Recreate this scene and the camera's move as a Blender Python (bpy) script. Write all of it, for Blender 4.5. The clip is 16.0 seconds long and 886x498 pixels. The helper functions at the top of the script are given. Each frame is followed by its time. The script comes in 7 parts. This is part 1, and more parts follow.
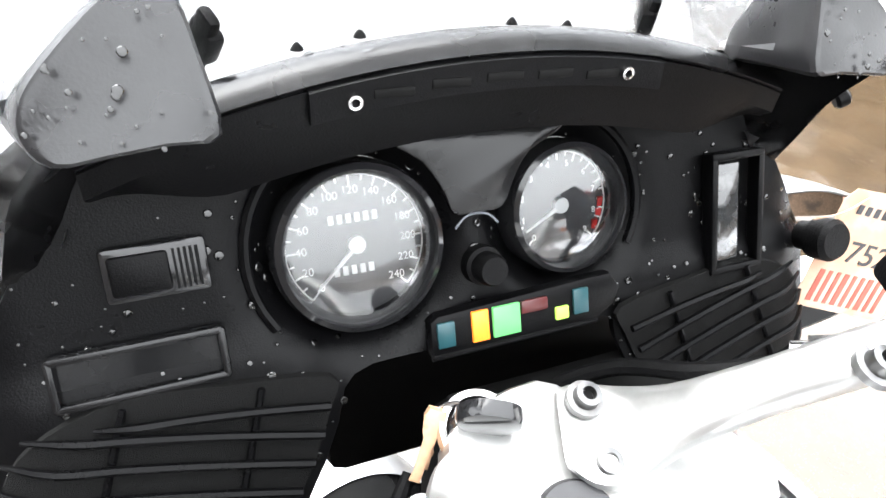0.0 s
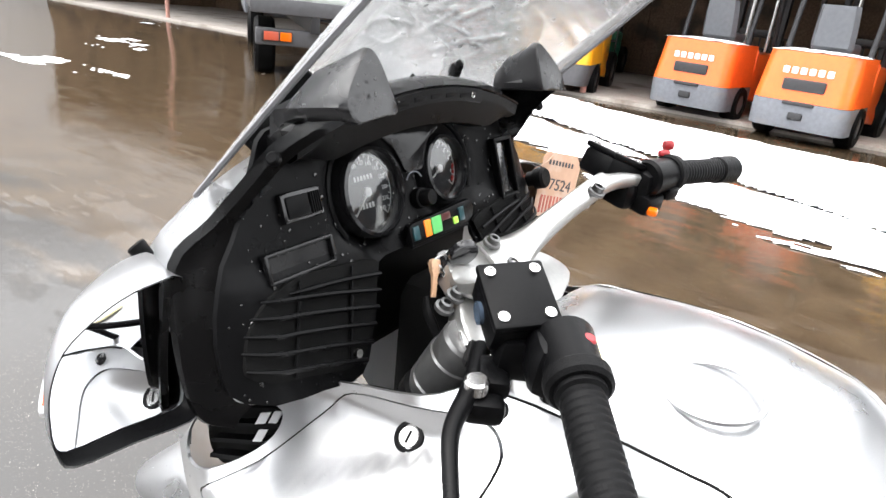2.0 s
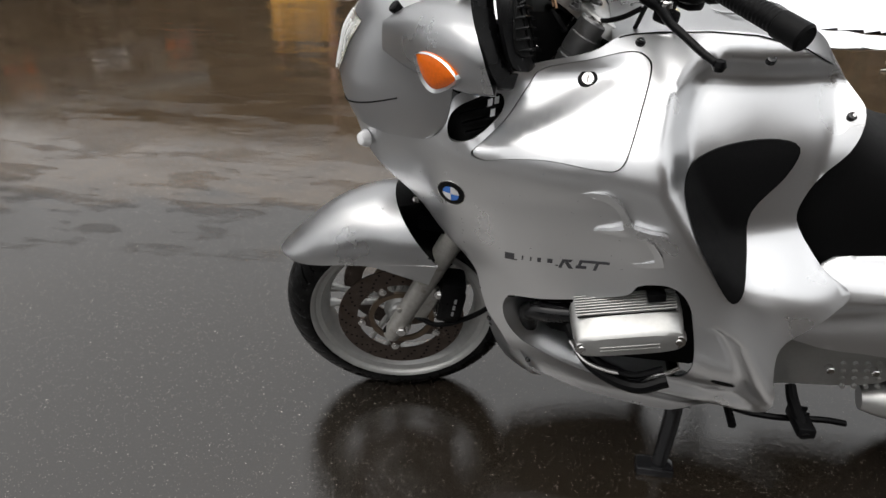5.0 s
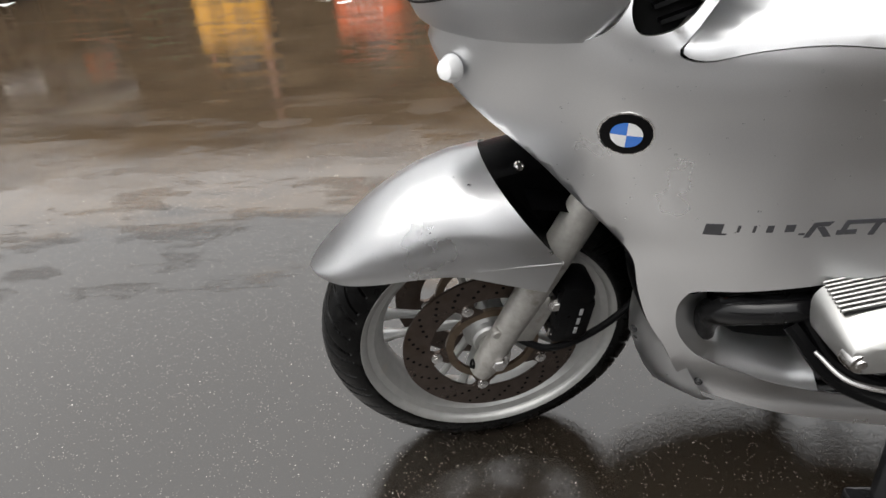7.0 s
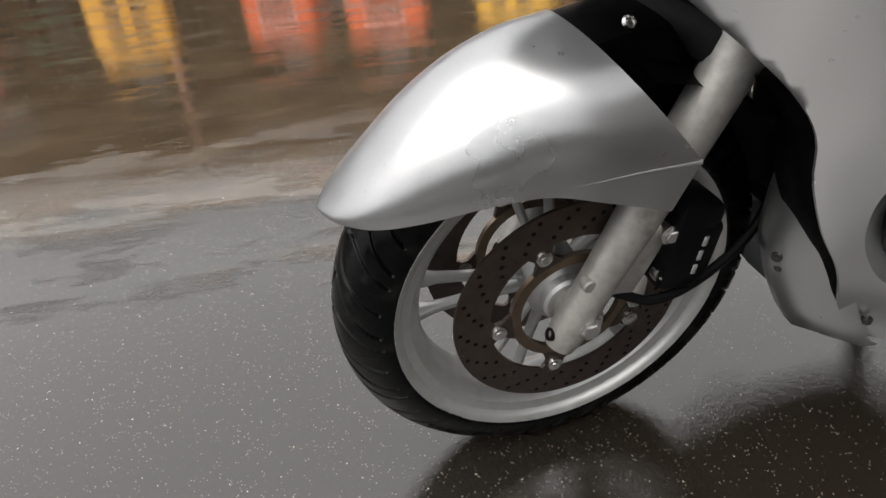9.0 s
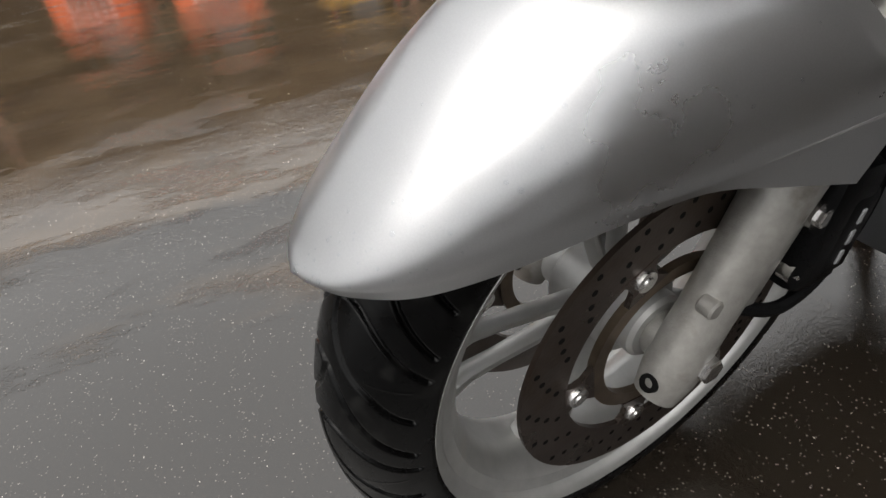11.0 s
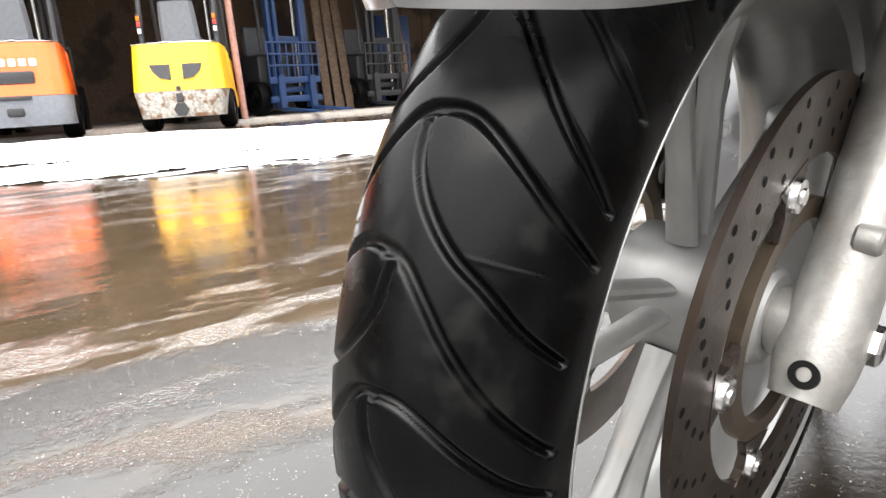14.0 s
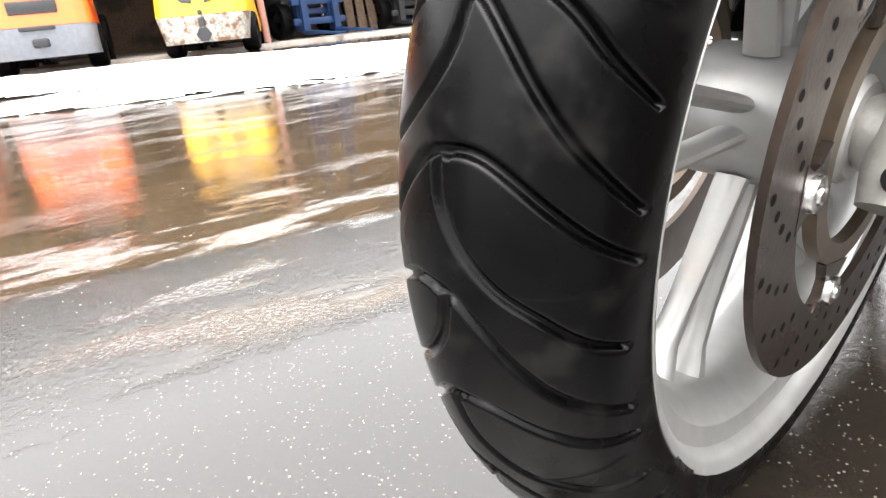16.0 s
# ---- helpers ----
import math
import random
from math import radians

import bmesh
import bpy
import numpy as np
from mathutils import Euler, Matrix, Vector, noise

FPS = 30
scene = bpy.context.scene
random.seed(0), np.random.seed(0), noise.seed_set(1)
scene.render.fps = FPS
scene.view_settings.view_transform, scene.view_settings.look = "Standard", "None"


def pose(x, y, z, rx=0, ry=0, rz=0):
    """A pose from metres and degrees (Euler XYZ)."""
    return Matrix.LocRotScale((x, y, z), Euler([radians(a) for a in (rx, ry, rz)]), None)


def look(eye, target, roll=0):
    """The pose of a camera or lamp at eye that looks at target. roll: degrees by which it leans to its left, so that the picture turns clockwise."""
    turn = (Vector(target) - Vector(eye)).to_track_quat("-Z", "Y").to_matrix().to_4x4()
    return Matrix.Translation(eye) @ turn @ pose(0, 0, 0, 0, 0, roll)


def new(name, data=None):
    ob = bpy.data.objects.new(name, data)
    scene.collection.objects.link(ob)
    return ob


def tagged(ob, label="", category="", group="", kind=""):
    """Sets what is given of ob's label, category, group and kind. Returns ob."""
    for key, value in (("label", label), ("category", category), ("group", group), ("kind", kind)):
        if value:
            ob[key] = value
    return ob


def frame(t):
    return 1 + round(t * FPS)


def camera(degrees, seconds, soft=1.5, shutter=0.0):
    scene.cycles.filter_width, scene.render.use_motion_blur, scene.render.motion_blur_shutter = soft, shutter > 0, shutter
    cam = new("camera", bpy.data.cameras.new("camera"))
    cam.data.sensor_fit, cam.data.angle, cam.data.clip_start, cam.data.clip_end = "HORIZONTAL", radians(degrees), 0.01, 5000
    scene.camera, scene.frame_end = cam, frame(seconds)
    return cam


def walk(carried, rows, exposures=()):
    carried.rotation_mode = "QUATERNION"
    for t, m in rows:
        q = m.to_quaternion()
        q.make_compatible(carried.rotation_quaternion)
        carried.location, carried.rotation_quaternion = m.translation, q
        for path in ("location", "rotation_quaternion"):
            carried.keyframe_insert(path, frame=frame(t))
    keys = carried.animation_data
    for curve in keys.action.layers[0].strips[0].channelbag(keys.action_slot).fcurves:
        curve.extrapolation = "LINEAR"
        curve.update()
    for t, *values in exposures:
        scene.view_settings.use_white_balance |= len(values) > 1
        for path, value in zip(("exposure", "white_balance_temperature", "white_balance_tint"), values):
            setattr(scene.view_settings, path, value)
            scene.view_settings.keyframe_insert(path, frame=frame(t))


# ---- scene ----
cam = camera(69.0, 16.0)
PATH = [
    (0, (-0.1841, -0.5688, 1.3691), (0.5429, 1.0422, 0.2896), 4.2),
    (0.5, (-0.274, -0.5735, 1.3764), (0.7391, 0.9016, 0.3372), 5.5),
    (1, (-0.3812, -0.5856, 1.3764), (0.8486, 0.7342, 0.3621), 6.8),
    (1.5, (-0.4973, -0.6349, 1.3795), (0.9054, 0.6144, 0.508), 6.5),
    (2, (-0.6508, -0.704, 1.3774), (0.9785, 0.3346, 0.6322), 6.6),
    (2.5, (-0.7581, -0.7161, 1.3888), (1.0499, -0.0031, 0.6777), 5.5),
    (3, (-0.8982, -0.5949, 1.3722), (0.9787, -0.201, 0.5929), 5.2),
    (3.5, (-1.0439, -0.5065, 1.3753), (0.8429, -0.1417, 0.6053), -0.4),
    (4, (-1.2356, -0.5075, 1.3453), (0.639, -0.3094, 0.4883), -4.5),
    (4.5, (-1.3612, -0.437, 1.3288), (0.4331, -0.2193, 0.3186), -2.0),
    (5, (-1.3594, -0.3434, 1.3008), (0.3823, -0.0448, 0.2213), 0.0),
    (5.2, (-1.36, -0.2833, 1.2946), (0.3778, -0.0092, 0.2037), -0.3),
    (7.3, (-0.8788, 0.0302, 0.9727), (0.879, 0.1401, -0.1151), -6.5),
    (7.5, (-0.832, 0.0696, 0.9261), (0.9321, 0.1051, -0.1565), -6.4),
    (8, (-0.7791, 0.1071, 0.8444), (1.0062, 0.0562, -0.202), -5.8),
    (8.2, (-0.7663, 0.1216, 0.8185), (1.0225, 0.054, -0.2206), -5.5),
    (10.3, (-0.5904, 0.2108, 0.7761), (1.0943, -0.0063, -0.4059), -9.6),
    (10.5, (-0.5307, 0.2175, 0.7419), (1.1495, -0.1058, -0.4235), -9.0),
    (11, (-0.4276, 0.2708, 0.7067), (1.2058, -0.1793, -0.4825), -8.8),
    (11.5, (-0.3351, 0.3305, 0.6394), (1.1179, -0.3783, -0.6533), -7.6),
    (12, (-0.2802, 0.3888, 0.5815), (1.1466, -0.5201, -0.6119), -4.3),
    (12.5, (-0.3207, 0.4144, 0.5328), (1.2076, -0.4681, -0.5487), -0.8),
    (13, (-0.3129, 0.414, 0.4697), (1.3547, -0.5513, -0.2869), -4.3),
    (13.5, (-0.3077, 0.4103, 0.4459), (1.321, -0.6938, -0.1958), -2.4),
    (14, (-0.2894, 0.3887, 0.45), (1.392, -0.7134, -0.0437), -3.6),
    (14.5, (-0.2732, 0.3912, 0.4366), (1.4336, -0.6635, -0.0716), -3.6),
    (15, (-0.2678, 0.4, 0.4117), (1.4378, -0.6218, -0.1647), -3.4),
    (15.5, (-0.2707, 0.406, 0.3962), (1.4223, -0.5923, -0.2548), -4.7),
    (16, (-0.2753, 0.4083, 0.3817), (1.409, -0.5652, -0.3252), -5.8),
]
walk(cam, [(t, look(eye, target, roll)) for t, eye, target, roll in PATH],
     [(0, 2.75, 6500, 10), (1, 2.5, 6450, 10), (2, 1.75, 6600, 11), (2.5, 1.15, 6650, 11), (3.5, 0.0, 6650, 11), (4.5, -0.25, 6700, 11), (5.2, 0.3, 6750, 11), (7.3, 0.8, 6750, 11), (8.2, 0.5, 6800, 11),
      (10.3, 1.15, 6800, 11), (11, 0.5, 6800, 11), (11.5, 0.1, 6800, 11), (12, 0.25, 6850, 11), (13, 1.3, 6850, 11), (14, 1.9, 6750, 11), (16, 2.2, 6750, 11)])
from mathutils import geometry

# ---- world, sun ----
world = bpy.data.worlds.new("world")
scene.world = world
world.use_nodes = True
wn, wl = world.node_tree.nodes, world.node_tree.links
wn.clear()
sky = wn.new("ShaderNodeTexSky")
sky.sky_type = "NISHITA"
sky.sun_disc = False
sky.sun_elevation, sky.sun_rotation = radians(68), radians(-30)
sky.air_density, sky.dust_density, sky.ozone_density = 1.0, 6.0, 1.0
pale = wn.new("ShaderNodeHueSaturation")
pale.inputs["Saturation"].default_value = 0.08
cloud = wn.new("ShaderNodeMix")
cloud.data_type = "RGBA"
cloud.inputs[0].default_value = 0.75
cloud.inputs[7].default_value = (8.6, 8.9, 9.2, 1)
back = wn.new("ShaderNodeBackground")
back.inputs["Strength"].default_value = 0.11
wout = wn.new("ShaderNodeOutputWorld")
wl.new(sky.outputs[0], pale.inputs["Color"])
wl.new(pale.outputs[0], cloud.inputs[6])
over, rise, lift = wn.new("ShaderNodeTexCoord"), wn.new("ShaderNodeSeparateXYZ"), wn.new("ShaderNodeMapRange")
lift.inputs["From Min"].default_value, lift.inputs["From Max"].default_value = 0.0, 1.0
lift.inputs["To Min"].default_value, lift.inputs["To Max"].default_value = 0.85, 1.75
shade = wn.new("ShaderNodeMix")
shade.data_type, shade.blend_type = "RGBA", "MULTIPLY"
shade.inputs[0].default_value = 1.0
wl.new(over.outputs["Generated"], rise.inputs[0])
wl.new(rise.outputs[2], lift.inputs["Value"])
wl.new(cloud.outputs[2], shade.inputs[6])
wl.new(lift.outputs[0], shade.inputs[7])
wl.new(shade.outputs[2], back.inputs["Color"])
wl.new(back.outputs[0], wout.inputs[0])
sun = new("sun", bpy.data.lights.new("sun", "SUN"))
sun.data.energy, sun.data.angle, sun.data.color = 1.5, radians(65), (1.0, 0.985, 0.96)
sun.matrix_world = look((0, 0, 10), (2.0, -3.5, 0))


# ---- materials ----
def mat(name, base, rough=0.5, metal=0.0, var=0.15, scale=40.0, bump=0.0, bscale=200.0, coat=0.0, spec=0.5, alpha=1.0, trans=0.0, emit=0.0, rvar=0.0, stain=None, sscale=4.0):
    """A surface with variation at two scales, fine relief and an optional second stain colour."""
    m = bpy.data.materials.new(name)
    m.use_nodes = True
    n, l = m.node_tree.nodes, m.node_tree.links
    b = n["Principled BSDF"]
    tc = n.new("ShaderNodeTexCoord")
    b.inputs["Roughness"].default_value = rough
    b.inputs["Metallic"].default_value = metal
    b.inputs["Specular IOR Level"].default_value = spec
    b.inputs["Coat Weight"].default_value = coat
    b.inputs["Coat Roughness"].default_value = 0.08
    b.inputs["Transmission Weight"].default_value = trans
    b.inputs["Alpha"].default_value = alpha
    if emit:
        b.inputs["Emission Color"].default_value = (*base, 1)
        b.inputs["Emission Strength"].default_value = emit
    fine, wide = n.new("ShaderNodeTexNoise"), n.new("ShaderNodeTexNoise")
    fine.inputs["Scale"].default_value, wide.inputs["Scale"].default_value = scale, sscale
    fine.inputs["Detail"].default_value, wide.inputs["Detail"].default_value = 5, 6
    for t in (fine, wide):
        l.new(tc.outputs["Object"], t.inputs["Vector"])
    ramp = n.new("ShaderNodeMapRange")
    ramp.inputs["From Min"].default_value, ramp.inputs["From Max"].default_value = 0.3, 0.7
    ramp.inputs["To Min"].default_value, ramp.inputs["To Max"].default_value = 1 - var, 1 + var
    l.new(fine.outputs[0], ramp.inputs["Value"])
    mul = n.new("ShaderNodeMix")
    mul.data_type, mul.blend_type = "RGBA", "MULTIPLY"
    mul.inputs[0].default_value = 1.0
    mul.inputs[6].default_value = (*base, 1)
    l.new(ramp.outputs[0], mul.inputs[7])
    col = mul.outputs[2]
    if stain:
        mix = n.new("ShaderNodeMix")
        mix.data_type = "RGBA"
        sr = n.new("ShaderNodeMapRange")
        sr.inputs["From Min"].default_value, sr.inputs["From Max"].default_value = stain[3], stain[3] + 0.12
        l.new(wide.outputs[0], sr.inputs["Value"])
        l.new(sr.outputs[0], mix.inputs[0])
        l.new(col, mix.inputs[6])
        mix.inputs[7].default_value = (*stain[:3], 1)
        col = mix.outputs[2]
    l.new(col, b.inputs["Base Color"])
    if rvar:
        rr = n.new("ShaderNodeMapRange")
        rr.inputs["From Min"].default_value, rr.inputs["From Max"].default_value = 0.3, 0.7
        rr.inputs["To Min"].default_value, rr.inputs["To Max"].default_value = max(rough - rvar, 0.02), rough + rvar
        l.new(wide.outputs[0], rr.inputs["Value"])
        l.new(rr.outputs[0], b.inputs["Roughness"])
    if bump:
        bn, bt = n.new("ShaderNodeBump"), n.new("ShaderNodeTexNoise")
        bt.inputs["Scale"].default_value, bt.inputs["Detail"].default_value = bscale, 4
        bn.inputs["Strength"].default_value, bn.inputs["Distance"].default_value = bump, 0.002
        l.new(tc.outputs["Object"], bt.inputs["Vector"])
        l.new(bt.outputs[0], bn.inputs["Height"])
        l.new(bn.outputs[0], b.inputs["Normal"])
    return m


SILVER = mat("silver paint", (0.68, 0.685, 0.695), 0.31, 0.94, 0.03, 900, coat=0.2, rvar=0.05, sscale=9)
SILVER_DARK = mat("grey silver plastic", (0.36, 0.37, 0.38), 0.42, 0.5, 0.05, 300, rvar=0.06)
ALU = mat("cast aluminium", (0.40, 0.40, 0.39), 0.36, 0.8, 0.04, 120, bump=0.03, bscale=500, rvar=0.08, stain=(0.42, 0.41, 0.40, 0.62), sscale=18)
ALU_DIRTY = mat("weathered aluminium", (0.34, 0.33, 0.31), 0.48, 0.65, 0.12, 90, bump=0.2, bscale=400, rvar=0.1, stain=(0.2, 0.18, 0.16, 0.6), sscale=25)
FORK_GREY = mat("grey fork tube", (0.16, 0.16, 0.16), 0.36, 0.7, 0.08, 90, rvar=0.08, stain=(0.10, 0.095, 0.09, 0.6), sscale=30)
STEEL = mat("bright steel", (0.62, 0.61, 0.6), 0.22, 1.0, 0.05, 200)
BOLT_GREY = mat("dull bolt steel", (0.14, 0.14, 0.14), 0.3, 0.95, 0.06, 150)
DISC = mat("worn brake steel", (0.085, 0.066, 0.056), 0.33, 0.85, 0.12, 60, bump=0.1, bscale=300, rvar=0.1, stain=(0.07, 0.05, 0.038, 0.55), sscale=14)
RUST = mat("heat tinted steel ring", (0.17, 0.13, 0.095), 0.35, 0.9, 0.15, 60, rvar=0.1)
BLACK = mat("black textured plastic", (0.0026, 0.0026, 0.0029), 0.32, 0, 0.2, 300, bump=0.16, bscale=900, spec=0.09, rvar=0.08, sscale=12)
BLACK_WET = mat("wet black plastic", (0.006, 0.006, 0.0065), 0.22, 0, 0.1, 300, bump=0.06, bscale=700, rvar=0.12, sscale=25, spec=0.34)
HORN = mat("wet satin plastic", (0.010, 0.010, 0.011), 0.30, 0, 0.1, 300, bump=0.05, bscale=700, rvar=0.08, sscale=25, spec=0.55)
GLOSS_BLACK = mat("gloss black", (0.012, 0.012, 0.013), 0.12, 0, 0.1, 50)
RUBBER = mat("black rubber", (0.004, 0.004, 0.0043), 0.5, 0, 0.2, 150, spec=0.08, bump=0.3, bscale=600, rvar=0.1)
TYRE = mat("tyre rubber", (0.0012, 0.0012, 0.0013), 0.28, 0, 0.25, 60, bump=0.03, bscale=500, rvar=0.14, sscale=30, spec=0.15, stain=(0.009, 0.009, 0.0085, 0.57))
SEAT = mat("seat vinyl", (0.004, 0.004, 0.0042), 0.42, 0, 0.15, 300, bump=0.25, bscale=500, rvar=0.1, spec=0.09)
MESH_CLOTH = mat("speaker mesh", (0.005, 0.005, 0.005), 0.7, 0, 0.4, 900, bump=0.6, bscale=1500, spec=0.12)
# near black: dark parts, and shade painted into gaps, holes and recesses
DARK = mat("near black parts and recess shade", (0.004, 0.004, 0.004), 0.6, 0, 0.3, 60, spec=0.1)
ORANGE_LENS = mat("orange lens", (0.72, 0.125, 0.002), 0.2, 0, 0.1, 200, coat=0.15, spec=0.25)
CLEAR = mat("clear lens", (0.92, 0.93, 0.92), 0.05, 0, 0.02, 100, trans=0.9)
REFLECTOR = mat("lamp reflector", (0.8, 0.77, 0.68), 0.12, 0.9, 0.1, 40)
MIRROR = mat("mirror glass", (0.86, 0.87, 0.88), 0.015, 1.0, 0.01, 20)
BLUE = mat("badge blue", (0.03, 0.17, 0.6), 0.2, 0, 0.05, 100, coat=0.5)
WHITE = mat("badge white", (0.75, 0.76, 0.77), 0.25, 0, 0.05, 100, coat=0.5)
INK = mat("dark lettering", (0.045, 0.045, 0.05), 0.35, 0, 0.1, 100)
DIAL = mat("dial face", (0.03, 0.03, 0.032), 0.45, 0, 0.1, 200)
DIAL_MARK = mat("dial marking", (0.8, 0.8, 0.78), 0.5, 0, 0.03, 200)
RED = mat("red plastic", (0.62, 0.03, 0.025), 0.35, 0, 0.1, 100)
DARK_RED = mat("dark red plastic", (0.28, 0.018, 0.022), 0.35, 0, 0.1, 100)
LAMP_AMBER = mat("lit amber lens", (0.95, 0.22, 0.02), 0.3, 0, 0.05, 100, emit=0.16)
LAMP_GREEN = mat("green lens", (0.08, 0.36, 0.10), 0.3, 0, 0.05, 100, emit=0.22)
LAMP_LIME = mat("lit lime lens", (0.35, 0.75, 0.08), 0.3, 0, 0.05, 100, emit=0.2)
LAMP_RED = mat("dark red lens", (0.06, 0.008, 0.008), 0.3, 0, 0.05, 100)
LAMP_TEAL = mat("unlit teal lens", (0.01, 0.05, 0.06), 0.3, 0, 0.1, 100)
BRASS = mat("worn tan key", (0.50, 0.30, 0.18), 0.5, 0.0, 0.2, 120, stain=(0.2, 0.12, 0.08, 0.55), sscale=60)
PAPER = mat("peach paper tag", (0.56, 0.35, 0.24), 0.7, 0, 0.06, 80, stain=(0.60, 0.45, 0.36, 0.5), sscale=20)
CHALK = mat("white marker", (0.6, 0.6, 0.6), 0.6, 0, 0.1, 200)
ALU_POLISHED = mat("polished bar", (0.50, 0.50, 0.49), 0.36, 0.9, 0.04, 200, rvar=0.08, sscale=30)


def glass_mat(name, tint, rough, ior=1.5, haze=0.0):
    m = bpy.data.materials.new(name)
    m.use_nodes = True
    n, l = m.node_tree.nodes, m.node_tree.links
    n.remove(n["Principled BSDF"])
    tr, gl, mx = n.new("ShaderNodeBsdfTransparent"), n.new("ShaderNodeBsdfGlossy"), n.new("ShaderNodeMixShader")
    tr.inputs[0].default_value = (*tint, 1)
    gl.inputs["Roughness"].default_value = rough
    fr = n.new("ShaderNodeFresnel")
    fr.inputs[0].default_value = ior
    l.new(fr.outputs[0], mx.inputs[0])
    l.new(tr.outputs[0], mx.inputs[1])
    l.new(gl.outputs[0], mx.inputs[2])
    out = mx.outputs[0]
    if haze:
        # a pale diffuse veil paints the sky's sheen over fine scratches and water film
        df, hz, tx, rm = n.new("ShaderNodeBsdfDiffuse"), n.new("ShaderNodeMixShader"), n.new("ShaderNodeTexNoise"), n.new("ShaderNodeMapRange")
        df.inputs[0].default_value = (0.75, 0.76, 0.77, 1)
        tx.inputs["Scale"].default_value, tx.inputs["Detail"].default_value = 35, 5
        rm.inputs["From Min"].default_value, rm.inputs["From Max"].default_value = 0.3, 0.7
        rm.inputs["To Min"].default_value, rm.inputs["To Max"].default_value = haze * 0.6, haze * 1.4
        l.new(tx.outputs[0], rm.inputs["Value"])
        l.new(rm.outputs[0], hz.inputs[0])
        l.new(out, hz.inputs[1])
        l.new(df.outputs[0], hz.inputs[2])
        out = hz.outputs[0]
    l.new(out, n["Material Output"].inputs[0])
    return m


SCREEN = glass_mat("scratched clear screen", (0.84, 0.85, 0.86), 0.10, 1.6, 0.20)
PANE = glass_mat("instrument glass", (0.90, 0.91, 0.92), 0.06, 2.1)
DROP_BRIGHT = glass_mat("rain water on paint", (0.93, 0.94, 0.95), 0.02, 1.36)
DROP = mat("rain water on plastic", (0.004, 0.004, 0.004), 0.05, 0, 0.05, 50, spec=0.7)


# ---- mesh helpers ----
def part(name, bm, material, parent=None, label="", xf=None, sharp=0.6, flat=False):
    """Link a bmesh as one mesh object under a thing or under a part."""
    if xf is not None:
        bm.transform(xf)
    bmesh.ops.recalc_face_normals(bm, faces=bm.faces)
    for f in bm.faces:
        f.smooth = not flat
    for e in bm.edges:
        if len(e.link_faces) == 2 and e.calc_face_angle(0) > sharp:
            e.smooth = False
    me = bpy.data.meshes.new(name)
    bm.to_mesh(me)
    bm.free()
    ob = new(name, me)
    me.materials.append(material)
    if parent is not None:
        ob.parent = parent
    if label:
        tagged(ob, label)
    return ob


def join(dst, src):
    me = bpy.data.meshes.new("tmp")
    src.to_mesh(me)
    src.free()
    dst.from_mesh(me)
    bpy.data.meshes.remove(me)


def box(bm, c, s, bevel=0.0, rot=(0, 0, 0), seg=2):
    t = bmesh.new()
    bmesh.ops.create_cube(t, size=1, matrix=Matrix.Diagonal((*s, 1)))
    if bevel:
        bmesh.ops.bevel(t, geom=t.edges[:], offset=bevel, segments=seg, affect="EDGES", profile=0.5)
    t.transform(pose(*c, *rot))
    join(bm, t)


def axis_matrix(p0, p1):
    p0, p1 = Vector(p0), Vector(p1)
    return Matrix.Translation(p0) @ (p1 - p0).to_track_quat("Z", "Y").to_matrix().to_4x4(), (p1 - p0).length


def lathe(bm, profile, m=Matrix(), n=32, closed=False):
    """Turn a profile of (radius, height) round z, then pose it by m."""
    rings = []
    for r, h in profile:
        if r < 1e-5:
            rings.append([bm.verts.new(m @ Vector((0, 0, h)))])
        else:
            rings.append([bm.verts.new(m @ Vector((r * math.cos(2 * math.pi * i / n), r * math.sin(2 * math.pi * i / n), h))) for i in range(n)])
    pairs = list(zip(rings, rings[1:])) + ([(rings[-1], rings[0])] if closed else [])
    for a, b in pairs:
        for i in range(n):
            j = (i + 1) % n
            if len(a) == 1 and len(b) == 1:
                continue
            if len(a) == 1:
                bm.faces.new((a[0], b[i], b[j]))
            elif len(b) == 1:
                bm.faces.new((a[i], a[j], b[0]))
            else:
                bm.faces.new((a[i], a[j], b[j], b[i]))


def cyl(bm, p0, p1, r0, r1=None, n=20, bevel=0.0):
    m, h = axis_matrix(p0, p1)
    r1 = r0 if r1 is None else r1
    if bevel:
        prof = [(0, 0), (r0 - bevel, 0), (r0, bevel), (r1, h - bevel), (r1 - bevel, h), (0, h)]
    else:
        prof = [(0, 0), (r0, 0), (r1, h), (0, h)]
    lathe(bm, prof, m, n)


def spline(pts, k=6, closed=False):
    """A Catmull-Rom curve through points of any dimension."""
    p = [np.array(q, float) for q in pts]
    n = len(p)
    out = []
    for i in range(n if closed else n - 1):
        if closed:
            a, b, c, d = p[i - 1], p[i], p[(i + 1) % n], p[(i + 2) % n]
        else:
            b, c = p[i], p[i + 1]
            a, d = (p[i - 1] if i else 2 * b - c), (p[i + 2] if i + 2 < n else 2 * c - b)
        for j in range(k):
            t = j / k
            out.append(0.5 * (2 * b + (c - a) * t + (2 * a - 5 * b + 4 * c - d) * t * t + (3 * b - a - 3 * c + d) * t ** 3))
    if not closed:
        out.append(p[-1])
    return out


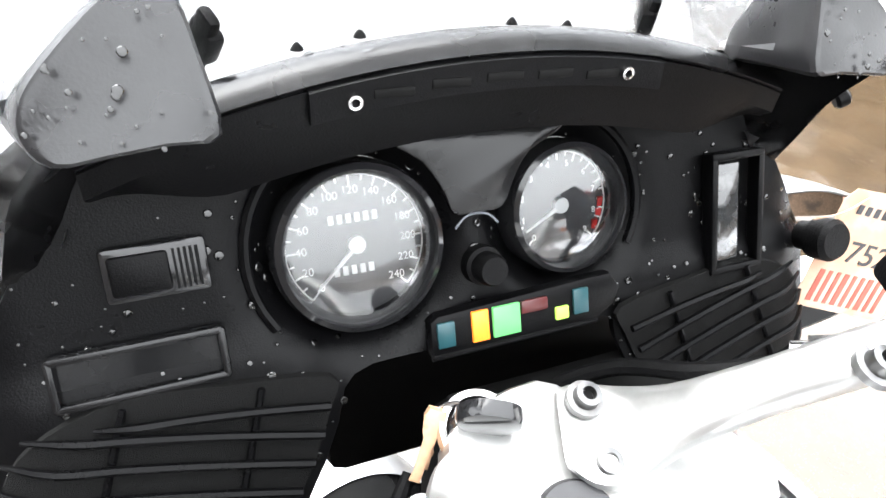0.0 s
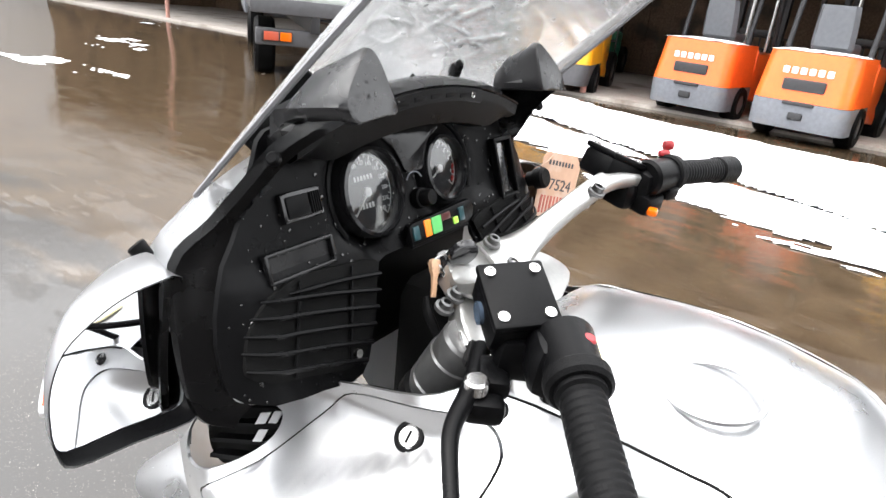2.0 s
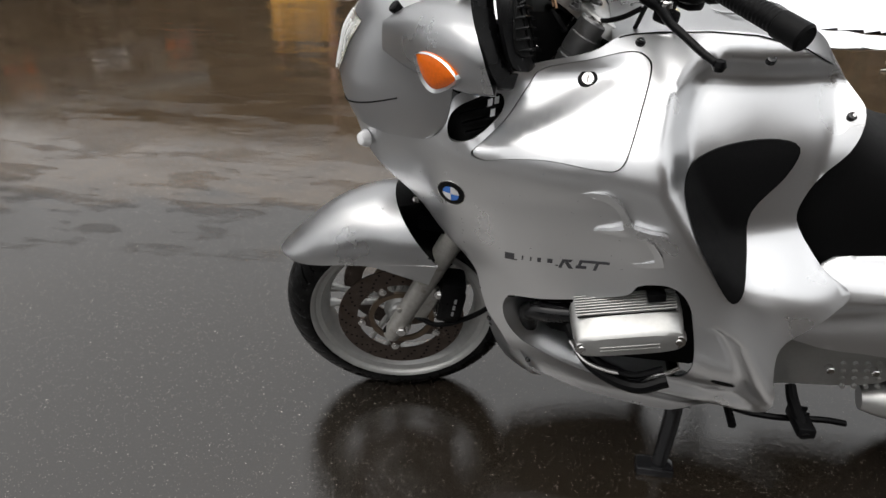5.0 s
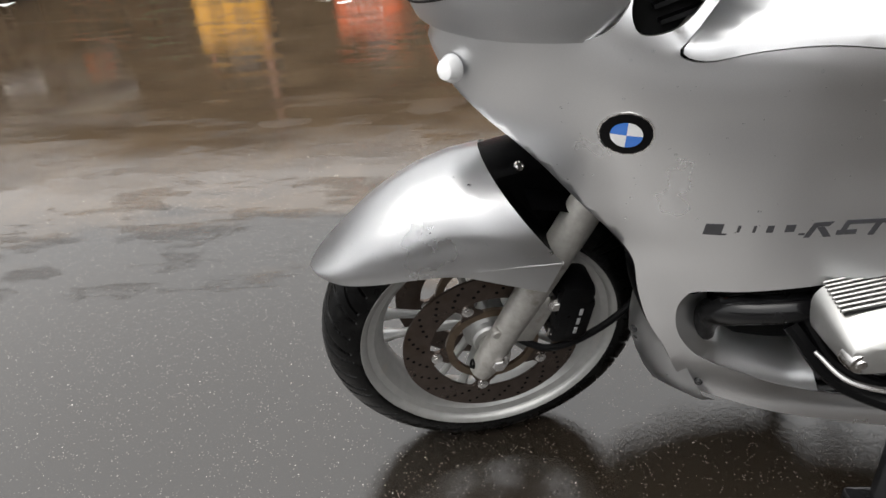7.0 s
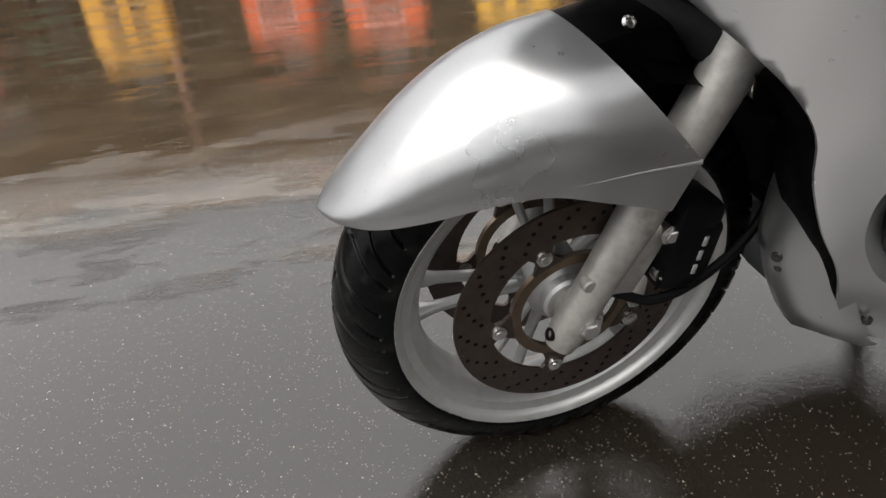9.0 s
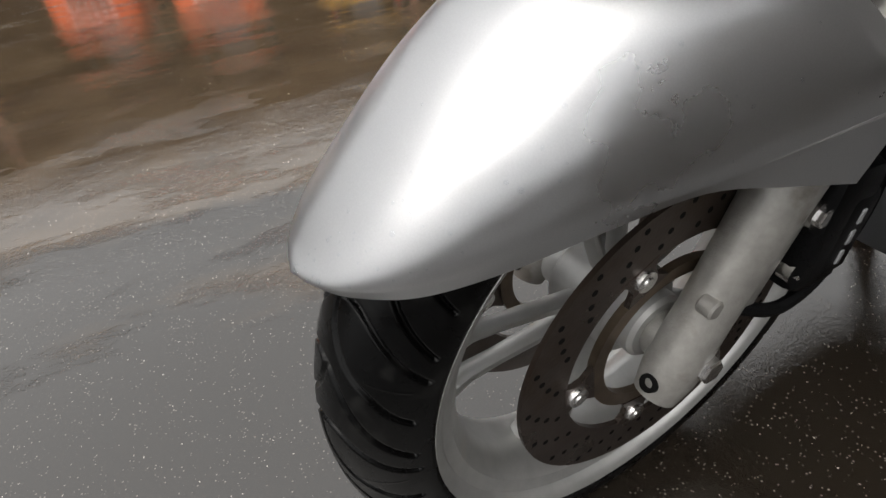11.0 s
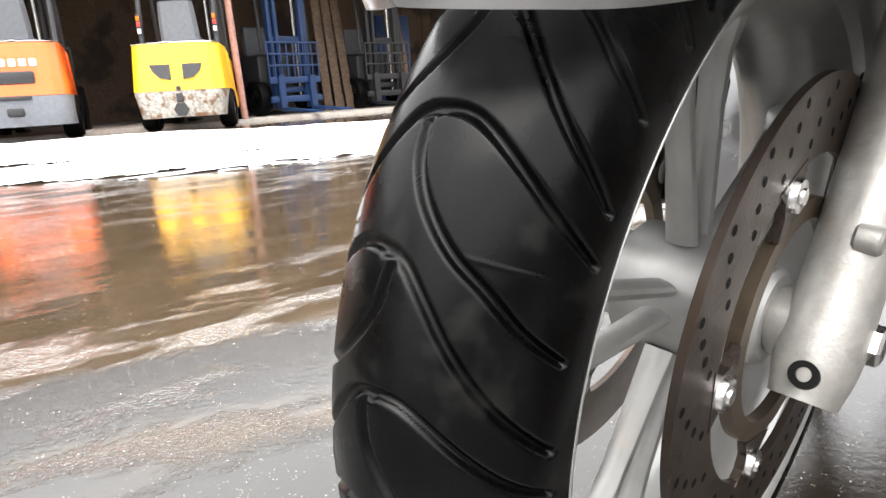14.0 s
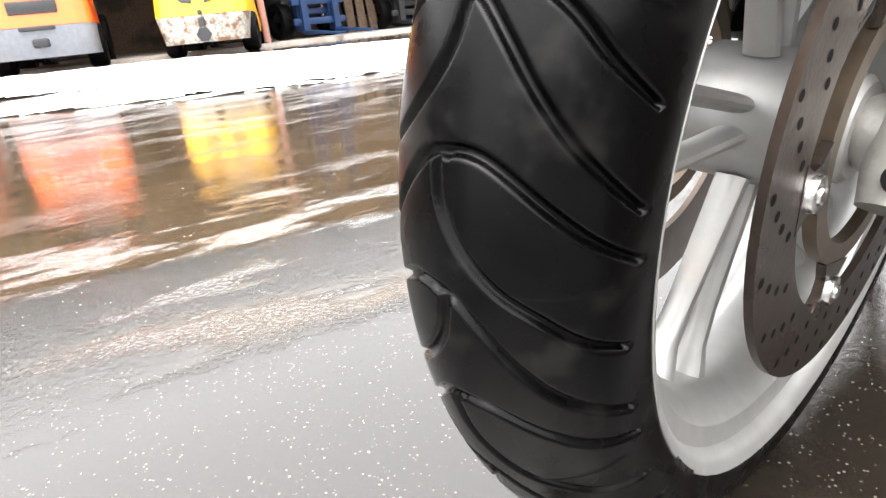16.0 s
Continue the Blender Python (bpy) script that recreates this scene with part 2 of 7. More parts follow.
def tube(bm, pts, r, n=10, k=6, smooth=True):
    """A round bar along a curve; r is one radius or one for each point."""
    rs = r if isinstance(r, (list, tuple)) else [r] * len(pts)
    path = spline([(*p, q) for p, q in zip(pts, rs)], k) if smooth and len(pts) > 2 else [np.array((*p, q)) for p, q in zip(pts, rs)]
    rings, ref = [], None
    for i, q in enumerate(path):
        a, b = path[max(i - 1, 0)][:3], path[min(i + 1, len(path) - 1)][:3]
        d = Vector(b - a).normalized()
        if ref is None:
            ref = d.orthogonal().normalized()
        ref = (ref - d * ref.dot(d)).normalized()
        side = d.cross(ref)
        rings.append([bm.verts.new(Vector(q[:3]) + (ref * math.cos(2 * math.pi * j / n) + side * math.sin(2 * math.pi * j / n)) * q[3]) for j in range(n)])
    for a, b in zip(rings, rings[1:]):
        for j in range(n):
            bm.faces.new((a[j], a[(j + 1) % n], b[(j + 1) % n], b[j]))
    bm.faces.new(rings[0][::-1])
    bm.faces.new(rings[-1])


def loft(bm, sections, closed=False, caps=False):
    rows = [[bm.verts.new(Vector(p)) for p in s] for s in sections]
    m = len(rows[0])
    for a, b in zip(rows, rows[1:]):
        for j in range(m if closed else m - 1):
            bm.faces.new((a[j], a[(j + 1) % m], b[(j + 1) % m], b[j]))
    if caps:
        bm.faces.new(rows[0][::-1])
        bm.faces.new(rows[-1])
    return rows


def prism(bm, poly, depth, m=Matrix(), bevel=0.0):
    """An outline in xy, pushed along z by depth, posed by m."""
    t = bmesh.new()
    a = [t.verts.new((x, y, 0)) for x, y in poly]
    b = [t.verts.new((x, y, depth)) for x, y in poly]
    n = len(poly)
    t.faces.new(a[::-1])
    t.faces.new(b)
    for i in range(n):
        t.faces.new((a[i], a[(i + 1) % n], b[(i + 1) % n], b[i]))
    bmesh.ops.recalc_face_normals(t, faces=t.faces)
    if bevel:
        bmesh.ops.bevel(t, geom=[e for e in t.edges if any(abs(v.co.z - depth) < 1e-6 for v in e.verts) and abs(e.verts[0].co.z - e.verts[1].co.z) < 1e-6], offset=bevel, segments=2, affect="EDGES", profile=0.5)
    t.transform(m)
    join(bm, t)


def inside(p, poly):
    x, y = p
    hit = False
    for (x0, y0), (x1, y1) in zip(poly, poly[1:] + poly[:1]):
        if (y0 > y) != (y1 > y) and x < (x1 - x0) * (y - y0) / (y1 - y0) + x0:
            hit = not hit
    return hit


def skin(outline, holes, fn, step=0.014, thick=0.004, k=4, inward=(1, 0, 0)):
    """A curved sheet: a flat outline with holes, filled with small faces and bent by fn, with thickness."""
    loops = [[tuple(p) for p in spline(o, k, True)] for o in [outline] + holes]
    verts, edges = [], []
    for lp in loops:
        s = len(verts)
        verts += [Vector(p) for p in lp]
        edges += [(s + i, s + (i + 1) % len(lp)) for i in range(len(lp))]
    xs, ys = [p[0] for p in loops[0]], [p[1] for p in loops[0]]
    y, odd = min(ys), 0
    edge_pts = np.array([p for lp in loops for p in lp])
    while y < max(ys):
        x = min(xs) + odd * step / 2
        while x < max(xs):
            if inside((x, y), loops[0]) and not any(inside((x, y), h) for h in loops[1:]) and np.min(np.hypot(edge_pts[:, 0] - x, edge_pts[:, 1] - y)) > step * 0.45:
                verts.append(Vector((x, y)))
            x += step
        y += step * 0.87
        odd = 1 - odd
    vs, _, fs, _, _, _ = geometry.delaunay_2d_cdt(verts, edges, [], 0, 1e-6)
    bm = bmesh.new()
    bv = [bm.verts.new(Vector(fn(v.x, v.y))) for v in vs]
    for f in fs:
        c = sum((vs[i] for i in f), Vector((0, 0))) / len(f)
        if inside((c.x, c.y), loops[0]) and not any(inside((c.x, c.y), h) for h in loops[1:]):
            bm.faces.new([bv[i] for i in f])
    for v in [v for v in bm.verts if not v.link_faces]:
        bm.verts.remove(v)
    if thick:
        g = bmesh.ops.extrude_face_region(bm, geom=bm.faces[:])
        d = Vector(inward) * thick
        for v in [e for e in g["geom"] if isinstance(e, bmesh.types.BMVert)]:
            v.co += d
    return bm


def mirrored(bm):
    """A copy of a bmesh on the other side of the plane x = 0."""
    t = bm.copy()
    for v in t.verts:
        v.co.x = -v.co.x
    bmesh.ops.reverse_faces(t, faces=t.faces)
    return t


def lerp_table(table, xs, ys, x, y):
    """Smooth value between the knots of a small table (rows go with xs, columns with ys, both rising)."""
    def cell(k, v):
        v = min(max(v, k[0]), k[-1])
        i = min(max(int(np.searchsorted(k, v)) - 1, 0), len(k) - 2)
        return i, (v - k[i]) / (k[i + 1] - k[i])

    def cr(a, b, c, d, t):
        return 0.5 * (2 * b + (c - a) * t + (2 * a - 5 * b + 4 * c - d) * t * t + (3 * b - a - 3 * c + d) * t ** 3)
    i, u = cell(xs, x)
    j, w = cell(ys, y)
    ri = [min(max(i + q, 0), len(xs) - 1) for q in (-1, 0, 1, 2)]
    rj = [min(max(j + q, 0), len(ys) - 1) for q in (-1, 0, 1, 2)]
    return cr(*[cr(*[table[a][b] for b in rj], w) for a in ri], u)


def smooth01(t):
    t = min(max(t, 0.0), 1.0)
    return t * t * (3 - 2 * t)


def dome(bm, p, n, r, h=0.32):
    """One raindrop: a low dome on the point p with the normal n."""
    n = Vector(n).normalized()
    u = n.orthogonal().normalized()
    w = n.cross(u)
    rings = []
    for k, (rr, hh) in enumerate(((1.0, -0.05), (0.80, 0.6))):
        rings.append([bm.verts.new(Vector(p) + (u * math.cos(q * math.pi / 4) + w * math.sin(q * math.pi / 4)) * r * rr + n * (r * h * hh)) for q in range(8)])
    top = bm.verts.new(Vector(p) + n * r * h)
    for q in range(8):
        bm.faces.new((rings[0][q], rings[0][(q + 1) % 8], rings[1][(q + 1) % 8], rings[1][q]))
        bm.faces.new((rings[1][q], rings[1][(q + 1) % 8], top))


def rain_on(name, fn, u_range, v_range, count, parent, seed, size=(0.0012, 0.0042), keep=None, xf=None, eps=0.004, water=DROP):
    """Raindrops scattered over a surface fn(u, v), kept where keep(u, v) holds."""
    rnd = random.Random(seed)
    b = bmesh.new()
    done = 0
    for _ in range(count * 6):
        if done >= count:
            break
        u, v = rnd.uniform(*u_range), rnd.uniform(*v_range)
        r = size[0] + (size[1] - size[0]) * rnd.random() ** 3
        if keep and not keep(u, v):
            continue
        p = Vector(fn(u, v))
        n = (Vector(fn(u + eps, v)) - p).cross(Vector(fn(u, v + eps)) - p)
        if n.length < 1e-9:
            continue
        if n.z < 0:
            n = -n
        dome(b, p, n, r)
        done += 1
    if xf is not None:
        b.transform(xf)
    ob = part(name, b, water, parent)
    ob.visible_shadow = False
    return tagged(ob, "clear raindrops beaded on the surface", kind="stuff")


def writing(body, size, m, material, parent, name="lettering", depth=0.0004):
    """Words in the built-in font, as a mesh, lying in the xy plane of m."""
    cu = bpy.data.curves.new(name, "FONT")
    cu.body, cu.size, cu.extrude, cu.align_x, cu.align_y = body, size, depth, "CENTER", "CENTER"
    tmp = new("tmp_text", cu)
    bpy.context.view_layer.update()
    me = bpy.data.meshes.new_from_object(tmp.evaluated_get(bpy.context.evaluated_depsgraph_get()))
    bpy.data.objects.remove(tmp)
    bpy.data.curves.remove(cu)
    me.transform(m)
    me.materials.clear()
    me.materials.append(material)
    ob = new(name, me)
    ob.parent = parent
    return ob

# ---- yard: ground, snow, shed ----
def ground_height(x, y):
    return 0.17 * smooth01((x - 4.0) / 4.2)


def ground_material():
    m = bpy.data.materials.new("wet asphalt")
    m.use_nodes = True
    n, l = m.node_tree.nodes, m.node_tree.links
    b = n["Principled BSDF"]
    tc = n.new("ShaderNodeTexCoord")
    stretch = n.new("ShaderNodeMapping")
    stretch.inputs["Scale"].default_value = (2.4, 0.8, 1)
    stretch.inputs["Rotation"].default_value = (0, 0, radians(-14))
    l.new(tc.outputs["Object"], stretch.inputs["Vector"])

    def noise_tex(scale, detail, rough=0.5, vec=None):
        t = n.new("ShaderNodeTexNoise")
        t.inputs["Scale"].default_value, t.inputs["Detail"].default_value, t.inputs["Roughness"].default_value = scale, detail, rough
        l.new(vec or tc.outputs["Object"], t.inputs["Vector"])
        return t.outputs[0]

    def remap(v, a, c, d, e):
        r = n.new("ShaderNodeMapRange")
        for k, q in zip(("From Min", "From Max", "To Min", "To Max"), (a, c, d, e)):
            r.inputs[k].default_value = q
        l.new(v, r.inputs["Value"])
        return r.outputs[0]

    def calc(op, a, c):
        q = n.new("ShaderNodeMath")
        q.operation = op
        for k, v in ((0, a), (1, c)):
            if isinstance(v, float):
                q.inputs[k].default_value = v
            else:
                l.new(v, q.inputs[k])
        return q.outputs[0]

    def blend(fac, a, c):
        q = n.new("ShaderNodeMix")
        q.data_type = "RGBA"
        l.new(fac, q.inputs[0])
        for k, v in ((6, a), (7, c)):
            if isinstance(v, tuple):
                q.inputs[k].default_value = (*v, 1)
            else:
                l.new(v, q.inputs[k])
        return q.outputs[2]
    sep = n.new("ShaderNodeSeparateXYZ")
    l.new(tc.outputs["Object"], sep.inputs[0])
    # the yard falls towards the snow: standing water lies out there, thin film by the motorcycle
    lie = remap(sep.outputs[0], 0.4, 1.6, -0.22, 0.26)
    wet = remap(calc("ADD", noise_tex(1.1, 6, 0.6, stretch.outputs[0]), lie), 0.44, 0.56, 0.0, 1.0)
    stone = noise_tex(260, 4, 0.8)
    col = blend(remap(stone, 0.35, 0.68, 0, 1), (0.006, 0.005, 0.004), (0.028, 0.024, 0.020))
    col = blend(remap(noise_tex(0.5, 6), 0.42, 0.62, 0, 0.85), col, (0.017, 0.0125, 0.0085))
    # muddy water over the brown ground
    mud = blend(remap(noise_tex(3.2, 6, 0.65), 0.35, 0.66, 0, 1), (0.040, 0.027, 0.016), (0.072, 0.050, 0.030))
    col = blend(remap(wet, 0, 1, 0.0, 0.88), col, mud)
    vor = n.new("ShaderNodeTexVoronoi")
    vor.inputs["Scale"].default_value = 150
    l.new(tc.outputs["Object"], vor.inputs["Vector"])
    dots = calc("MULTIPLY", remap(vor.outputs["Distance"], 0.13, 0.22, 1, 0), remap(noise_tex(40, 3), 0.47, 0.54, 0, 1))
    col = blend(remap(dots, 0, 1, 0, 0.6), col, (0.22, 0.20, 0.18))
    l.new(col, b.inputs["Base Color"])
    l.new(remap(wet, 0, 1, 0.05, 0.015), b.inputs["Roughness"])
    b.inputs["Specular IOR Level"].default_value = 0.60
    b.inputs["IOR"].default_value = 1.60
    grain = n.new("ShaderNodeBump")
    grain.inputs["Distance"].default_value = 0.004
    l.new(remap(wet, 0, 1, 0.075, 0.015), grain.inputs["Strength"])
    l.new(calc("ADD", stone, calc("MULTIPLY", noise_tex(75, 3), 2.0)), grain.inputs["Height"])
    wave = n.new("ShaderNodeBump")
    wave.inputs["Distance"].default_value = 0.012
    swell = n.new("ShaderNodeMath")
    swell.operation = "MULTIPLY"
    # rough ripples only in streaks, still water between
    l.new(remap(noise_tex(1.6, 4, 0.6, stretch.outputs[0]), 0.46, 0.64, 0.025, 0.12), swell.inputs[0])
    l.new(remap(sep.outputs[0], 0.25, 1.1, 0.12, 1.0), swell.inputs[1])
    l.new(swell.outputs[0], wave.inputs["Strength"])
    l.new(calc("ADD", calc("MULTIPLY", noise_tex(20, 3, 0.5, stretch.outputs[0]), 0.35), calc("MULTIPLY", noise_tex(85, 4, 0.65), 0.42)), wave.inputs["Height"])
    l.new(grain.outputs[0], wave.inputs["Normal"])
    # a broken, choppy film where the puddle runs out on the asphalt
    chop = n.new("ShaderNodeBump")
    chop.inputs["Distance"].default_value = 0.006
    band = calc("MULTIPLY", remap(sep.outputs[0], 0.25, 0.55, 0.0, 1.0), remap(sep.outputs[0], 1.0, 1.7, 1.0, 0.25))
    l.new(calc("MULTIPLY", band, remap(noise_tex(2.3, 5, 0.65, stretch.outputs[0]), 0.51, 0.58, 0.015, 0.45)), chop.inputs["Strength"])
    l.new(noise_tex(125, 3, 0.6), chop.inputs["Height"])
    l.new(wave.outputs[0], chop.inputs["Normal"])
    l.new(chop.outputs[0], b.inputs["Normal"])
    return m


def sheet(xs, ys, fn):
    verts = [(x, y, fn(x, y)) for x in xs for y in ys]
    m = len(ys)
    faces = [(i * m + j, (i + 1) * m + j, (i + 1) * m + j + 1, i * m + j + 1) for i in range(len(xs) - 1) for j in range(m - 1)]
    return verts, faces


gx = [-400, -120, -40, -15, -8] + [-4 + 0.5 * i for i in range(33)] + [15, 22, 40, 120, 400]
gy = [-400, -120, -40, -15] + [-10 + 1.0 * i for i in range(21)] + [15, 22, 40, 120, 400]
me = bpy.data.meshes.new("ground")
me.from_pydata(*(lambda v: (v[0], [], v[1]))(sheet(gx, gy, ground_height)))
for p in me.polygons:
    p.use_smooth = True
ground = tagged(new("ground", me), "wet dark brown asphalt yard with shallow puddles", "ground", kind="structure")
me.materials.append(ground_material())

# small pale specks on the wet asphalt round the motorcycle and farther out
rnd = random.Random(11)
gv, gf = [], []
for k in range(26000):
    x, y = (rnd.uniform(-0.9, 1.6), rnd.uniform(-1.3, 1.5)) if k < 15000 else (rnd.uniform(0.9, 4.2), rnd.uniform(-2.4, 2.6))
    r, a, h = 0.0005 + (0.0026 if k < 15000 else 0.0034) * rnd.random() ** 3.5, rnd.uniform(0, 6.28), rnd.uniform(0.10, 0.35)
    if math.hypot(x, y) < 0.06:
        continue
    i0 = len(gv)
    el = rnd.uniform(0.25, 0.8)
    for q in range(4):
        c, sn = math.cos(q * 1.571), math.sin(q * 1.571) * el
        gv.append((x + r * (c * math.cos(a) - sn * math.sin(a)), y + r * (c * math.sin(a) + sn * math.cos(a)), -0.0004))
    gv.append((x + 0.2 * r, y, r * h))
    gf += [(i0 + q, i0 + (q + 1) % 4, i0 + 4) for q in range(4)]
me = bpy.data.meshes.new("grit")
me.from_pydata(gv, [], gf)
me.materials.append(mat("pale specks", (0.34, 0.32, 0.29), 0.5, 0, 0.6, 40))
tagged(new("grit", me), "small pale specks scattered on the asphalt", "grit", kind="stuff")

SNOW = mat("wet snow", (0.82, 0.84, 0.87), 0.55, 0, 0.05, 60, bump=0.5, bscale=60, stain=(0.62, 0.62, 0.62, 0.62), sscale=2.5)


def snow_depth(x, y):
    """Melting strip of snow before the shed, ragged and streaky on its near side."""
    near = float(np.interp(y, (-6, -2.7, -1.7, -0.6, 0.6, 3.2, 6.1, 10), (3.1, 3.75, 3.9, 4.5, 5.0, 6.1, 7.6, 9.5)))
    far = float(np.interp(y, (-6, -3.9, -3, -2, -1, 1.5, 6, 10), (6.0, 6.7, 7.0, 7.2, 7.9, 8.1, 9.5, 11.0)))
    along = y + 0.35 * x
    rag = noise.noise((x * 1.1, along * 0.45, 3.0)) * 0.55 + noise.noise((x * 4.0, along * 0.9, 7.0)) * 0.34 + noise.noise((x * 12, along * 3.5, 1.0)) * 0.22
    fade = 0.55 + 0.75 * smooth01((near + 2.6 - x) / 2.0)
    track = 0.9 * math.exp(-((x - near - 0.9 + 0.12 * math.sin(y * 0.8)) / 0.07) ** 2)
    d = min((x - near) / 1.5 + 0.16, (far - x) / 0.5, 1.0) + rag * fade - track
    return d


xs = [2.4 + 0.025 * i for i in range(350)]
ys = [-8.5 + 0.04 * i for i in range(495)]
depth = {(i, j): snow_depth(x, y) for i, x in enumerate(xs) for j, y in enumerate(ys)}
idx, sv, sf = {}, [], []
for i in range(len(xs) - 1):
    for j in range(len(ys) - 1):
        q = [(i, j), (i + 1, j), (i + 1, j + 1), (i, j + 1)]
        if min(depth[k] for k in q) > 0.10:
            f = []
            for k in q:
                if k not in idx:
                    idx[k] = len(sv)
                    x, y = xs[k[0]], ys[k[1]]
                    dd = min(depth[k] - 0.10, 0.9)
                    sv.append((x, y, ground_height(x, y) + 0.004 + 0.045 * dd ** 0.6 + 0.012 * noise.noise((x * 5, y * 5, 0))))
                f.append(idx[k])
            sf.append(f)
me = bpy.data.meshes.new("snow")
me.from_pydata(sv, [], sf)
for p in me.polygons:
    p.use_smooth = True
me.materials.append(SNOW)
tagged(new("snow", me), "thin strip of melting white snow on wet asphalt", "snow", kind="stuff")

# thin streaks of slush further along the yard
sv, sf, idx = [], [], {}
for i in range(150):
    for j in range(200):
        q = [(i, j), (i + 1, j), (i + 1, j + 1), (i, j + 1)]
        pts = [(3.2 + 0.04 * a, 4.6 + 0.05 * c) for a, c in q]
        deep = [noise.noise((x * 0.9, (y + 0.5 * x) * 0.5, 11.0)) * 0.8 + noise.noise((x * 3.5, y * 1.6, 5.0)) * 0.5 + noise.noise((x * 11, y * 6, 2.0)) * 0.25 - 0.36 - 0.10 * abs(x - 5.4) for x, y in pts]
        if min(deep) > 0:
            f = []
            for k, (x, y), dd in zip(q, pts, deep):
                if k not in idx:
                    idx[k] = len(sv)
                    sv.append((x, y, ground_height(x, y) + 0.003 + 0.02 * min(dd, 0.5)))
                f.append(idx[k])
            sf.append(f)
me = bpy.data.meshes.new("slush")
me.from_pydata(sv, [], sf)
for p in me.polygons:
    p.use_smooth = True
me.materials.append(SNOW)
tagged(new("slush", me), "thin streaks of grey white slush on the wet yard", "slush", kind="stuff")

WOOD = mat("old brown boards", (0.13, 0.085, 0.055), 0.75, 0, 0.35, 25, bump=0.4, bscale=60, stain=(0.05, 0.035, 0.025, 0.5), sscale=1.5)
CONCRETE = mat("stained concrete", (0.34, 0.31, 0.28), 0.7, 0, 0.15, 30, bump=0.3, bscale=120, stain=(0.16, 0.13, 0.11, 0.55), sscale=1.3)
PINK = mat("faded red post paint", (0.42, 0.22, 0.18), 0.6, 0, 0.2, 30, stain=(0.25, 0.16, 0.13, 0.55), sscale=6)
TIN = mat("rusty tin roof", (0.22, 0.19, 0.17), 0.55, 0.3, 0.25, 10, stain=(0.2, 0.09, 0.05, 0.55), sscale=1.0)
GREY_WALL = mat("grey render wall", (0.42, 0.42, 0.42), 0.8, 0, 0.08, 6, stain=(0.33, 0.33, 0.33, 0.55), sscale=0.5)

SHED_Y0, SHED_Y1 = -16.0, 20.0
b = bmesh.new()
box(b, (14.2, 2.0, 0.085), (9.9, 36.0, 0.27), 0.02)
part("shed_floor", b, CONCRETE)
tagged(bpy.data.objects["shed_floor"], "stained pale concrete shed floor with a low edge", "floor", kind="structure")
b = bmesh.new()
for i in range(120):
    box(b, (15.0 + 0.02 * math.sin(i * 2.1), SHED_Y0 + 0.3 * i + 0.15, 1.9), (0.03 + 0.012 * (i % 2), 0.305, 3.8))
tagged(part("wall_back", b, WOOD), "dark brown vertical boards at the back of the shed", "wall", kind="structure")
for nm, yy in (("wall_south", SHED_Y0), ("wall_north", SHED_Y1)):
    b = bmesh.new()
    for i in range(20):
        box(b, (9.35 + 0.3 * i, yy + 0.01 * math.sin(i * 1.7), 1.75), (0.305, 0.03 + 0.012 * (i % 2), 3.5))
    tagged(part(nm, b, WOOD), "brown board end wall of the shed", "wall", kind="structure")
b = bmesh.new()
rows = []
for i in range(361):
    y = SHED_Y0 + 0.1 * i
    w = 0.02 * math.cos(i * math.pi / 1.0)
    rows.append([(8.8, y, 3.05 + w), (15.2, y, 3.75 + w), (15.2, y, 3.78 + w), (8.8, y, 3.08 + w)])
loft(b, rows, closed=True, caps=True)
tagged(part("roof", b, TIN, flat=True), "low corrugated tin roof over the open shed", "roof", kind="structure")
b = bmesh.new()
box(b, (8.95, 2, 2.93), (0.1, 36, 0.22), 0.008)
tagged(part("eaves_beam", b, WOOD), "brown timber beam along the eaves", "beam", kind="structure")


def post(x, y, lean):
    b = bmesh.new()
    cyl(b, (0, 0, 0), (0, lean, 2.85), 0.05, n=12)
    box(b, (0, 0, 0.01), (0.18, 0.18, 0.02), 0.004)
    o = part("shed_post", b, PINK)
    o.matrix_world = pose(x, y, 0.2)
    tagged(o, "faded red steel post holding up the shed roof", "post", "shed posts")


for yy in (-14, -8.6, -2.62, 3.4, 8.8, 14.5):
    post(9.4, yy, 0.06)
for k in range(5):
    b = bmesh.new()
    box(b, (0, 0, 1.2), (0.04, 0.16, 2.4), 0.004)
    o = part("leaning_board", b, WOOD)
    o.matrix_world = pose(10.9, -4.65 - 0.22 * k - (0.9 if k > 2 else 0), 0.22, 0, 6 + 2 * k, 0)
    tagged(o, "brown wooden board leaning inside the shed", "board", "leaning boards")

b = bmesh.new()
box(b, (0, 0, 4.5), (14, 10, 9.0), 0.05)
o = part("warehouse", b, GREY_WALL)
o.matrix_world = pose(13.5, 27, 0, 0, 0, -22)
tagged(o, "plain pale grey warehouse across the yard", "building")
# unseen wall added behind to shape what the dash reflects
b = bmesh.new()
box(b, (0, 0, 0.6), (26, 0.4, 1.2), 0.05)
o = part("reflection_wall_south", b, GREY_WALL)
o.matrix_world = pose(-4, -17, 0)
tagged(o, "plain grey wall added out of view behind for reflections", "wall", kind="structure")
# added wall, never in view: darkens what the left side reflects
b = bmesh.new()
box(b, (0, 0, 1.3), (0.5, 60, 2.6), 0.05)
DARK_BLOCKER = mat("dark brick wall", (0.10, 0.085, 0.075), 0.85, 0, 0.2, 8, stain=(0.06, 0.05, 0.045, 0.55), sscale=0.7)
o = part("reflection_wall_west", b, DARK_BLOCKER)
o.matrix_world = pose(-13, 2, 0)
tagged(o, "plain dark wall added out of view to darken reflections", "wall", kind="structure")
